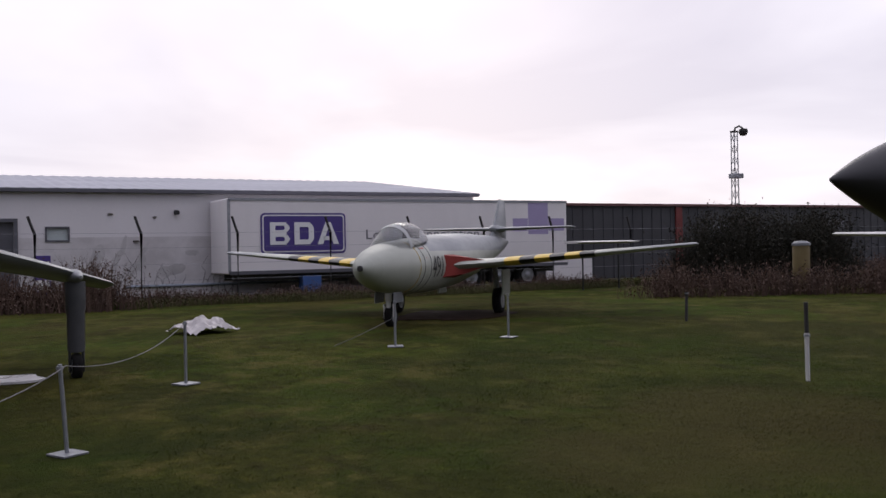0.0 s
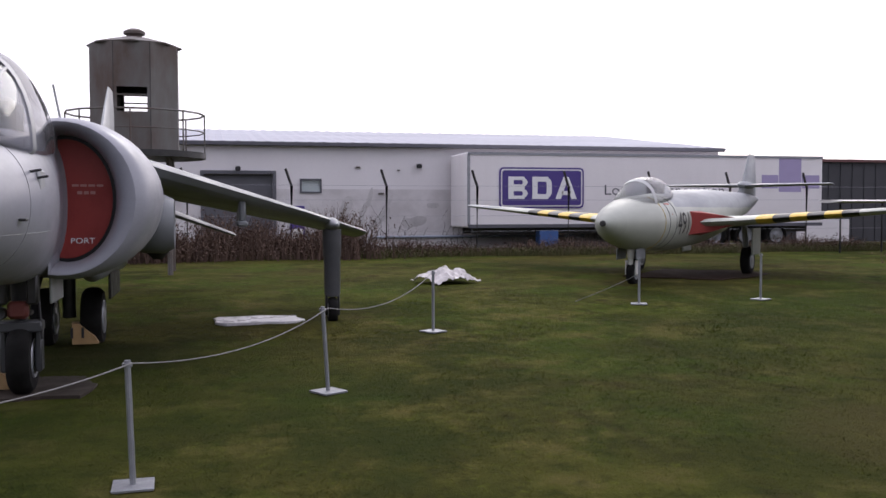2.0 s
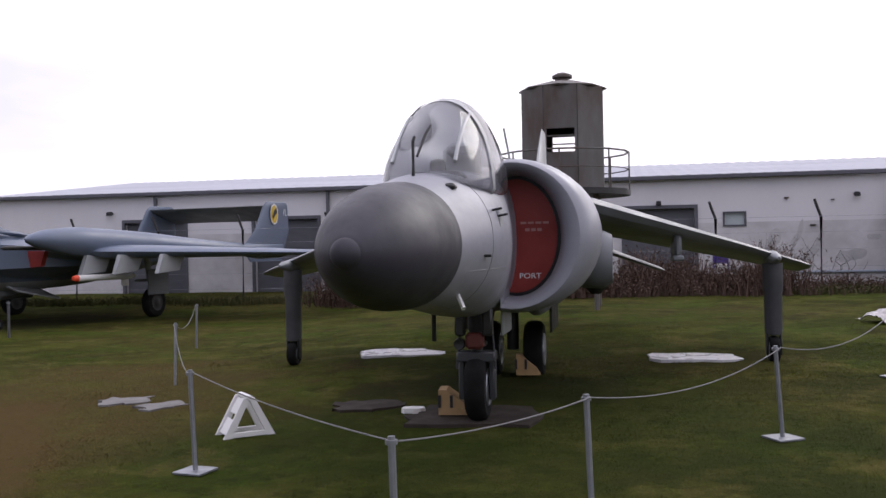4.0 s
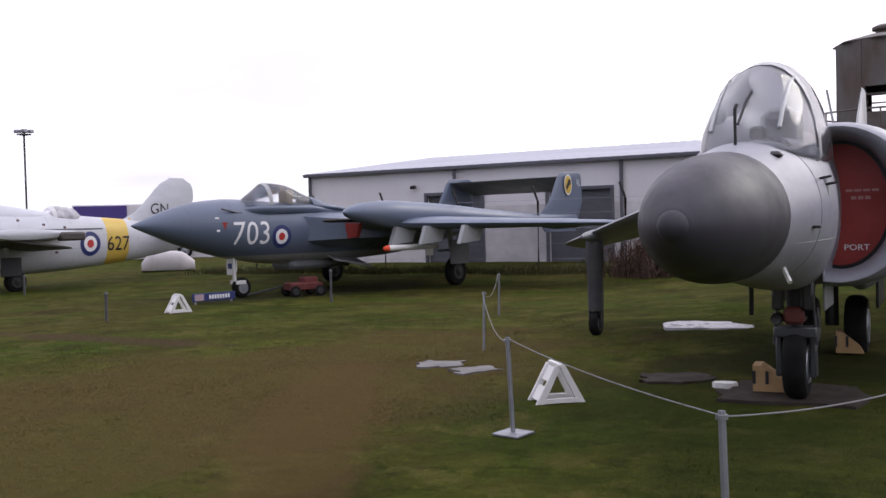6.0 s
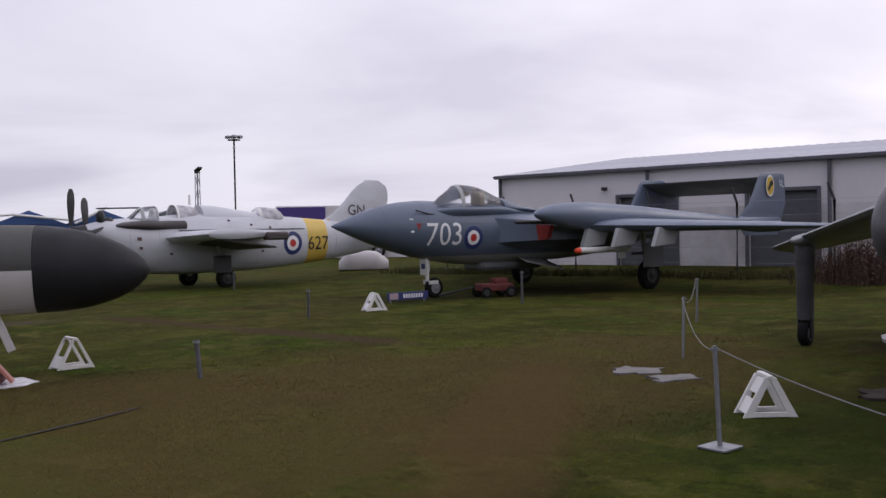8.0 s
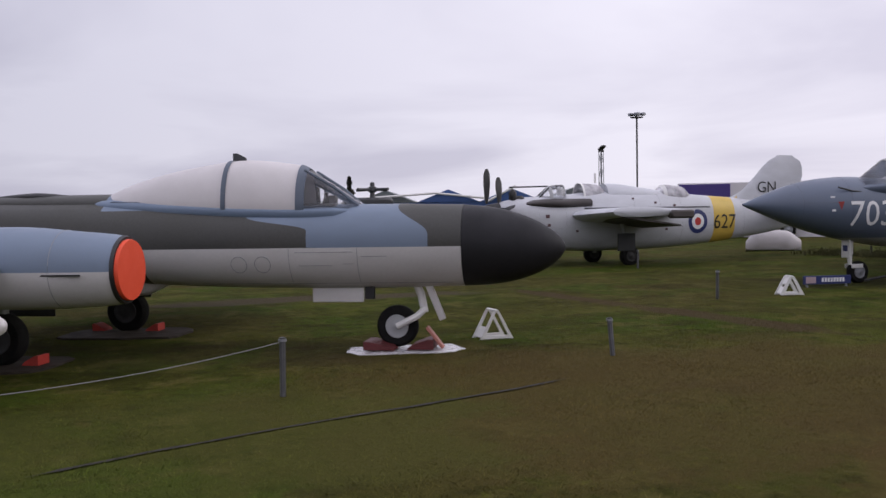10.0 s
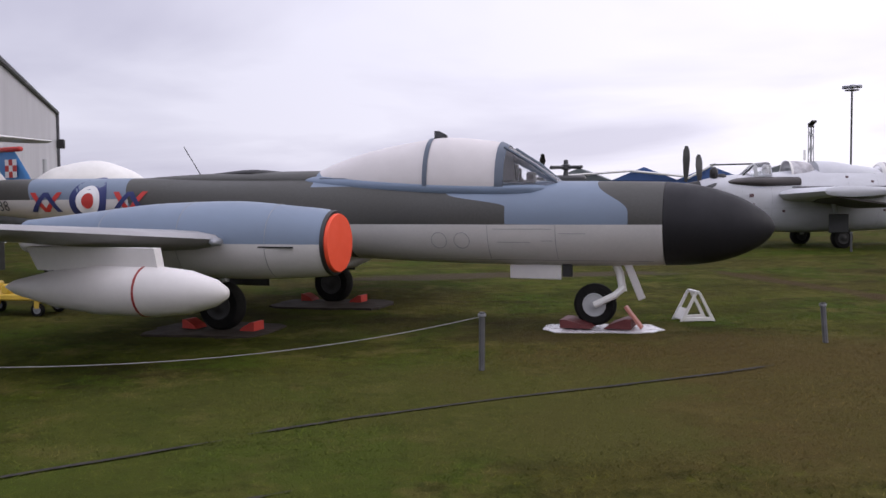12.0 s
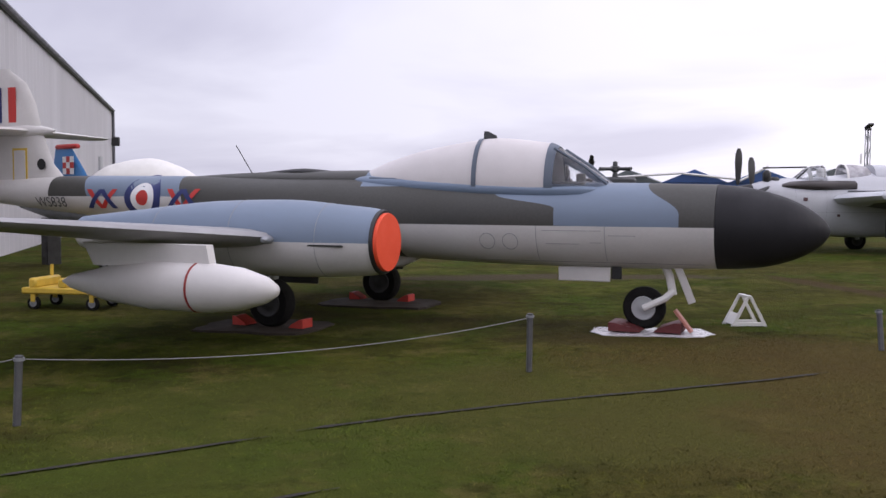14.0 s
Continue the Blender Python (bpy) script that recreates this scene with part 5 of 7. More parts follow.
def gannet():
    a = thing("propeller_plane", pose(-28.78, 15.49, 0, 0, 0, 263.8), "silver contra-prop naval aircraft with yellow tail band, wings cut short", "aircraft")
    paint = zones("silver_dope", (0.52, 0.53, 0.56), [((0.62, 0.42, 0.06), -9.75, -8.75, -1, 4, 0.0, 0.0)], rough=0.45, wear=0.16)
    silver = surface("silver_dope_plain", (0.52, 0.53, 0.56), 0.45, wear=0.18, scale=1.2, grain=14, bump=0.03)
    fus = Body([(-0.35, 1.95, 0.26, 0.26, 0.26, 2), (-0.6, 1.9, 0.42, 0.38, 0.45, 2), (-1.4, 1.72, 0.62, 0.68, 0.85, 2.2), (-2.6, 1.55, 0.72, 0.90, 1.02, 2.3), (-4.5, 1.45, 0.78, 1.14, 0.98, 2.4), (-6.5, 1.45, 0.72, 1.1, 0.95, 2.3), (-8.5, 1.5, 0.55, 0.92, 0.88, 2.2), (-10.5, 1.55, 0.36, 0.72, 0.72, 2), (-12.6, 1.65, 0.12, 0.4, 0.45, 2), (-13.0, 1.7, 0.04, 0.2, 0.2, 2)])
    part("fuselage", fus.skin(step=0.25, k=36), paint, a)
    part("spinner", lathe([(0.35, 0.01), (0.3, 0.09), (0.1, 0.2), (-0.35, 0.27)], 20, "x", (0, 0, 1.95)), BLACK, a, "black spinner")
    for x, turn, size in ((0.08, 2, 1.18), (-0.40, -4, 0.95)):
        for k in range(4):
            ang = radians(turn + 90 * k)
            u = Vector((0, math.sin(ang), math.cos(ang)))
            v = Vector((0, math.cos(ang), -math.sin(ang)))
            rings = []
            for r, w in ((0.2, 0.08), (0.45, 0.16), (0.8, 0.21), (1.05, 0.19), (1.2, 0.09)):
                c = Vector((x, 0, 1.95)) + u * r * size
                rings.append([c + v * w * 0.6 + Vector((w * 0.85, 0, 0)), c + Vector((0.03, 0, 0)), c - v * w * 0.6 - Vector((w * 0.85, 0, 0)), c - Vector((0.03, 0, 0))])
            part("propeller_blade", ring_mesh(bmesh.new(), rings), BLACK, a, "black propeller blade")
    can = Body([(-4.5, 2.3, 0.2, 0.05, 0.2, 2), (-4.25, 2.32, 0.36, 0.46, 0.2, 2.3), (-3.7, 2.3, 0.42, 0.56, 0.2, 2.3), (-2.4, 2.2, 0.42, 0.60, 0.2, 2.3), (-1.85, 2.1, 0.34, 0.36, 0.2, 2), (-1.5, 2.05, 0.2, 0.1, 0.2, 2)])
    canopy(a, can, -1.5, -2.2, -2.75, GLASS, GREY_LIGHT, label="clear fixed front hood")
    part("sliding_hood", can.skin(-4.5, -3.45, 0.12, 32, True, False), GLASS_FOG, a, "hazed second hood")
    part("hood_arch", can.skin(-3.5, -3.42, 0.05, 32, False, False, 0.015), WHITE, a)
    for x in (-2.75, -3.85):
        part("cockpit_seat", boxes(((x, 0, 2.42), (0.16, 0.42, 0.5)), ((x + 0.04, 0, 2.66), (0.14, 0.28, 0.16)), bevel=0.04), WHITE, a, "white covered cockpit seat")
    strut(a, "windscreen_frame", (-1.62, 0.2, 2.2), (-2.15, 0.28, 2.72), 0.022, BLACK, 6)
    part("cowl_panel", Body([(-3.6, 2.15, 0.74, 0.2, 0.18, 3), (-2.4, 2.14, 0.74, 0.2, 0.18, 3), (-1.5, 2.15, 0.62, 0.16, 0.14, 2.4), (-1.2, 2.15, 0.5, 0.1, 0.1, 2)]).skin(), surface("brown_black_panel", (0.035, 0.028, 0.026), 0.5, wear=0.3), a, "dark open cowling panel")
    part("cockpit_clutter", boxes(((-1.15, 0.0, 2.3), (0.3, 0.5, 0.3)), ((-0.85, 0.1, 2.45), (0.25, 0.3, 0.45)), bevel=0.1), STEEL_DARK, a, "dark fittings ahead of the cockpit")
    rear = Body([(-8.0, 2.35, 0.15, 0.1, 0.2, 2), (-7.6, 2.35, 0.38, 0.4, 0.2, 2.3), (-6.9, 2.35, 0.4, 0.46, 0.2, 2.3), (-6.6, 2.35, 0.25, 0.2, 0.2, 2)])
    canopy(a, rear, -6.6, -6.8, -8.0, GLASS_FOG, WHITE, label="hazed rear canopy")
    part("spine", Body([(-6.9, 2.35, 0.3, 0.22, 0.2, 2), (-6.0, 2.36, 0.42, 0.34, 0.2, 2.2), (-4.6, 2.36, 0.46, 0.50, 0.2, 2.2), (-4.4, 2.36, 0.44, 0.50, 0.2, 2.2)]).skin(), silver, a)
    part("mast", boxes(((-4.05, 0.1, 3.05), (0.08, 0.03, 0.35)), bevel=0.01), WHITE, a)
    strut(a, "exhaust_rail", (-0.9, -0.3, 2.75), (-2.4, -0.3, 2.78), 0.03, BLACK, 6)
    both("wing", lambda: wing([(-2.8, 0.6, 1.72, 4.1, 0.11), (-2.9, 3.3, 1.83, 3.1, 0.10)]), silver, a, "short folded-off wing stub")
    # added dark plate imitates the shaded underside of the wing stub
    both("underwing_shade_plate", lambda: ring_mesh(bmesh.new(), [[Vector((x, y, z + dz)) for x, z in ((-3.4, 1.64), (-5.5, 1.34), (-5.55, 1.28), (-3.4, 1.58))] for y, dz in ((0.8, -0.02), (3.2, 0.06))]), surface("underwing_shade_brown", (0.07, 0.06, 0.055), 0.6, wear=0.3), a, "dark plate standing in for the shaded wing underside")
    both("wing_end", lambda: boxes(((-5.45, 3.3, 1.74), (0.9, 0.3, 0.28)), bevel=0.06), surface("brown_fold_joint", (0.06, 0.05, 0.045), 0.6), a, "brown wing fold joint")
    part("fin", wing([(-9.2, 0, 2.0, 3.7, 0.06), (-10.4, 0, 2.6, 2.6, 0.07), (-10.95, 0, 3.1, 2.25, 0.08), (-11.3, 0, 3.45, 1.9, 0.07), (-11.6, 0, 3.7, 1.5, 0.06), (-11.95, 0, 3.86, 0.85, 0.05)], up=(0, 1, 0)), zones("silver_fin", (0.52, 0.53, 0.56), [((0.62, 0.42, 0.06), -10.1, (-9.75, -10.2, 2.0, 2.6), -1, 2.62, 0.0, 0.0)], rough=0.45, wear=0.16), a, "broad rounded fin")
    both("tailplane", lambda: wing([(-11.2, 0.2, 1.85, 1.4, 0.09), (-11.5, 2.4, 2.0, 1.0, 0.08)]), silver, a)
    roundel(a, fus, -8.0, 1.45, 1, 0.44)
    part("marking", wrap(text_mesh("627", 0.52), fus, -9.25, 1.18, 1, 0.012, 2, 0.95), BLACK, a, "black painted number")
    bm = text_mesh("GN", 0.42)
    for v in bm.verts:
        v.co = Vector((-11.45 - v.co.x, 0.12, 2.5 + v.co.y))
    part("marking", bm, BLACK, a, "black code letters", smooth=False)
    panel_rings(fus, (-1.6, -2.6, -5.3, -6.4, -7.3, -10.2), a, GREY_MID)
    panel_lines(fus, [(-1.6, -9.0, 1.3, 1), (-5.0, -9.0, 1.75, 1)], a, GREY_MID)
    for s in (1, -1):
        wheel(a, (-4.7, s * 1.3, 0.32), 0.36, 0.25, STEEL_DARK)
        strut(a, "main_leg", (-4.7, s * 1.2, 0.35), (-4.5, s * 1.1, 1.6), 0.09, GREY_LIGHT)
        part("gear_door", boxes(((-4.5, s * 1.45, 0.8), (0.7, 0.04, 0.6)), bevel=0.02), GREY_DARK, a)
    wheel(a, (-1.6, 0.1, 0.24), 0.28, 0.2)
    strut(a, "nose_leg", (-1.6, 0, 0.3), (-1.5, 0, 1.0), 0.06, STEEL_DARK)
    vent_red = surface("vent_red", (0.10, 0.05, 0.055), 0.6)
    for x, z, w in ((-1.9, 1.72, 0.15), (-1.95, 1.42, 0.12), (-5.3, 2.3, 0.1), (-6.2, 2.15, 0.1), (-7.0, 2.05, 0.1), (-3.0, 1.2, 0.1), (-6.6, 1.2, 0.1)):
        part("vent", boxes(((x, fus.side(x, z) + 0.004, z), (w, 0.02, w * 0.8)), bevel=0.006), vent_red, a)
    bm = bmesh.new()
    tube(bm, [(x, fus.side(x, 1.98) + 0.004, 1.98) for x in (-3.3, -4.5, -6.0, -7.5, -8.6)], 0.025, None, 4)
    part("panel_line", bm, GREY_DARK, a)


gannet()


def meteor():
    a = thing("twin_jet_fighter", pose(-11.296, 7.003, 0, 0, 0, 56.15), "camouflaged twin-engined night fighter with black nose and red intake covers", "aircraft")
    blue, dark, silver = (0.15, 0.20, 0.275), (0.033, 0.033, 0.028), (0.54, 0.525, 0.505)
    paint = zones("night_fighter_camouflage", dark, [(blue, (-3.44, -4.30, 1.64, 1.86), (-1.80, -2.25, 1.55, 2.02), 1.42, 4, 0, 0.25), (blue, -6.4, -3.6, 1.955, 4, 0, 0), (blue, -11.3, -9.3, 1.2, 4, 0.5, 0.6), (silver, -5.75, -1.30, -1, 1.42, 0, 0), (dark, -6.2, -1.3, -1, 0.84, 0, 0), (silver, -16, -9.6, -1, 1.80, 0, 0), (silver, -16, -12.5, -1, 4, 0, 0)], rough=0.5, wear=0.12)
    nose = Body(blunt(0, 1.36, 1.38, 1.45, 0.5, 0.525, 0.575, 2.0, 0.60) + [(-1.36, 1.45, 0.505, 0.525, 0.585, 2.0)])
    part("radome", nose.skin(step=0.07, k=44), BLACK_NOSE, a, "matt black nose cone")
    fus = Body([(-1.365, 1.45, 0.505, 0.525, 0.585, 2.0), (-2.6, 1.45, 0.54, 0.55, 0.61, 2.1), (-4.0, 1.46, 0.58, 0.56, 0.61, 2.2), (-6.0, 1.50, 0.60, 0.60, 0.58, 2.2), (-8.0, 1.60, 0.54, 0.52, 0.50, 2.1), (-10.2, 1.74, 0.42, 0.40, 0.40, 2.0), (-12.4, 1.84, 0.32, 0.31, 0.32, 2.0), (-15.0, 1.92, 0.12, 0.12, 0.14, 2.0)])
    part("fuselage", fus.skin(step=0.18, k=44), paint, a)
    can = Body([(-6.7, 2.02, 0.14, 0.05, 0.1, 2), (-6.1, 2.01, 0.32, 0.32, 0.12, 2), (-5.2, 1.97, 0.43, 0.58, 0.12, 2.1), (-4.35, 1.94, 0.46, 0.70, 0.12, 2.1), (-3.65, 1.92, 0.45, 0.64, 0.12, 2.1), (-3.3, 1.92, 0.40, 0.44, 0.12, 2), (-2.7, 1.92, 0.18, 0.03, 0.12, 2)])
    frame_paint = surface("blue_grey_frame", (0.10, 0.125, 0.165), 0.5)
    hood = canopy(a, can, -2.7, -3.55, -6.7, GLASS, frame_paint, arches=((-4.62, 0.035),), label="hood hidden under a pale fabric cover", cover=COVER)
    sill = Body([(-6.95, 2.02, 0.10, 0.04, 0.1, 2), (-6.4, 2.01, 0.34, 0.13, 0.2, 2.4), (-5.2, 1.96, 0.45, 0.12, 0.2, 2.4), (-4.35, 1.92, 0.475, 0.11, 0.2, 2.4), (-3.6, 1.90, 0.465, 0.10, 0.2, 2.4), (-3.1, 1.90, 0.42, 0.08, 0.2, 2.4), (-2.75, 1.90, 0.2, 0.03, 0.1, 2)])
    part("hood_sill", sill.skin(step=0.12, k=36), surface("blue_grey_sill", blue, 0.5, wear=0.15), a, "blue-grey sill along the hood")
    for side in (1, -1):
        bm = bmesh.new()
        tube(bm, [(x, side * (sill.side(x, z) + 0.004), z) for x, z in ((-6.3, 2.08), (-5.6, 2.06), (-4.9, 2.02), (-4.2, 1.98), (-3.55, 1.96))], 0.012, None, 6)
        part("hood_rail", bm, frame_paint, a)
    for s in (1, -1):
        bm = bmesh.new()
        tube(bm, [(-2.8, s * 0.17, 1.98), (-3.1, s * 0.25, 2.22), (-3.5, s * 0.32, 2.47)], 0.022, None, 6)
        part("windscreen_frame", bm, frame_paint, a)
    part("gunsight", boxes(((-3.2, 0, 2.04), (0.12, 0.14, 0.18)), ((-3.38, -0.1, 2.14), (0.05, 0.06, 0.22)), bevel=0.02), BLACK, a)
    part("cockpit_tub", boxes(((-3.4, 0, 1.94), (0.6, 0.5, 0.16)), bevel=0.03), GREY_DARK, a)
    part("hood_handle", ring_mesh(bmesh.new(), [[Vector((x, d, z)) for x, z in ((-4.62, 2.61), (-4.42, 2.61), (-4.44, 2.68), (-4.56, 2.74), (-4.62, 2.74))] for d in (-0.02, 0.02)]), GREY_DARK, a)
    # nacelles
    nac = Body([(-4.88, 1.27, 0.355, 0.365, 0.365, 2), (-5.0, 1.27, 0.39, 0.40, 0.395, 2), (-5.3, 1.27, 0.42, 0.43, 0.42, 2), (-6.2, 1.28, 0.47, 0.49, 0.46, 2), (-7.2, 1.29, 0.45, 0.46, 0.44, 2), (-8.4, 1.30, 0.36, 0.34, 0.34, 2), (-9.4, 1.32, 0.24, 0.22, 0.22, 2)])
    npaint = zones("nacelle_paint", silver, [(blue, -12, 0, 1.27, 4, 0, 0)], rough=0.48, wear=0.12)
    both("nacelle", lambda: nac.skin(-9.4, -4.915, 0.15, 36, True, True, 0, 2.72), npaint, a, "engine nacelle, blue-grey above and silver below")
    both("intake_ring", lambda: nac.skin(-4.92, -4.88, 0.02, 36, True, True, 0.012, 2.72), BLACK, a, "black intake lip")
    both("intake_cover", lambda: lathe([(-4.90, 0.004), (-4.825, 0.004), (-4.835, 0.340), (-4.86, 0.348), (-4.9, 0.348)], 32, "x", (0, 2.72, 1.27)), ORANGE, a, "bright red round intake cover")
    both("nacelle_slot", lambda: boxes(((-5.6, 3.155, 1.235), (0.75, 0.02, 0.02))), BLACK, a)
    both("wing", lambda: wing([(-5.75, 0.3, 1.30, 3.3, 0.10), (-6.15, 3.2, 1.31, 2.9, 0.08), (-6.75, 5.6, 1.51, 2.1, 0.065), (-7.2, 6.5, 1.59, 1.3, 0.06)]), WING_SILVER, a, "tapered wing in weathered silver")
    both("leading_light", lambda: boxes(((-6.12, 3.35, 1.30), (0.1, 0.2, 0.09)), bevel=0.03), STEEL, a)
    tank = [(-5.35, 0.01), (-5.37, 0.06), (-5.5, 0.14), (-5.8, 0.225), (-6.2, 0.265), (-6.9, 0.265), (-7.5, 0.20), (-8.05, 0.08), (-8.2, 0.01)]
    both("drop_tank", lambda: lathe(tank, 24, "x", (0.14, 4.55, 0.85)), ALUMIN, a, "white underwing drop tank")
    both("tank_band", lambda: lathe([(-6.30, 0.263), (-6.30, 0.270), (-6.325, 0.270), (-6.325, 0.263)], 24, "x", (0.14, 4.55, 0.85)), RED_DULL, a, "thin red band")
    both("tank_pylon", lambda: ring_mesh(bmesh.new(), [[Vector((x, 4.55 + d, z)) for x, z in ((-6.05, 1.30), (-7.7, 1.30), (-7.55, 1.05), (-6.0, 1.06))] for d in (-0.06, 0.06)]), ALUMIN, a)
    part("ventral_tank", lathe([(-5.6, 0.02), (-5.9, 0.16), (-6.6, 0.24), (-8.4, 0.24), (-9.4, 0.1), (-9.7, 0.01)], 20, "x", (0, 0, 0.92)), ALUMIN, a)
    # tail
    tailp = ALUMIN
    part("fin", wing([(-12.2, 0, 1.9, 2.8, 0.06), (-12.65, 0, 2.35, 2.3, 0.07), (-12.9, 0, 2.9, 2.0, 0.08), (-13.05, 0, 3.45, 1.8, 0.07), (-13.25, 0, 3.8, 1.45, 0.06), (-13.6, 0, 4.02, 0.85, 0.05)], up=(0, 1, 0)), tailp, a, "tall pale fin")
    part("fin_bullet", lathe([(-12.6, 0.01), (-12.75, 0.06), (-13.2, 0.13), (-14.6, 0.12), (-15.4, 0.02)], 16, "x", (0, 0, 2.95)), tailp, a)
    both("tailplane", lambda: wing([(-13.1, 0.05, 2.95, 1.5, 0.08), (-13.5, 2.3, 2.95, 0.85, 0.07)]), ALUMIN, a)
    part("fin_flash", boxes(((-13.52, -0.082, 3.42), (0.17, 0.012, 0.62)), bevel=0.0), RED_ROUND, a, "red fin flash bar", smooth=False)
    part("fin_flash", boxes(((-13.86, -0.082, 3.42), (0.17, 0.012, 0.62)), bevel=0.0), BLUE_ROUND, a, "blue fin flash bar", smooth=False)
    roundel(a, fus, -10.4, 1.78, -1, 0.38)

    def zigzag(x0, n, mat, flip):
        bm = bmesh.new()
        for k in range(n):
            x = x0 + 0.28 * k
            up = 1 if (k + flip) % 2 else -1
            p, q = (x, -0.16 * up), (x + 0.28, 0.16 * up)
            d = 0.055
            bm.faces.new([bm.verts.new((*c, 0)) for c in ((p[0] - d, p[1]), (p[0] + d, p[1]), (q[0] + d, q[1]), (q[0] - d, q[1]))])
        return wrap(bm, fus, -10.4, 1.76, -1, 0.012 + 0.004 * flip, 5)

    for x0 in (-1.15, 0.55):
        part("zigzag_bar", zigzag(x0, 2, RED_ROUND, 0), RED_ROUND, a, "red zigzag squadron bar")
        part("zigzag_bar", zigzag(x0, 2, BLUE_ROUND, 1), BLUE_ROUND, a, "blue zigzag squadron bar")
    part("serial_number", wrap(text_mesh("WS838", 0.17), fus, -12.45, 1.62, -1, 0.012, 1), GREY_DARK, a, "dark painted serial number", smooth=False)
    bm = disc(0.1, k=12)
    for v in bm.verts:
        v.co = Vector((-12.85 + v.co.x, -0.10, 2.36 + v.co.y))
    part("tail_badge", bm, BLACK, a, "small black badge", smooth=False)
    # fuselage details
    for x in (-4.05, -4.38):
        bm = bmesh.new()
        ring = [Vector((x + 0.11 * math.cos(t), 0, 1.2 + 0.11 * math.sin(t))) for t in np.linspace(0, 2 * math.pi, 20)]
        tube(bm, [Vector((p.x, -fus.side(p.x, p.z) - 0.002, p.z)) for p in ring], 0.005, None, 4)
        part("round_hatch", bm, SEAM_GREY, a)
    seams = [[(x, z) for z in np.linspace(0.95, 1.42, 8)] for x in (-2.75, -3.68)]
    seams += [[(x, z) for x in np.linspace(xa, xb, 6)] for xa, xb, z in ((-3.55, -3.1, 1.18), (-2.7, -2.35, 1.30), (-3.6, -2.8, 1.36), (-2.95, -2.8, 1.2), (-5.0, -1.5, 0.93))]
    for line in seams:
        bm = bmesh.new()
        tube(bm, [Vector((x, -fus.side(x, z) - 0.001, z)) for x, z in line], 0.004, None, 4)
        part("panel_line", bm, SEAM_GREY, a)
    for x in (-5.6, -6.8, -8.0):
        bm = bmesh.new()
        tube(bm, [p for p in nac.ring(x, 40, 0.001, -2.72)] + [nac.ring(x, 40, 0.001, -2.72)[0]], 0.004, None, 4)
        part("panel_line", bm, SEAM_GREY, a)
    part("tail_panel", boxes(((-13.35, -0.095, 2.35), (0.34, 0.01, 0.6))), YELLOW, a, "thin yellow edged panel", smooth=False)
    part("tail_panel_face", boxes(((-13.35, -0.103, 2.35), (0.26, 0.01, 0.52))), ALUMIN, a, smooth=False)
    part("spine_hump", Body([(-10.4, 2.06, 0.05, 0.03, 0.1, 2), (-8.6, 2.06, 0.2, 0.12, 0.1, 2), (-7.2, 2.05, 0.26, 0.15, 0.1, 2), (-6.0, 2.02, 0.28, 0.17, 0.1, 2), (-5.3, 1.98, 0.2, 0.1, 0.1, 2)]).skin(), paint, a)
    part("dorsal_intake", Body([(-8.3, 2.17, 0.03, 0.02, 0.05, 2), (-7.6, 2.18, 0.14, 0.06, 0.05, 2), (-7.0, 2.17, 0.03, 0.02, 0.05, 2)]).skin(), BLACK, a)
    strut(a, "whip_aerial", (-8.5, 0, 2.1), (-8.85, 0, 2.62), 0.008, GREY_DARK, 5)
    part("ventral_plate", boxes(((-3.1, -0.18, 0.76), (0.72, 0.03, 0.2)), bevel=0.01), ALUMIN, a, "pale plate under the nose")
    part("ventral_stop", boxes(((-2.66, -0.16, 0.80), (0.14, 0.05, 0.2)), bevel=0.01), BLACK, a)
    # nose wheel: trailing arm
    n = wheel(a, (-2.31, 0, 0.315), 0.29, 0.17, GREY_LIGHT)
    bm = bmesh.new()
    tube(bm, [(-2.3, -0.13, 0.32), (-2.02, -0.13, 0.46), (-1.92, -0.05, 0.56)], 0.045, 0.05, 8)
    tube(bm, [(-1.93, -0.02, 0.5), (-1.98, 0, 0.75), (-2.08, 0, 0.98)], 0.055, None, 10)
    part("nose_leg", bm, WHITE, a, "white levered nose leg")
    bm = bmesh.new()
    box(bm, (-1.78, -0.12, 0.70), (0.1, 0.03, 0.62), 0.008, Matrix.Rotation(radians(-22), 4, "Y"))
    part("nose_door", bm, ALUMIN, a, "narrow open leg door")
    for s in (1, -1):
        # dark hub colour carries the deep shade under the wing
        wheel(a, (-7.1, s * 1.72, 0.35), 0.34, 0.22, STEEL_DARK)
        strut(a, "main_leg", (-7.1, s * 1.72, 0.4), (-7.0, s * 1.75, 1.2), 0.07, GREY_LIGHT)
        part("gear_door", boxes(((-7.0, s * 1.4, 0.85), (0.9, 0.03, 0.5)), bevel=0.01), STEEL_DARK, a)


meteor()


# ---------- posts and ropes ----------
def barrier_post(x, y, h=0.82, lean=(0, 0), plate=True, mat=None, r=0.02, label="galvanised steel stake post on a square foot plate"):
    p = thing("barrier_post", on_ground(x, y, 30 * math.sin(x * 7)), label, "post", "rope barrier posts")
    bm = bmesh.new()
    tube(bm, [(0, 0, -0.02), (lean[0] * h * 0.5, lean[1] * h * 0.5, h * 0.5), (lean[0] * h, lean[1] * h, h)], r, None, 8)
    part("stake", bm, mat or STEEL, p)
    if plate:
        part("foot_plate", boxes(((0, 0, 0.012), (0.26, 0.26, 0.02)), bevel=0.004), STEEL, p)
    part("rope_eye", lathe([(-0.012, r), (-0.012, r + 0.012), (0.012, r + 0.012), (0.012, r)], 10, "z", (lean[0] * h, lean[1] * h, h - 0.03)), STEEL, p)
    return p


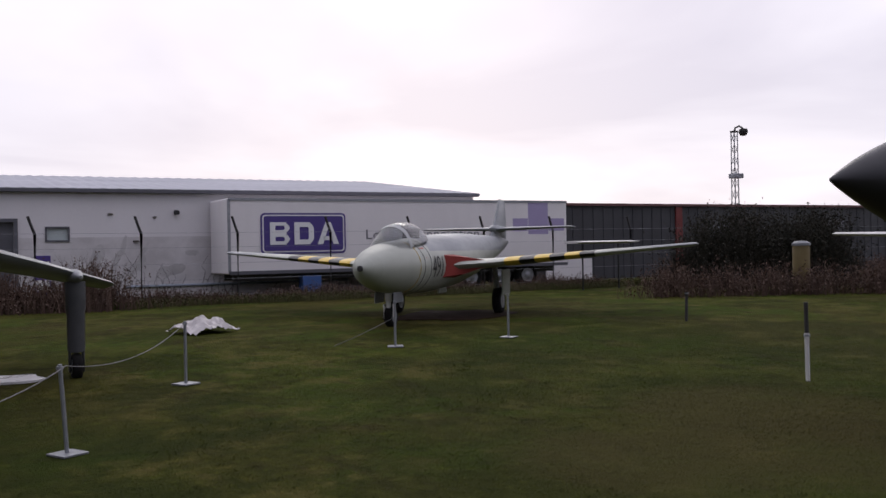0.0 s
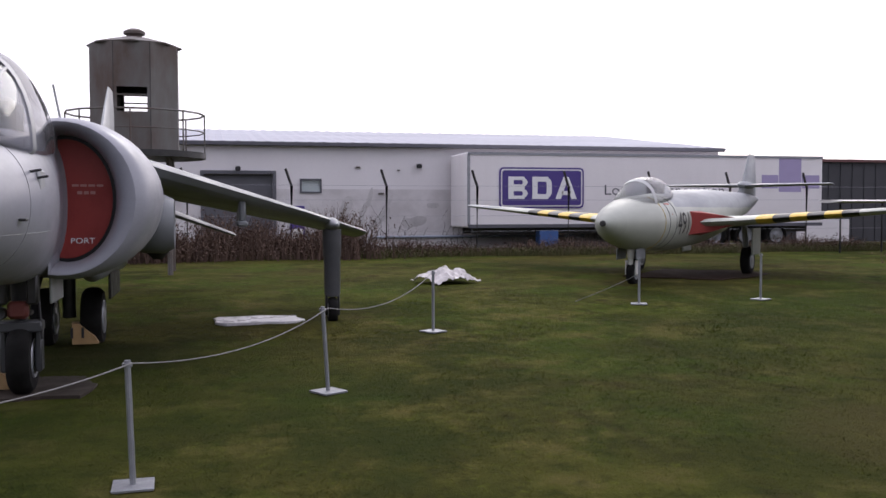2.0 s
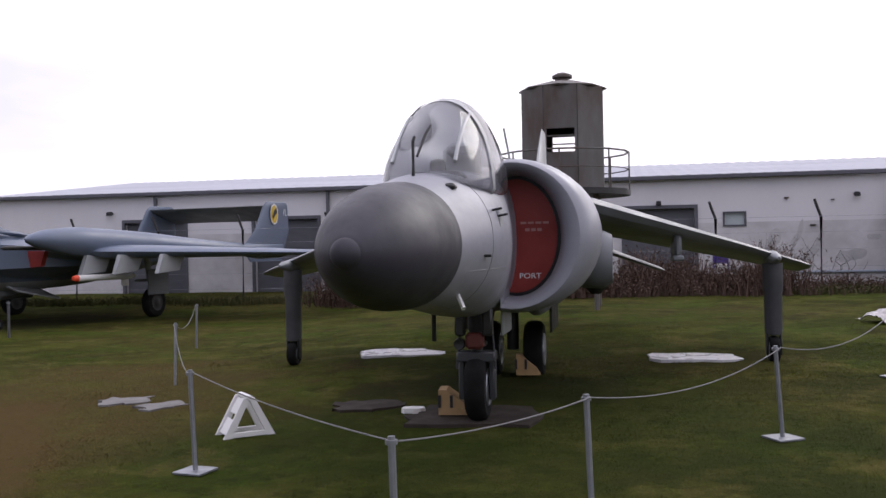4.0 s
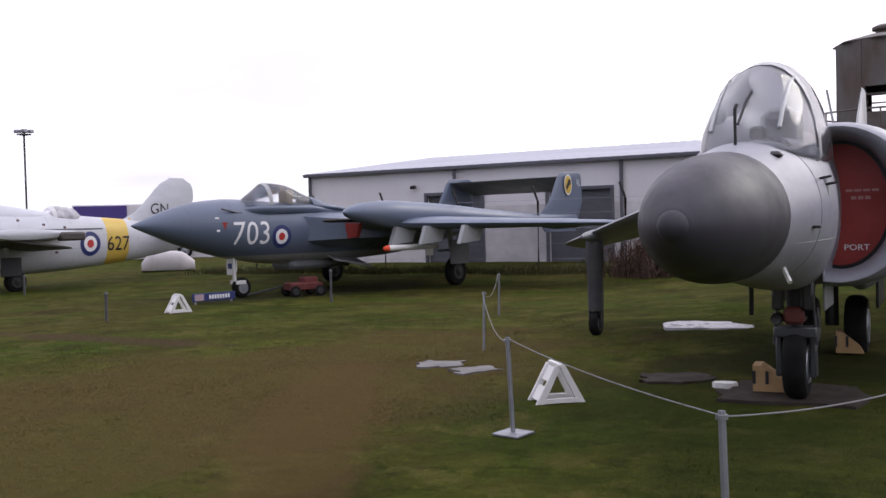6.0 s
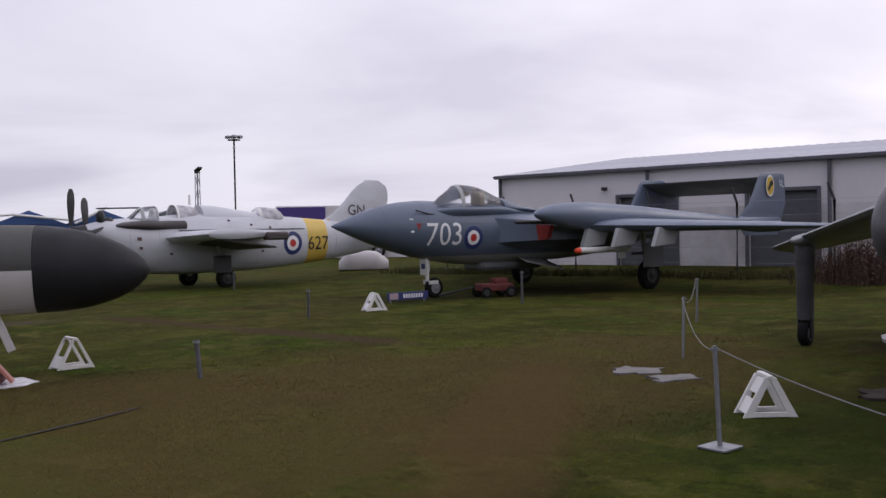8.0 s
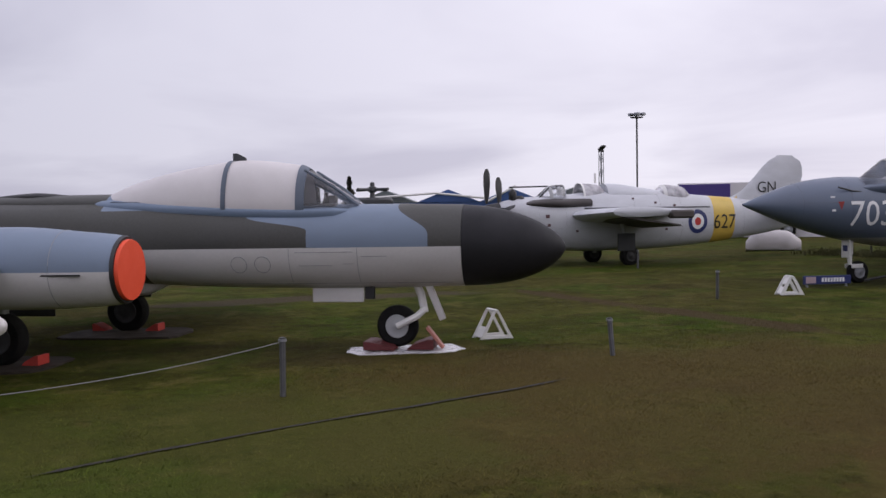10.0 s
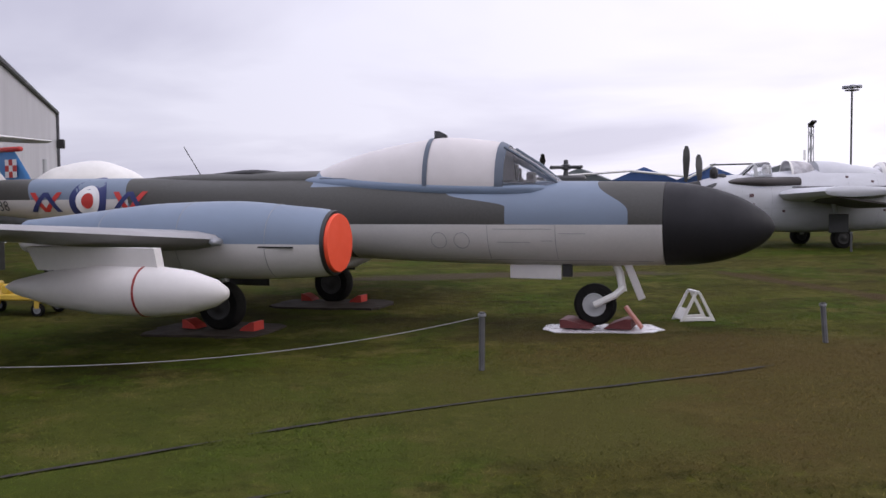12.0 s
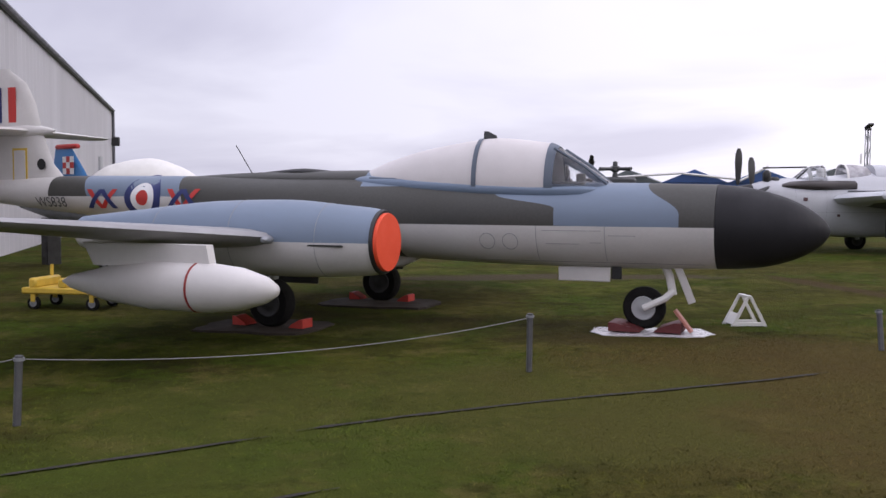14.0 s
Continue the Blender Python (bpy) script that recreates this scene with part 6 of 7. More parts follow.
def rope(a, b, sag, ha=0.80, hb=0.80, r=0.0045, label="sagging pale grey rope between two posts"):
    (xa, ya), (xb, yb) = a, b
    za, zb = gz(xa, ya) + ha, gz(xb, yb) + hb
    pts = []
    for i in range(17):
        s = i / 16
        x, y = xa + (xb - xa) * s, ya + (yb - ya) * s
        pts.append((x, y, max(za + (zb - za) * s - 4 * sag * s * (1 - s), gz(x, y) + 0.02)))
    bm = bmesh.new()
    tube(bm, pts, r, None, 6)
    tagged(part("rope", bm, ROPE), label, "rope", "barrier ropes")


ring = [(2.88, 12.09), (1.1, 8.84), (-0.46, 6.28), (-1.39, 4.85), (-3.64, 7.22), (-6.07, 11.64), (-8.16, 16.59)]
leans = [(0, 0), (-0.06, 0.02), (-0.03, 0.02), (-0.02, 0.0), (-0.06, 0.02), (0.03, 0.05), (0.03, 0.0)]
for k, ((x, y), ln) in enumerate(zip(ring, leans)):
    barrier_post(x, y, 0.82, ln, k < 5)
for (a, b, s) in zip(ring, ring[1:], (0.17, 0.13, 0.04, 0.04, 0.2, 0.2)):
    rope(a, b, s)
for x, y, h in ((6.85, 14.19, 0.78), (9.16, 14.29, 0.80)):
    barrier_post(x, y, h)
rope((6.85, 14.19), (5.9, 14.6), 0.02, 0.5, 0.02, label="slack rope end trailing to the grass")
barrier_post(13.9, 14.84, 0.62, (0.04, 0), False, POST_DARK, 0.03, "short dark stake in the grass")
p = barrier_post(9.99, 8.31, 0.62, (-0.02, 0), False, ALUMIN, 0.03, "pale sleeve post with a dark upper stake")
bm = bmesh.new()
tube(bm, [(-0.012, 0, 0.6), (-0.03, 0, 1.02)], 0.028, None, 8)
part("upper_stake", bm, POST_DARK, p)
POST_STEEL = surface("weathered_steel", (0.12, 0.12, 0.125), 0.5, metal=0.4, wear=0.4, scale=6)
for x, y, h, ln in ((-13.62, 18.69, 0.8, (0, 0)), (-15.54, 13.52, 0.6, (0.05, 0)), (-10.4, 7.1, 0.48, (-0.12, 0.02)), (-10.03, 2.69, 0.61, (0, 0.01)), (-8.62, -1.96, 0.56, (0.02, 0.05)), (-25.02, 18.86, 0.6, (0, 0))):
    barrier_post(x, y, h, ln, False, POST_STEEL, 0.032, "weathered dark steel stake in the grass")
rope((-10.03, 2.69), (-8.62, -1.96), 0.14, 0.56, 0.53)
rope((-8.62, -1.96), (-7.6, -6.5), 0.2, 0.53, 0.5)
barrier_post(-7.6, -6.5, 0.56, (0, 0), False, r=0.032)


# ---------- small white trestles ----------
def trestle(x, y, heading, s=1.0, bar=0.062, boards=2):
    """A little white wooden A-stand with a sloping back."""
    t = thing("sign_trestle", on_ground(x, y, heading), "small white painted wooden A-frame stand on the grass", "stand", "white A-frame stands")
    w, h, d, b = 0.27 * s, 0.47 * s, 0.17 * s, bar * s
    for yy in (-d, d):
        for sx in (-1, 1):
            bm = bmesh.new()
            ring_mesh(bm, [[Vector((sx * w + e * 1.15, yy + q, 0)), Vector((sx * w - e * 1.15, yy + q, 0)), Vector((-e * 0.9 + sx * 0.02, yy + q, h)), Vector((e * 0.9 + sx * 0.02, yy + q, h))] for q, e in ((-0.014, b * 0.7), (0.014, b * 0.7))])
            part("leg", bm, WHITE, t, smooth=False)
        part("cross_bar", boxes(((0, yy, 0.035 * s), (2 * w, 0.03, 0.06 * s)), bevel=0.004), WHITE, t)
    bm = bmesh.new()
    rot = Matrix.Rotation(math.atan2(h, w) * -1.0, 4, "Y")
    for k in range(boards):
        q = 0.25 + 0.5 * k
        box(bm, (-w * (1 - q) - 0.01, 0, h * q), (0.20 * s, 2 * d, 0.016), 0.003, rot)
    part("back_board", bm, WHITE, t, smooth=False)
    part("ridge", boxes(((0, 0, h), (0.05, 2 * d + 0.05, 0.04)), bevel=0.006), WHITE, t)


trestle(-3.80, 8.6, 40, 0.78)
trestle(-15.58, 15.58, 66, 0.84)
trestle(-12.81, 6.7, 84, 0.88, 0.036, 1)


# ---------- slabs, pads, chocks ----------
def slab(x, y, heading, sx, sy, sz, mat, label, category="slab", rough_edge=0.05, seed=1):
    rng = random.Random(seed)
    bm = bmesh.new()
    n = 22
    pts = []
    for j in range(n):
        a = 2 * math.pi * j / n
        c, s = math.cos(a), math.sin(a)
        k = 1 / max(abs(c), abs(s)) ** 0.86
        pts.append((c * k * sx / 2 + rng.uniform(-1, 1) * rough_edge, s * k * sy / 2 + rng.uniform(-1, 1) * rough_edge))
    ring_mesh(bm, [[Vector((px, py, -0.03)) for px, py in pts], [Vector((px, py, sz * 0.8)) for px, py in pts], [Vector((px * 0.985, py * 0.985, sz)) for px, py in pts]])
    ob = part("ground_slab", bm, mat, smooth=False)
    ob.matrix_basis = on_ground(x, y, heading)
    return tagged(ob, label, category)


PALE_SLAB = surface("pale_wet_slab", (0.55, 0.53, 0.55), 0.3, wear=0.18, scale=3, grain=30, bump=0.06)
# brown mud tone; also holds the shade on the main wheel pads
DARK_PAD = surface("dark_wet_shaded_pad", (0.042, 0.033, 0.026), 0.85, wear=0.4, scale=3, grain=30, bump=0.1, spec=0.2)
slab(-3.62, 14.35, 8, 1.3, 0.95, 0.02, PALE_SLAB, "pale wet concrete slab lying in the grass", seed=2)
slab(0.66, 13.62, 6, 1.2, 0.85, 0.02, PALE_SLAB, "pale wet concrete slab lying in the grass", seed=3)
slab(-6.08, 10.4, 20, 0.6, 0.5, 0.02, CONCRETE, "worn concrete patch flush with the turf", seed=4, rough_edge=0.07)
slab(-5.42, 10.06, 50, 0.5, 0.45, 0.02, CONCRETE, "worn concrete patch flush with the turf", seed=5, rough_edge=0.07)
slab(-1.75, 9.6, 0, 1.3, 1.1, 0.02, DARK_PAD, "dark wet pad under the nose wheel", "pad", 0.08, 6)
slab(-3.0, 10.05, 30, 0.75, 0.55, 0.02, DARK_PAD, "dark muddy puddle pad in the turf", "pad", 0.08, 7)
slab(-2.42, 9.75, 10, 0.22, 0.16, 0.05, WHITE, "small white stone in the grass", "stone", 0.02, 8)
slab(-12.42, 5.12, 71, 1.55, 0.8, 0.01, PALE_SLAB, "pale slab under the fighter's nose wheel", seed=9)
# pad colour stands in for the near-black shade under the fighter's wing
slab(-13.9, 0.05, 64, 1.7, 1.3, 0.03, DARK_PAD, "dark pad under the main wheel, deepened by painted shade", "pad", 0.05, 10)
slab(-16.3, 2.0, 64, 1.9, 1.3, 0.03, DARK_PAD, "dark pad under the main wheel, deepened by painted shade", "pad", 0.05, 11)
# mud tone deepened to stand for the shade beneath the jet
slab(10.8, 19.3, 45, 3.2, 2.4, 0.015, surface("shaded_bare_mud", (0.034, 0.021, 0.015), 0.95, wear=0.4, scale=3, spec=0.05), "dark muddy patch with the parked jet's shade painted in", "mud", 0.2, 12)


def chock(x, y, heading, l, w, h, mat, label, group, slots=False, z=0.03):
    c = thing("wheel_chock", pose(x, y, gz(x, y) + z, 0, 0, heading), label, "wheel chock", group)
    bm = bmesh.new()
    ring_mesh(bm, [[Vector((-l / 2, d, 0)), Vector((l / 2, d, 0)), Vector((l / 2 - l * 0.15, d, h * 0.35)), Vector((-l / 2 + l * 0.22, d, h)), Vector((-l / 2, d, h))] for d in (-w / 2, w / 2)])
    part("wedge", bm, mat, c, smooth=False)
    if slots:
        for s in (-0.06, 0.06):
            part("slot", boxes(((-l / 2 - 0.004, s * 1.2, h * 0.6), (0.012, 0.03, h * 0.45))), BLACK, c)
            part("slot", boxes(((-l * 0.3 + s, -w / 2 - 0.002, h * 0.55), (0.03, 0.012, h * 0.5))), BLACK, c)
    return c


chock(-1.93, 9.62, 5, 0.36, 0.3, 0.25, WOOD, "bare plywood wheel chock with hand slots", "wheel chocks", True)
chock(-1.45, 12.0, 5, 0.3, 0.25, 0.25, WOOD, "bare plywood wheel chock with hand slots", "wheel chocks", True)
DARK_RED = surface("dark_red_board", (0.10, 0.014, 0.014), 0.65, wear=0.3, scale=4)
chock(-12.32, 5.33, 236, 0.36, 0.5, 0.13, DARK_RED, "dark red wooden wheel chock", "wheel chocks")
chock(-12.55, 4.83, 56, 0.42, 0.5, 0.11, DARK_RED, "dark red wooden wheel chock", "wheel chocks")
b = part("leaning_plank", boxes(((0, 0, 0.16), (0.04, 0.14, 0.36)), bevel=0.006), surface("pink_plank", (0.42, 0.17, 0.13), 0.6), smooth=False)
b.matrix_basis = pose(-12.10, 5.53, 0.05, 0, 38, 236)
tagged(b, "pale red plank leaning on the wheel chock", "plank")
for lx, ly in ((-6.65, -1.72), (-7.55, -1.72), (-6.65, 1.72), (-7.55, 1.72)):
    h = radians(56.15)
    x, y = -11.296 + lx * math.cos(h) - ly * math.sin(h), 7.003 + lx * math.sin(h) + ly * math.cos(h)
    chock(x, y, 56 + (180 if lx > -7 else 0), 0.22, 0.26, 0.12, RED, "bright red wooden wheel chock", "wheel chocks")


# crumpled sheet on the grass
def plastic_sheet():
    bm = bmesh.new()
    n = 26
    rows = []
    for i in range(n):
        row = []
        for j in range(n):
            u, v = (i / (n - 1) - 0.5) * 2, (j / (n - 1) - 0.5) * 2
            k = max(0.0, 1 - (u * u + v * v) * 0.62)
            z = 0.05 + 0.22 * k + 0.16 * k * noise.noise((u * 2.2, v * 2.2, 4)) + 0.07 * noise.noise((u * 6, v * 6, 1))
            row.append(bm.verts.new((u * 0.54 + 0.06 * noise.noise((u * 3, v * 3, 7)), v * 0.5 + 0.06 * noise.noise((u * 3, v * 3, 9)), max(z, 0.0))))
        rows.append(row)
    for a, b2 in zip(rows, rows[1:]):
        for i in range(n - 1):
            bm.faces.new((a[i], a[i + 1], b2[i + 1], b2[i]))
    ob = part("plastic_sheet", bm, SHEET)
    ob.matrix_basis = on_ground(4.6, 18.4, 20)
    tagged(ob, "crumpled pale plastic sheet heaped on the grass", "sheet")


plastic_sheet()

# name board and red cart by the twin-boom jet
nb = thing("name_board", on_ground(-16.5, 17.75, 73), "low dark blue name board with pale lettering bars", "sign")
part("board", boxes(((0, 0, 0.16), (1.2, 0.04, 0.2)), bevel=0.005), BLUE_ROUND, nb)
for k in range(8):
    part("letter_bar", boxes(((-0.12 + 0.075 * k, -0.024, 0.16), (0.05, 0.008, 0.1))), WHITE_ROUND, nb)
part("picture_panel", boxes(((-0.42, -0.024, 0.16), (0.25, 0.008, 0.15))), surface("pinkish_panel", (0.4, 0.3, 0.32), 0.5), nb)
for s in (-0.5, 0.5):
    part("board_leg", boxes(((s, 0.02, 0.04), (0.04, 0.04, 0.12))), STEEL, nb)

cart = thing("jacking_cart", on_ground(-15.6, 20.2, 60), "low red hydraulic jacking cart under the jet's belly", "cart")
CART_RED = surface("soiled_cart_red", (0.12, 0.018, 0.014), 0.7, wear=0.35, scale=4)
part("tray", boxes(((0, 0, 0.26), (0.9, 0.6, 0.2)), bevel=0.03), CART_RED, cart)
part("pump_box", boxes(((0.15, 0, 0.42), (0.4, 0.4, 0.16)), bevel=0.03), CART_RED, cart)
for sx in (-0.35, 0.35):
    for sy in (-0.33, 0.33):
        wheel(cart, (sx, sy, 0.14), 0.15, 0.08, STEEL_DARK)
strut(cart, "tow_bar", (-0.6, 0, 0.28), (-1.5, 0.1, 0.1), 0.03, STEEL_DARK)

dolly = thing("yellow_dolly", on_ground(-16.8, -2.95, 70), "low yellow steel ground dolly with small castors", "dolly")
part("deck", boxes(((0, 0, 0.3), (1.35, 0.8, 0.1)), bevel=0.02), YELLOW, dolly)
for sx in (-0.5, 0.0, 0.5):
    part("cradle", boxes(((sx, 0, 0.42), (0.14, 0.75, 0.16)), bevel=0.03), YELLOW, dolly)
for sx in (-0.5, 0.5):
    for sy in (-0.32, 0.32):
        wheel(dolly, (sx, sy, 0.1), 0.11, 0.07)
        part("castor_arm", boxes(((sx, sy, 0.2), (0.08, 0.1, 0.16)), bevel=0.01), YELLOW, dolly)
strut(dolly, "pull_bar", (0.67, 0, 0.3), (1.25, 0.05, 0.16), 0.03, YELLOW)
strut(dolly, "upright", (-0.5, 0.2, 0.45), (-0.5, 0.2, 0.68), 0.03, YELLOW)


# ---------- masts and lamps ----------
def lattice_mast(x, y, h, name, label, w=0.3, thick=0.04):
    m = thing(name, on_ground(x, y), label, "mast")
    bm = bmesh.new()
    for sx, sy in ((-1, -1), (1, -1), (1, 1), (-1, 1)):
        tube(bm, [(sx * w, sy * w, -0.2), (sx * w * 0.8, sy * w * 0.8, h)], thick, None, 6)
    part("corner_tubes", bm, STEEL, m)
    bm = bmesh.new()
    n = int(h / 0.7)
    for k in range(n):
        z0, z1 = h * k / n, h * (k + 1) / n
        s = 1 if k % 2 else -1
        for yy in (-w * 0.9, w * 0.9):
            tube(bm, [(-s * w * 0.9, yy, z0), (s * w * 0.9, yy, z1)], thick * 0.5, None, 4)
        for xx in (-w * 0.9, w * 0.9):
            tube(bm, [(xx, -s * w * 0.9, z0), (xx, s * w * 0.9, z1)], thick * 0.5, None, 4)
    part("lacing", bm, STEEL, m)
    part("head_plate", boxes(((0, 0, h + 0.05), (w * 2.2, w * 2.2, 0.1)), bevel=0.01), STEEL_DARK, m)
    return m


m = lattice_mast(44.9, 44.1, 8.7, "camera_mast", "tall grey lattice mast with a drooping camera head", 0.17)
bm = bmesh.new()
tube(bm, [(0, 0, 8.7), (0.1, 0, 9.0), (0.45, 0, 9.12), (0.75, 0, 9.0)], 0.06, None, 8)
part("arm", bm, STEEL_DARK, m)
part("camera_dome", lathe([(8.5, 0.02), (8.55, 0.2), (8.75, 0.3), (8.95, 0.26), (9.0, 0.05)], 16, "z", (0.8, 0, 0)), STEEL_DARK, m)
part("service_box", boxes(((0, -0.1, 5.9), (0.75, 0.6, 0.3)), bevel=0.03), STEEL, m)
m = lattice_mast(-41.2, 29.1, 5.0, "lamp_mast", "short pale lattice mast with a small tilted lamp head", 0.10, 0.022)
head = bmesh.new()
box(head, (0.08, 0, 5.2), (0.42, 0.28, 0.12), 0.03, Matrix.Rotation(radians(-25), 4, "Y"))
part("lamp_head", head, STEEL_DARK, m)
lp = thing("floodlight_pole", on_ground(-51.2, 39.2), "slim dark pole carrying a row of floodlights", "lamp")
strut(lp, "pole", (0, 0, -0.2), (0, 0, 8.1), 0.06, STEEL_DARK)
part("cross_arm", boxes(((0, 0, 8.1), (0.6, 0.6, 0.08))), STEEL_DARK, lp)
for dx, dy in ((-0.3, -0.25), (0.0, 0.0), (0.3, 0.25), (0.28, -0.2)):
    part("floodlight", boxes(((dx, dy, 8.3), (0.34, 0.3, 0.2)), bevel=0.04), STEEL, lp)


# ---------- far buildings and things ----------
def corrugated_hangar():
    h = thing("corrugated_hangar", pose(0, 0, 0), "big pale corrugated hangar with a straight eave", "building")
    a, b, top = Vector((-14.0, -6.55, 0)), Vector((-68.0, -9.35, 0)), 7.5
    d = (b - a).normalized()
    n = Vector((-d.y, d.x, 0))
    if n.y < 0:
        n = -n
    bm = bmesh.new()
    rows = []
    count = 150
    for i in range(count + 1):
        p = a + (b - a) * i / count + n * (0.05 if i % 2 else 0.0)
        rows.append([p, p + Vector((0, 0, top)), p - n * 0.3 + Vector((0, 0, top)), p - n * 0.3])
    ring_mesh(bm, rows)
    part("corrugated_wall", bm, surface("pale_corrugated_steel", (0.44, 0.43, 0.45), 0.5, wear=0.18, scale=0.4, streak=(1, 1, 0.2), bump=0.03), h, smooth=False)
    bm = bmesh.new()
    for p0, p1 in ((a, b),):
        u0, u1 = p0 + n * 0.12, p1 + n * 0.12
        tube(bm, [u0 + Vector((0, 0, top + 0.02)), u1 + Vector((0, 0, top + 0.02))], 0.13, None, 8)
        tube(bm, [u1 + Vector((0, 0, top)), u1], 0.1, None, 8)
    part("eave_trim", bm, TRIM_GREY, h, "dark eave trim and corner pipe")
    bm = bmesh.new()
    ring_mesh(bm, [[b - n * q, b - n * q + Vector((0, 0, top if q < 10 else top))] for q in (0.3, 10, 20)], False, False, False)
    part("end_wall", bm, WALL_WHITE, h, smooth=False)
    bm = bmesh.new()
    ring_mesh(bm, [[p - n * 0.2 + Vector((0, 0, top)), p - n * 10 + Vector((0, 0, top + 2.0)), p - n * 20 + Vector((0, 0, top))] for p in (a, b)], False, False, False)
    part("roof", bm, ROOF, h, smooth=False)
    part("wall_light", boxes(((b + n * 0.35 - d * 1.0) + Vector((0, 0, 5.4)), (0.4, 0.5, 0.6)), bevel=0.05), BLACK, h)


corrugated_hangar()


def blue_shed():
    h = thing("blue_hangar", pose(-60, 32, 0, 0, 0, 62), "low blue hangar with pale sagging roof sheets", "building")
    # length along x, front towards the field
    part("wall", boxes(((0, 0, 1.35), (17.0, 8.0, 2.7))), BLUE_SHED, h, smooth=False)
    for k in range(4):
        x = -6.4 + 4.25 * k
        bm = bmesh.new()
        ring_mesh(bm, [[Vector((x - 2.1, y, 2.7)), Vector((x, y, 3.55)), Vector((x + 2.1, y, 2.7))] for y in (-4.1, 4.1)])
        part("roof_bay", bm, BLUE_SHED if k in (1, 2) else surface("dull_green_sheet", (0.12, 0.14, 0.14), 0.5), h, "pitched roof bay", smooth=False)
    bm = bmesh.new()
    for x0, x1, z0, z1 in ((-8, -3, 3.0, 3.3), (-3, 0.5, 3.3, 2.9), (0.5, 2.4, 2.7, 3.7)):
        tube(bm, [(x0, -4.3, z0), (x1, -4.3, z1)], 0.08, None, 5)
    part("roof_stay", bm, WHITE, h)


blue_shed()

pt = thing("purple_lorry_trailer", pose(-50.2, 44.5, 0, 0, 0, 48), "far white and purple box lorry trailer", "trailer")
part("box_body", boxes(((2.2, 0, 2.5), (8.5, 2.5, 2.4)), bevel=0.05), WALL_WHITE, pt)
part("purple_side", boxes(((-0.3, -1.28, 2.5), (3.3, 0.05, 2.2))), PURPLE, pt)
for x in (-0.8, 0.4, 5.0):
    wheel(pt, (x, -0.95, 0.5), 0.5, 0.35)
    wheel(pt, (x, 0.95, 0.5), 0.5, 0.35)
part("chassis", boxes(((2.2, 0, 1.1), (8.0, 1.2, 0.4))), STEEL_DARK, pt)

fs = thing("far_white_shed", pose(-47.5, 52.5, 0, 0, 0, 42), "far low white shed with flat roof", "building")
part("wall", boxes(((0, 0, 1.75), (16.0, 8.0, 3.5))), WALL_WHITE, fs, smooth=False)
part("roof_edge", boxes(((0, 0, 3.6), (16.4, 8.4, 0.2))), ROOF, fs, smooth=False)

wt = thing("tarpaulin_heap", pose(-30.1, 29.9, 0.1, 0, 0, 45), "low white tarpaulin heap on the grass", "tarpaulin")
part("cover", Body([(-1.1, 0.1, 0.3, 0.3, 0.1, 2.5), (-0.6, 0.1, 0.6, 0.8, 0.1, 2.6), (0.5, 0.1, 0.6, 0.75, 0.1, 2.6), (1.1, 0.1, 0.35, 0.35, 0.1, 2.5)]).skin(step=0.15, k=20), SHEET, wt)

# far helicopter: only its rotor head rises above the fighter
hc = thing("far_helicopter", pose(-56.4, 22.3, 0, 0, 0, 250), "dark parked helicopter with bare rotor head", "helicopter")
part("cabin", Body([(3.0, 1.5, 0.1, 0.1, 0.1, 2), (2.6, 1.5, 0.7, 0.7, 0.7, 2.2), (0.5, 1.6, 0.95, 1.0, 1.0, 2.4), (-2.0, 1.8, 0.7, 0.8, 0.7, 2.2), (-6.0, 2.1, 0.2, 0.25, 0.2, 2)]).skin(), GREY_DARK, hc)
part("engine_deck", boxes(((0, 0, 2.75), (2.6, 0.9, 0.5)), bevel=0.15), GREY_DARK, hc)
part("rotor_mast", lathe([(2.9, 0.2), (3.3, 0.14), (3.4, 0.3), (3.65, 0.3), (3.7, 0.16), (3.95, 0.14), (4.0, 0.02)], 14, "z"), GREY_DARK, hc)
for k in range(4):
    ang = radians(45 + 90 * k)
    strut(hc, "blade_root", (0.2 * math.cos(ang), 0.2 * math.sin(ang), 3.52), (1.35 * math.cos(ang), 1.35 * math.sin(ang), 3.5), 0.1, GREY_DARK)
for s in (-0.8, 0.8):
    wheel(hc, (0.6, s, 0.3), 0.32, 0.2)
    strut(hc, "wheel_leg", (0.6, s, 0.3), (0.5, s * 0.8, 1.0), 0.07, GREY_DARK)

# jet tail with the checked fin, and a white glider nose beyond it
bt = thing("blue_tailed_jet", pose(-25.2, -3.85, 0, 0, 0, 40), "jet tail in blue with a red and white checked panel", "aircraft")
part("fuselage", Body([(-3.6, 1.6, 0.15, 0.15, 0.15, 2), (-2.0, 1.55, 0.35, 0.35, 0.35, 2), (1.0, 1.4, 0.5, 0.5, 0.5, 2), (2.4, 1.35, 0.5, 0.5, 0.5, 2)]).skin(), GREY_MID, bt)
cyan = surface("cyan_blue_paint", (0.05, 0.2, 0.46), 0.45, wear=0.1)
part("fin", wing([(0.2, 0, 1.6, 2.4, 0.06), (-0.55, 0, 2.45, 1.5, 0.07), (-1.1, 0, 3.0, 0.8, 0.05)], up=(0, 1, 0)), cyan, bt, "blue swept fin")
part("fin_cap", boxes(((-1.3, 0, 3.05), (1.0, 0.16, 0.12)), bevel=0.04), RED_ROUND, bt)
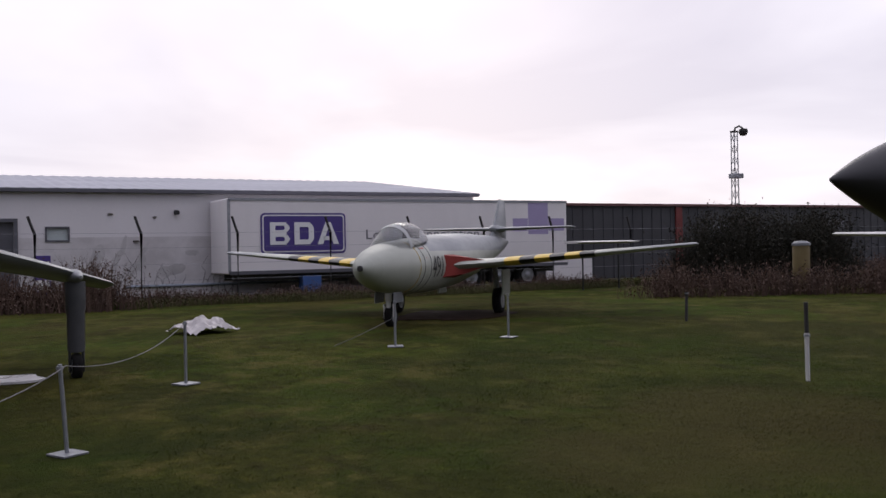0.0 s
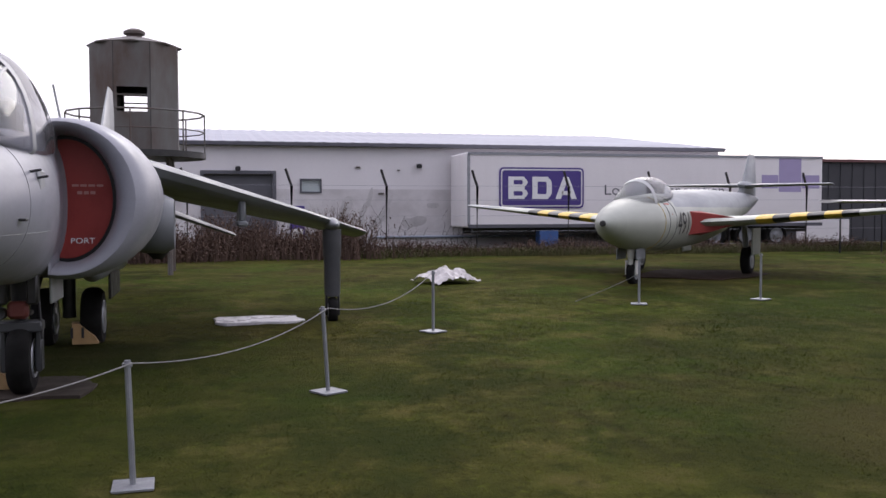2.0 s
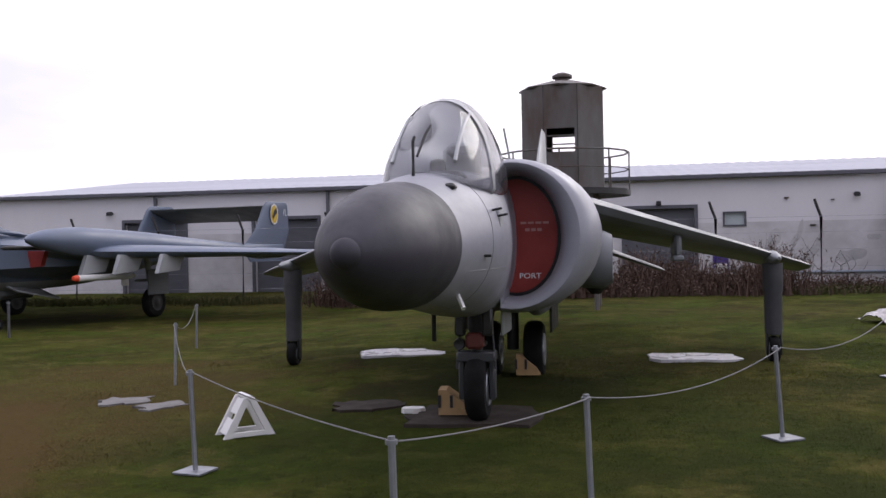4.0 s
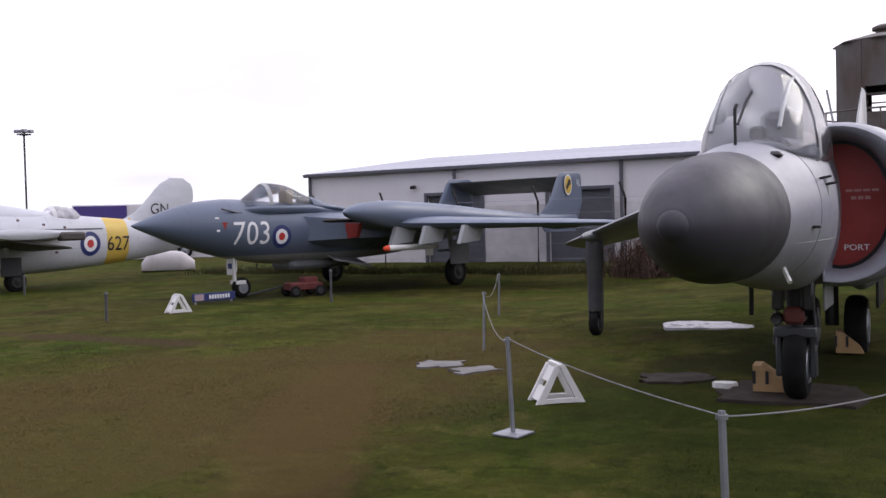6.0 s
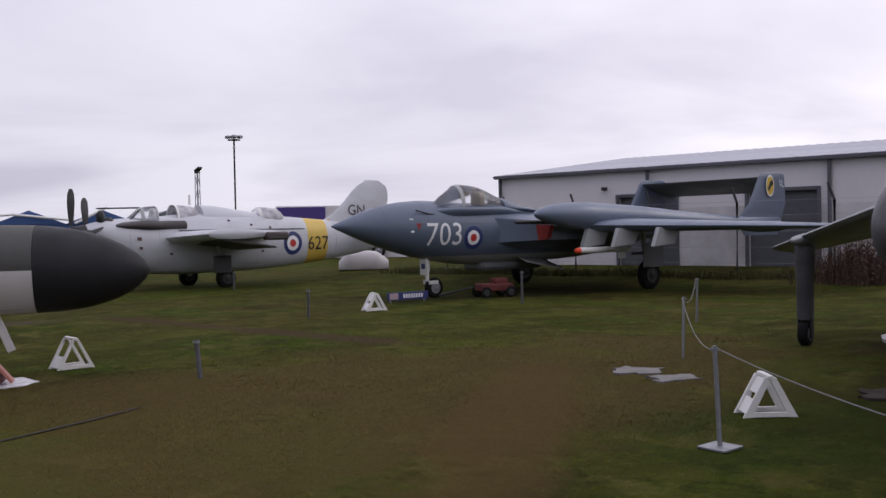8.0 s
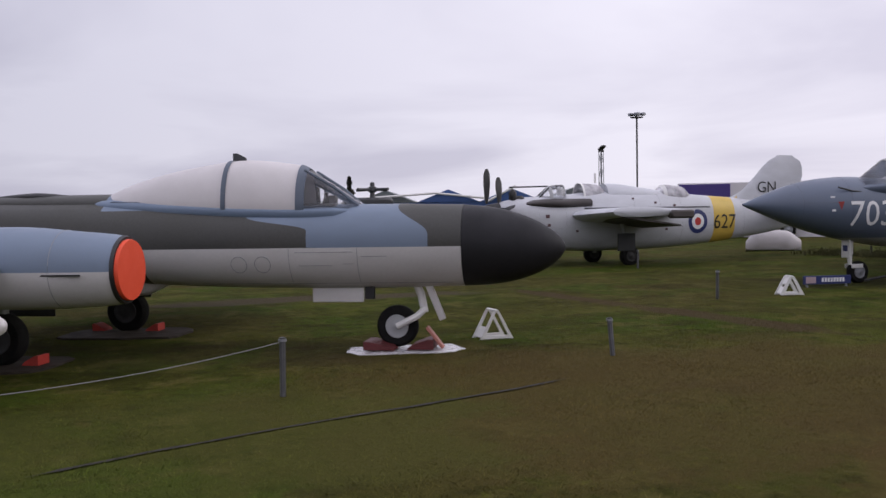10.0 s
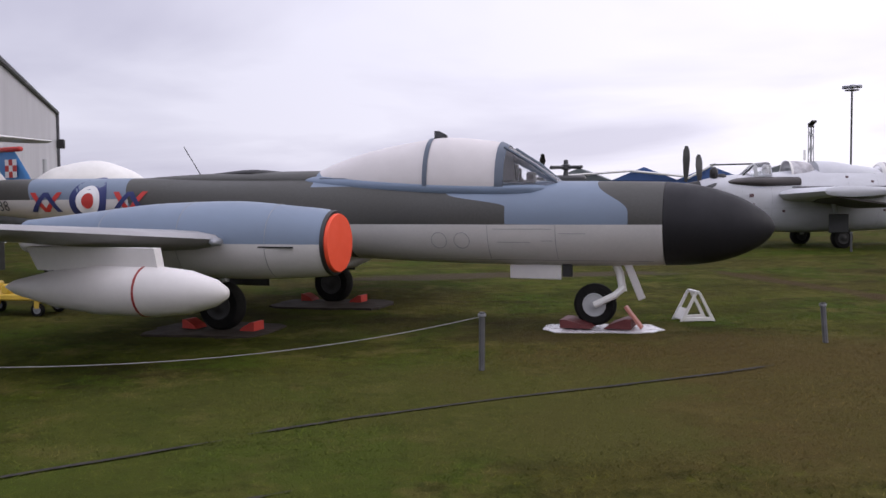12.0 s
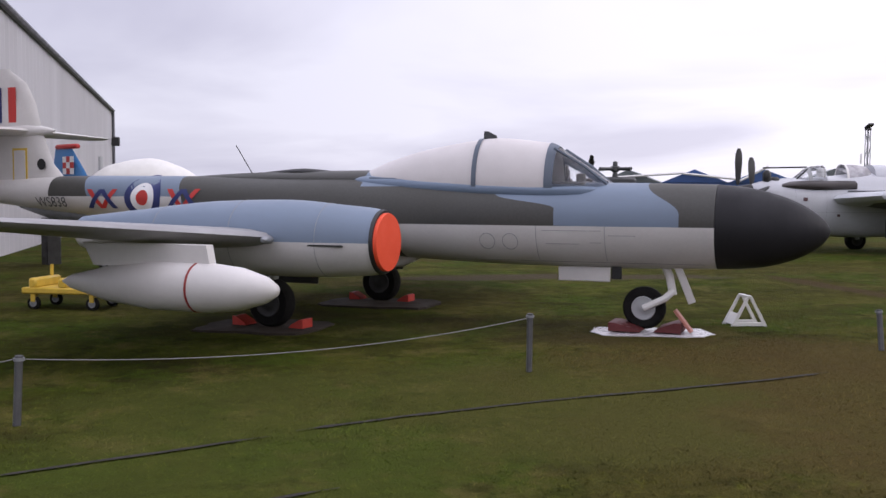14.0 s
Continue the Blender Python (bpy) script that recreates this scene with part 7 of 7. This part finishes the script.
for i in range(3):
    for j in range(3):
        part("check", boxes(((-0.95 - 0.17 * i, -0.10, 2.42 + 0.15 * j), (0.169, 0.012, 0.149))), RED_ROUND if (i + j) % 2 else WHITE_ROUND, bt, smooth=False)
for s in (-0.5, 0.5):
    wheel(bt, (1.2, s, 0.3), 0.3, 0.18)
    strut(bt, "main_leg", (1.2, s, 0.3), (1.2, s * 0.8, 1.2), 0.06, STEEL_DARK)
part("belly_support", boxes(((-2.2, 0, 0.6), (0.3, 0.4, 1.25)), bevel=0.02), STEEL_DARK, bt)

wd = thing("white_dome_cover", pose(-37.5, -4.0, 0, 0, 0, 90), "rounded white covered nose of a far aircraft", "aircraft")
part("nose_cover", Body([(-2.2, 1.9, 0.5, 0.4, 0.5, 2), (-1.2, 2.0, 0.9, 0.95, 0.9, 2), (0.2, 2.0, 1.0, 1.2, 1.0, 2), (1.4, 1.95, 0.8, 0.9, 0.8, 2), (2.3, 1.9, 0.2, 0.3, 0.3, 2)]).skin(), WHITE, wd)
part("pedestal", boxes(((0, 0, 0.5), (2.0, 0.9, 1.1)), bevel=0.05), STEEL_DARK, wd)
strut(wd, "vent_pipe", (-1.6, 0.2, 2.2), (-1.6, 0.2, 3.25), 0.08, GREY_LIGHT)


# dark nose of the next aircraft
def dark_nose_plane():
    a = thing("dark_nosed_jet", pose(6.72, 5.2, 0, 0, 0, 165), "jet with a glossy black pointed nose", "aircraft")
    gloss = surface("gloss_black_radome", (0.012, 0.011, 0.014), 0.35, wear=0.2, scale=2, bump=0.02)
    b = Body([(0.0, 2.36, 0.015, 0.015, 0.015, 2), (-0.05, 2.36, 0.05, 0.05, 0.05, 2), (-0.3, 2.36, 0.2, 0.2, 0.2, 2), (-0.8, 2.35, 0.42, 0.42, 0.45, 2), (-1.5, 2.34, 0.62, 0.62, 0.68, 2), (-2.5, 2.3, 0.78, 0.8, 0.85, 2), (-4.5, 2.25, 0.9, 0.95, 0.95, 2.1), (-8.0, 2.25, 0.9, 0.9, 0.9, 2.1), (-11.0, 2.4, 0.5, 0.5, 0.5, 2)])
    part("radome", b.skin(-2.0, 0.0, 0.08, 36), gloss, a)
    part("fuselage", b.skin(-11.0, -2.005, 0.25, 36), GREY_DARK, a)
    wheel(a, (-4.2, 0, 0.32), 0.34, 0.2)
    strut(a, "nose_leg", (-4.2, 0, 0.35), (-4.1, 0, 1.5), 0.08, STEEL_DARK)
    for s in (-1, 1):
        wheel(a, (-8.5, s * 1.6, 0.38), 0.4, 0.24)
        strut(a, "main_leg", (-8.5, s * 1.6, 0.4), (-8.4, s * 1.2, 2.0), 0.08, STEEL_DARK)
    both("wing", lambda: wing([(-6.0, 0.6, 2.2, 3.6, 0.07), (-8.6, 4.6, 2.1, 1.6, 0.06)]), GREY_DARK, a)


dark_nose_plane()

# far wing tip and bin by the works
ft = thing("far_silver_jet", pose(23.5, 13.5, 0.29, 0, 0, 200), "silver jet parked beside the works fence", "aircraft")
part("fuselage", Body([(3.5, 1.6, 0.1, 0.1, 0.1, 2), (2.6, 1.6, 0.5, 0.5, 0.5, 2), (-3.0, 1.6, 0.6, 0.6, 0.6, 2), (-5.5, 1.8, 0.2, 0.2, 0.2, 2)]).skin(), ALUMIN, ft)
both("wing", lambda: wing([(1.0, 0.4, 1.65, 2.2, 0.1), (0.3, 4.4, 1.78, 1.0, 0.08)]), ALUMIN, ft)
for s in (-1.0, 1.0):
    wheel(ft, (-0.2, s, 0.28), 0.3, 0.2)
    strut(ft, "main_leg", (-0.2, s, 0.3), (-0.2, s, 1.5), 0.06, GREY_LIGHT)
yb = thing("yellow_bin", on_ground(23.6, 20.3), "faded yellow cylindrical storage bin", "bin")
part("drum", lathe([(0.0, 0.24), (0.05, 0.26), (1.4, 0.26), (1.45, 0.24)], 20, "z"), surface("faded_yellow", (0.13, 0.095, 0.03), 0.7, wear=0.3), yb)
part("lid", lathe([(1.45, 0.28), (1.52, 0.28), (1.58, 0.18), (1.6, 0.02)], 20, "z"), GREY_MID, yb)
wj = thing("white_wing_panel", pose(21.0, 27.0, 0.29, 0, 0, 0), "pale detached wing panel on a stand by the fence", "wing")
part("panel", ring_mesh(bmesh.new(), [aerofoil(0.5, y, 1.72, 1.2, 0.08) for y in (-1.25, 1.25)]), ALUMIN, wj, at=pose(0, 0, 0, 0, 0, 90))
for s in (-0.8, 0.8):
    part("stand_leg", boxes(((s, 0, 0.84), (0.05, 0.05, 1.72)), bevel=0.01), STEEL_DARK, wj)


# ---------- vegetation ----------
def leaf_material(name, c0, c1):
    m, nt, bsdf = nodes_of(name)
    g = nt.nodes.new("ShaderNodeNewGeometry")
    nt.links.new(mix_col(nt, g.outputs["Random Per Island"], c0, c1), bsdf.inputs["Base Color"])
    bsdf.inputs["Roughness"].default_value = 0.8
    bsdf.inputs["Specular IOR Level"].default_value = 0.2
    return m


def scatter_mesh(name, verts, faces, mat, label, category, kind="stuff"):
    me = bpy.data.meshes.new(name)
    me.from_pydata(verts, [], faces)
    me.materials.append(mat)
    return tagged(new(name, me), label, category, kind=kind)


def thicket(name, spots, n, leaf, mat, label, height, seed):
    """Tangled stems with small leaves or dead blades, as many thin triangles and quads."""
    rng = np.random.default_rng(seed)
    verts, faces = [], []
    for cx, cy, rx, ry, hh in spots:
        for _ in range(n):
            x, y = cx + rng.normal() * rx * 0.5, cy + rng.normal() * ry * 0.5
            z0 = gz(x, y)
            fall = math.exp(-((x - cx) / rx) ** 2 - ((y - cy) / ry) ** 2)
            h = height * hh * (0.35 + 0.65 * fall) * rng.uniform(0.5, 1.15)
            bend = rng.normal(size=2) * 0.28 * h
            p0, p1, p2 = np.array((x, y, z0)), np.array((x + bend[0] * 0.4, y + bend[1] * 0.4, z0 + h * 0.6)), np.array((x + bend[0], y + bend[1], z0 + h))
            w = 0.012
            k = len(verts)
            verts += [p0 + (w, 0, 0), p0 - (w, 0, 0), p1 - (w * 0.7, 0, 0), p1 + (w * 0.7, 0, 0), p2]
            faces += [(k, k + 1, k + 2, k + 3), (k + 3, k + 2, k + 4)]
            for _ in range(4):
                s = rng.uniform(0.2, 1.0)
                c = p0 + (p2 - p0) * s + rng.normal(size=3) * (0.10, 0.10, 0.06)
                u, v = rng.normal(size=3), rng.normal(size=3)
                u, v = u / np.linalg.norm(u) * leaf, v / np.linalg.norm(v) * leaf * 0.5
                k = len(verts)
                verts += [c - u, c + v, c + u, c - v]
                faces.append((k, k + 1, k + 2, k + 3))
    scatter_mesh(name, [tuple(map(float, v)) for v in verts], faces, mat, label, "bramble")


DRY = leaf_material("dry_bramble", (0.048, 0.030, 0.024), (0.135, 0.088, 0.066))
DARKLEAF = leaf_material("dark_evergreen", (0.010, 0.011, 0.008), (0.034, 0.030, 0.020))
WEED = leaf_material("rank_grass", (0.035, 0.042, 0.012), (0.095, 0.085, 0.035))
brambles = [(x, 28.0 + 0.5 * math.sin(x), 1.3, 0.8, 0.9 + 0.3 * math.sin(x * 2.1)) for x in np.arange(-8.5, 4.6, 1.1)]
thicket("bramble_thicket", brambles, 420, 0.05, DRY, "brown leafless bramble thicket along the fence", 1.35, 1)
low = [(x, 28.9 + 0.3 * math.sin(x * 1.7), 1.6, 0.5, 0.8 + 0.3 * math.sin(x * 1.3)) for x in np.arange(4.5, 24, 1.3)]
thicket("fence_weeds", low, 260, 0.04, DRY, "low dry weeds along the fence foot", 0.55, 2)
strip = [(x, 28.3 + 0.3 * math.sin(x * 1.1), 1.6, 0.5, 0.8) for x in np.arange(-26, 30, 1.4)]
thicket("rank_grass", strip, 220, 0.03, WEED, "rank uncut grass along the fence", 0.4, 3)
right = [(24.0 + 1.4 * k, 26.0 - 0.55 * k + 0.5 * math.sin(k * 2.0), 1.5, 1.0, 0.8 + 0.25 * math.sin(k * 1.9)) for k in range(9)]
thicket("bramble_thicket", right, 420, 0.05, DRY, "brown bramble bank beside the charcoal works", 1.5, 4)


bush = [(24.6 + 1.1 * k, 25.6 - 0.45 * k, 1.2, 0.9, 1.0 + 0.2 * math.sin(k * 2.3)) for k in range(5)] + [(33 + 1.5 * k, 21.5 - 0.5 * k, 1.3, 0.9, 0.9) for k in range(3)]
thicket("evergreen_thicket", bush, 900, 0.06, DARKLEAF, "dense dark thicket beside the charcoal works", 2.5, 7)
bank = [(19.5 + 1.3 * k, 21.5 - 0.75 * k, 1.3, 0.7, 0.9) for k in range(9)]
thicket("bramble_bank", bank, 260, 0.05, DRY, "low brown bramble bank at the field edge", 1.15, 8)


def bare_shrub(x, y, h, spread, seed, label):
    """A shrub: forked limbs, twigs and a thin crown of dark leaves with gaps."""
    rng = random.Random(seed)
    t = thing("shrub", on_ground(x, y), label, "shrub")
    bm = bmesh.new()
    tips = []

    def grow(p, d, r, length, depth):
        q = p + d * length
        tube(bm, [p, (p + q) / 2 + Vector((rng.uniform(-1, 1), rng.uniform(-1, 1), 0)) * length * 0.07, q], r, r * 0.62, 5)
        if depth == 0:
            tips.append(q)
            return
        for _ in range(rng.randint(2, 4)):
            nd = (d + Vector((rng.uniform(-1, 1), rng.uniform(-1, 1), rng.uniform(-0.25, 0.6))) * spread).normalized()
            grow(q, nd, r * 0.62, length * rng.uniform(0.6, 0.85), depth - 1)
        tips.append(q)

    for _ in range(6):
        d = Vector((rng.uniform(-0.9, 0.9), rng.uniform(-0.5, 0.5), 1)).normalized()
        grow(Vector((rng.uniform(-0.9, 0.9), rng.uniform(-0.4, 0.4), -0.1)), d, 0.05, h * 0.34, 3)
    part("limbs", bm, BARK, t)
    nrng = np.random.default_rng(seed)
    verts, faces = [], []
    for p in tips:
        if p.z > h * 0.86:
            continue
        for _ in range(26):
            c = np.array(p) + nrng.normal(size=3) * 0.24
            u, v = nrng.normal(size=3), nrng.normal(size=3)
            u, v = u / np.linalg.norm(u) * 0.06, v / np.linalg.norm(v) * 0.035
            k = len(verts)
            verts += [tuple(map(float, w)) for w in (c - u, c + v, c + u, c - v)]
            faces.append((k, k + 1, k + 2, k + 3))
    me = bpy.data.meshes.new("crown")
    me.from_pydata(verts, [], faces)
    me.materials.append(DARKLEAF)
    ob = new("crown", me)
    ob.parent = t
    ob["kind"] = "stuff"


bare_shrub(27.0, 26.6, 3.2, 0.75, 11, "dark tangled shrub with bare upper twigs by the works")
bare_shrub(29.6, 25.2, 2.9, 0.8, 12, "dark tangled shrub with bare upper twigs by the works")
bare_shrub(33.0, 22.0, 3.0, 0.8, 13, "dark tangled shrub with bare upper twigs by the works")
bare_shrub(36.5, 20.5, 3.3, 0.8, 14, "dark tangled shrub with bare upper twigs by the works")


def conifer(x, y, h, label):
    t = thing("conifer_tree", on_ground(x, y), label, "tree")
    bm = bmesh.new()
    tube(bm, [(0, 0, -0.2), (0, 0, h * 0.98)], 0.16, 0.02, 8)
    part("trunk", bm, BARK, t)
    rng = np.random.default_rng(4)
    verts, faces = [], []
    for k in range(2600):
        z = h * (0.15 + 0.85 * rng.random())
        r = (h - z) * 0.36 * (0.5 + 0.5 * math.sin(z * 9)) * math.sqrt(rng.random()) + 0.03
        a = rng.uniform(0, 2 * math.pi)
        c = np.array((r * math.cos(a), r * math.sin(a), z - r * 0.25))
        u, v = rng.normal(size=3), rng.normal(size=3)
        u, v = u / np.linalg.norm(u) * 0.16, v / np.linalg.norm(v) * 0.06
        i = len(verts)
        verts += [tuple(map(float, w)) for w in (c - u, c + v, c + u, c - v)]
        faces.append((i, i + 1, i + 2, i + 3))
    me = bpy.data.meshes.new("crown")
    me.from_pydata(verts, [], faces)
    me.materials.append(DARKLEAF)
    ob = new("crown", me)
    ob.parent = t
    ob["kind"] = "stuff"


conifer(-66.2, 24.4, 4.7, "small dark pointed conifer far off")
conifer(-66.8, 22.8, 3.7, "small dark pointed conifer far off")


# ---------- soil marks and turf ----------
def soil_strip(points, width, mat, label, seed, name="soil_track"):
    rng = random.Random(seed)
    bm = bmesh.new()
    pts = []
    for (xa, ya), (xb, yb) in zip(points, points[1:]):
        n = max(2, int(math.hypot(xb - xa, yb - ya) / 0.12))
        pts += [(xa + (xb - xa) * i / n, ya + (yb - ya) * i / n) for i in range(n)]
    pts.append(points[-1])
    prev = None
    for i, (x, y) in enumerate(pts):
        xa, ya = pts[max(i - 1, 0)]
        xb, yb = pts[min(i + 1, len(pts) - 1)]
        d = Vector((xb - xa, yb - ya, 0)).normalized()
        s = Vector((-d.y, d.x, 0))
        wob = noise.noise((x * 2.0, y * 2.0, seed)) * width * 0.5
        w = width * (0.5 + 0.35 * noise.noise((x * 5, y * 5, seed + 3)))
        if min(i, len(pts) - 1 - i) < 2:
            w *= 0.2
        z = ground_z(x, y) + 0.012
        c = Vector((x, y, z)) + s * wob
        row = [bm.verts.new(c + s * w), bm.verts.new(c - s * w)]
        if prev:
            bm.faces.new((prev[0], prev[1], row[1], row[0]))
        prev = row
    ob = part(name, bm, mat, smooth=False)
    tagged(ob, label, "soil", kind="stuff")


SOIL = surface("dark_soil", (0.022, 0.018, 0.011), 0.95, wear=0.4, scale=6, bump=0.3)
soil_strip([(-7.15, -1.9), (-7.43, -1.2), (-7.88, 0.0)], 0.05, SOIL, "thin dark groove worn in the turf", 3)
soil_strip([(-8.0, 0.2), (-8.28, 1.05), (-8.62, 2.4), (-9.05, 4.4), (-9.33, 5.7)], 0.05, SOIL, "thin dark groove worn in the turf", 5)
soil_strip([(-6.2, -0.6), (-6.5, 0.4)], 0.05, SOIL, "thin dark groove worn in the turf", 6)


def turf_material():
    m, nt, bsdf = nodes_of("grass_blades")
    g = nt.nodes.new("ShaderNodeNewGeometry")
    co = nt.nodes.new("ShaderNodeTexCoord").outputs["Object"]
    green = mix_col(nt, g.outputs["Random Per Island"], (0.046, 0.062, 0.006), (0.095, 0.100, 0.014))
    c, fine = field_colour(nt, co, 1.32, green)
    nt.links.new(c, bsdf.inputs["Base Color"])
    bsdf.inputs["Roughness"].default_value = 0.9
    bsdf.inputs["Specular IOR Level"].default_value = 0.03
    tr = nt.nodes.new("ShaderNodeBsdfTranslucent")
    nt.links.new(c, tr.inputs[0])
    upright = nt.nodes.new("ShaderNodeVectorMath")
    upright.operation = "MULTIPLY_ADD"
    nt.links.new(g.outputs["Normal"], upright.inputs[0])
    upright.inputs[1].default_value = (0.45, 0.45, 0.45)
    upright.inputs[2].default_value = (0.0, 0.0, 0.7)
    nt.links.new(upright.outputs[0], bsdf.inputs["Normal"])
    nt.links.new(upright.outputs[0], tr.inputs["Normal"])
    mx = nt.nodes.new("ShaderNodeMixShader")
    mx.inputs[0].default_value = 0.15
    nt.links.new(bsdf.outputs[0], mx.inputs[1])
    nt.links.new(tr.outputs[0], mx.inputs[2])
    nt.links.new(mx.outputs[0], nt.nodes["Material Output"].inputs[0])
    return m


def turf():
    """Short grass blades over the part of the field that lies near the walk, thinning out with distance and on worn soil."""
    rng = np.random.default_rng(9)
    n = 230000
    ang = np.radians(rng.uniform(33, 207, n))
    rad = 2.4 + 18.0 * rng.random(n) ** 0.75
    x, y = -0.3 + rad * np.cos(ang), rad * np.sin(ang)
    worn = np.abs((x + 5.7) * 0.873 + (y - 7.25) * 0.487) / 0.5
    path = (worn < 1) & (y > 4.0) & (y < 10.4)
    keep = (rng.random(n) > np.clip((rad - 12) / 8.4, 0, 1)) & ~(path & (rng.random(n) < 0.85))
    x, y, rad = x[keep], y[keep], rad[keep]
    n = len(x)
    z = np.array([ground_z(a, b) for a, b in zip(x.tolist(), y.tolist())]) - 0.003
    tall = np.array([max(0.0, noise.noise((a * 0.7, b * 0.7, 8))) for a, b in zip(x.tolist(), y.tolist())])
    h = rng.uniform(0.008, 0.022, n) * (1 + 1.6 * tall)
    turn = rng.uniform(0, 2 * np.pi, n)
    w = 0.002 + 0.00045 * rad
    lean = rng.normal(0, 1.3, (n, 2)) * h[:, None]
    v = np.empty((n, 3, 3))
    v[:, 0] = np.c_[x + w * np.cos(turn), y + w * np.sin(turn), z]
    v[:, 1] = np.c_[x - w * np.cos(turn), y - w * np.sin(turn), z]
    v[:, 2] = np.c_[x + lean[:, 0], y + lean[:, 1], z + h]
    me = bpy.data.meshes.new("grass")
    me.vertices.add(3 * n)
    me.vertices.foreach_set("co", v.ravel())
    me.loops.add(3 * n)
    me.loops.foreach_set("vertex_index", np.arange(3 * n))
    me.polygons.add(n)
    me.polygons.foreach_set("loop_start", np.arange(0, 3 * n, 3))
    me.update(calc_edges=True)
    me.materials.append(turf_material())
    tagged(new("grass", me), "short damp mown grass with straw-coloured blades", "grass", kind="stuff")


turf()
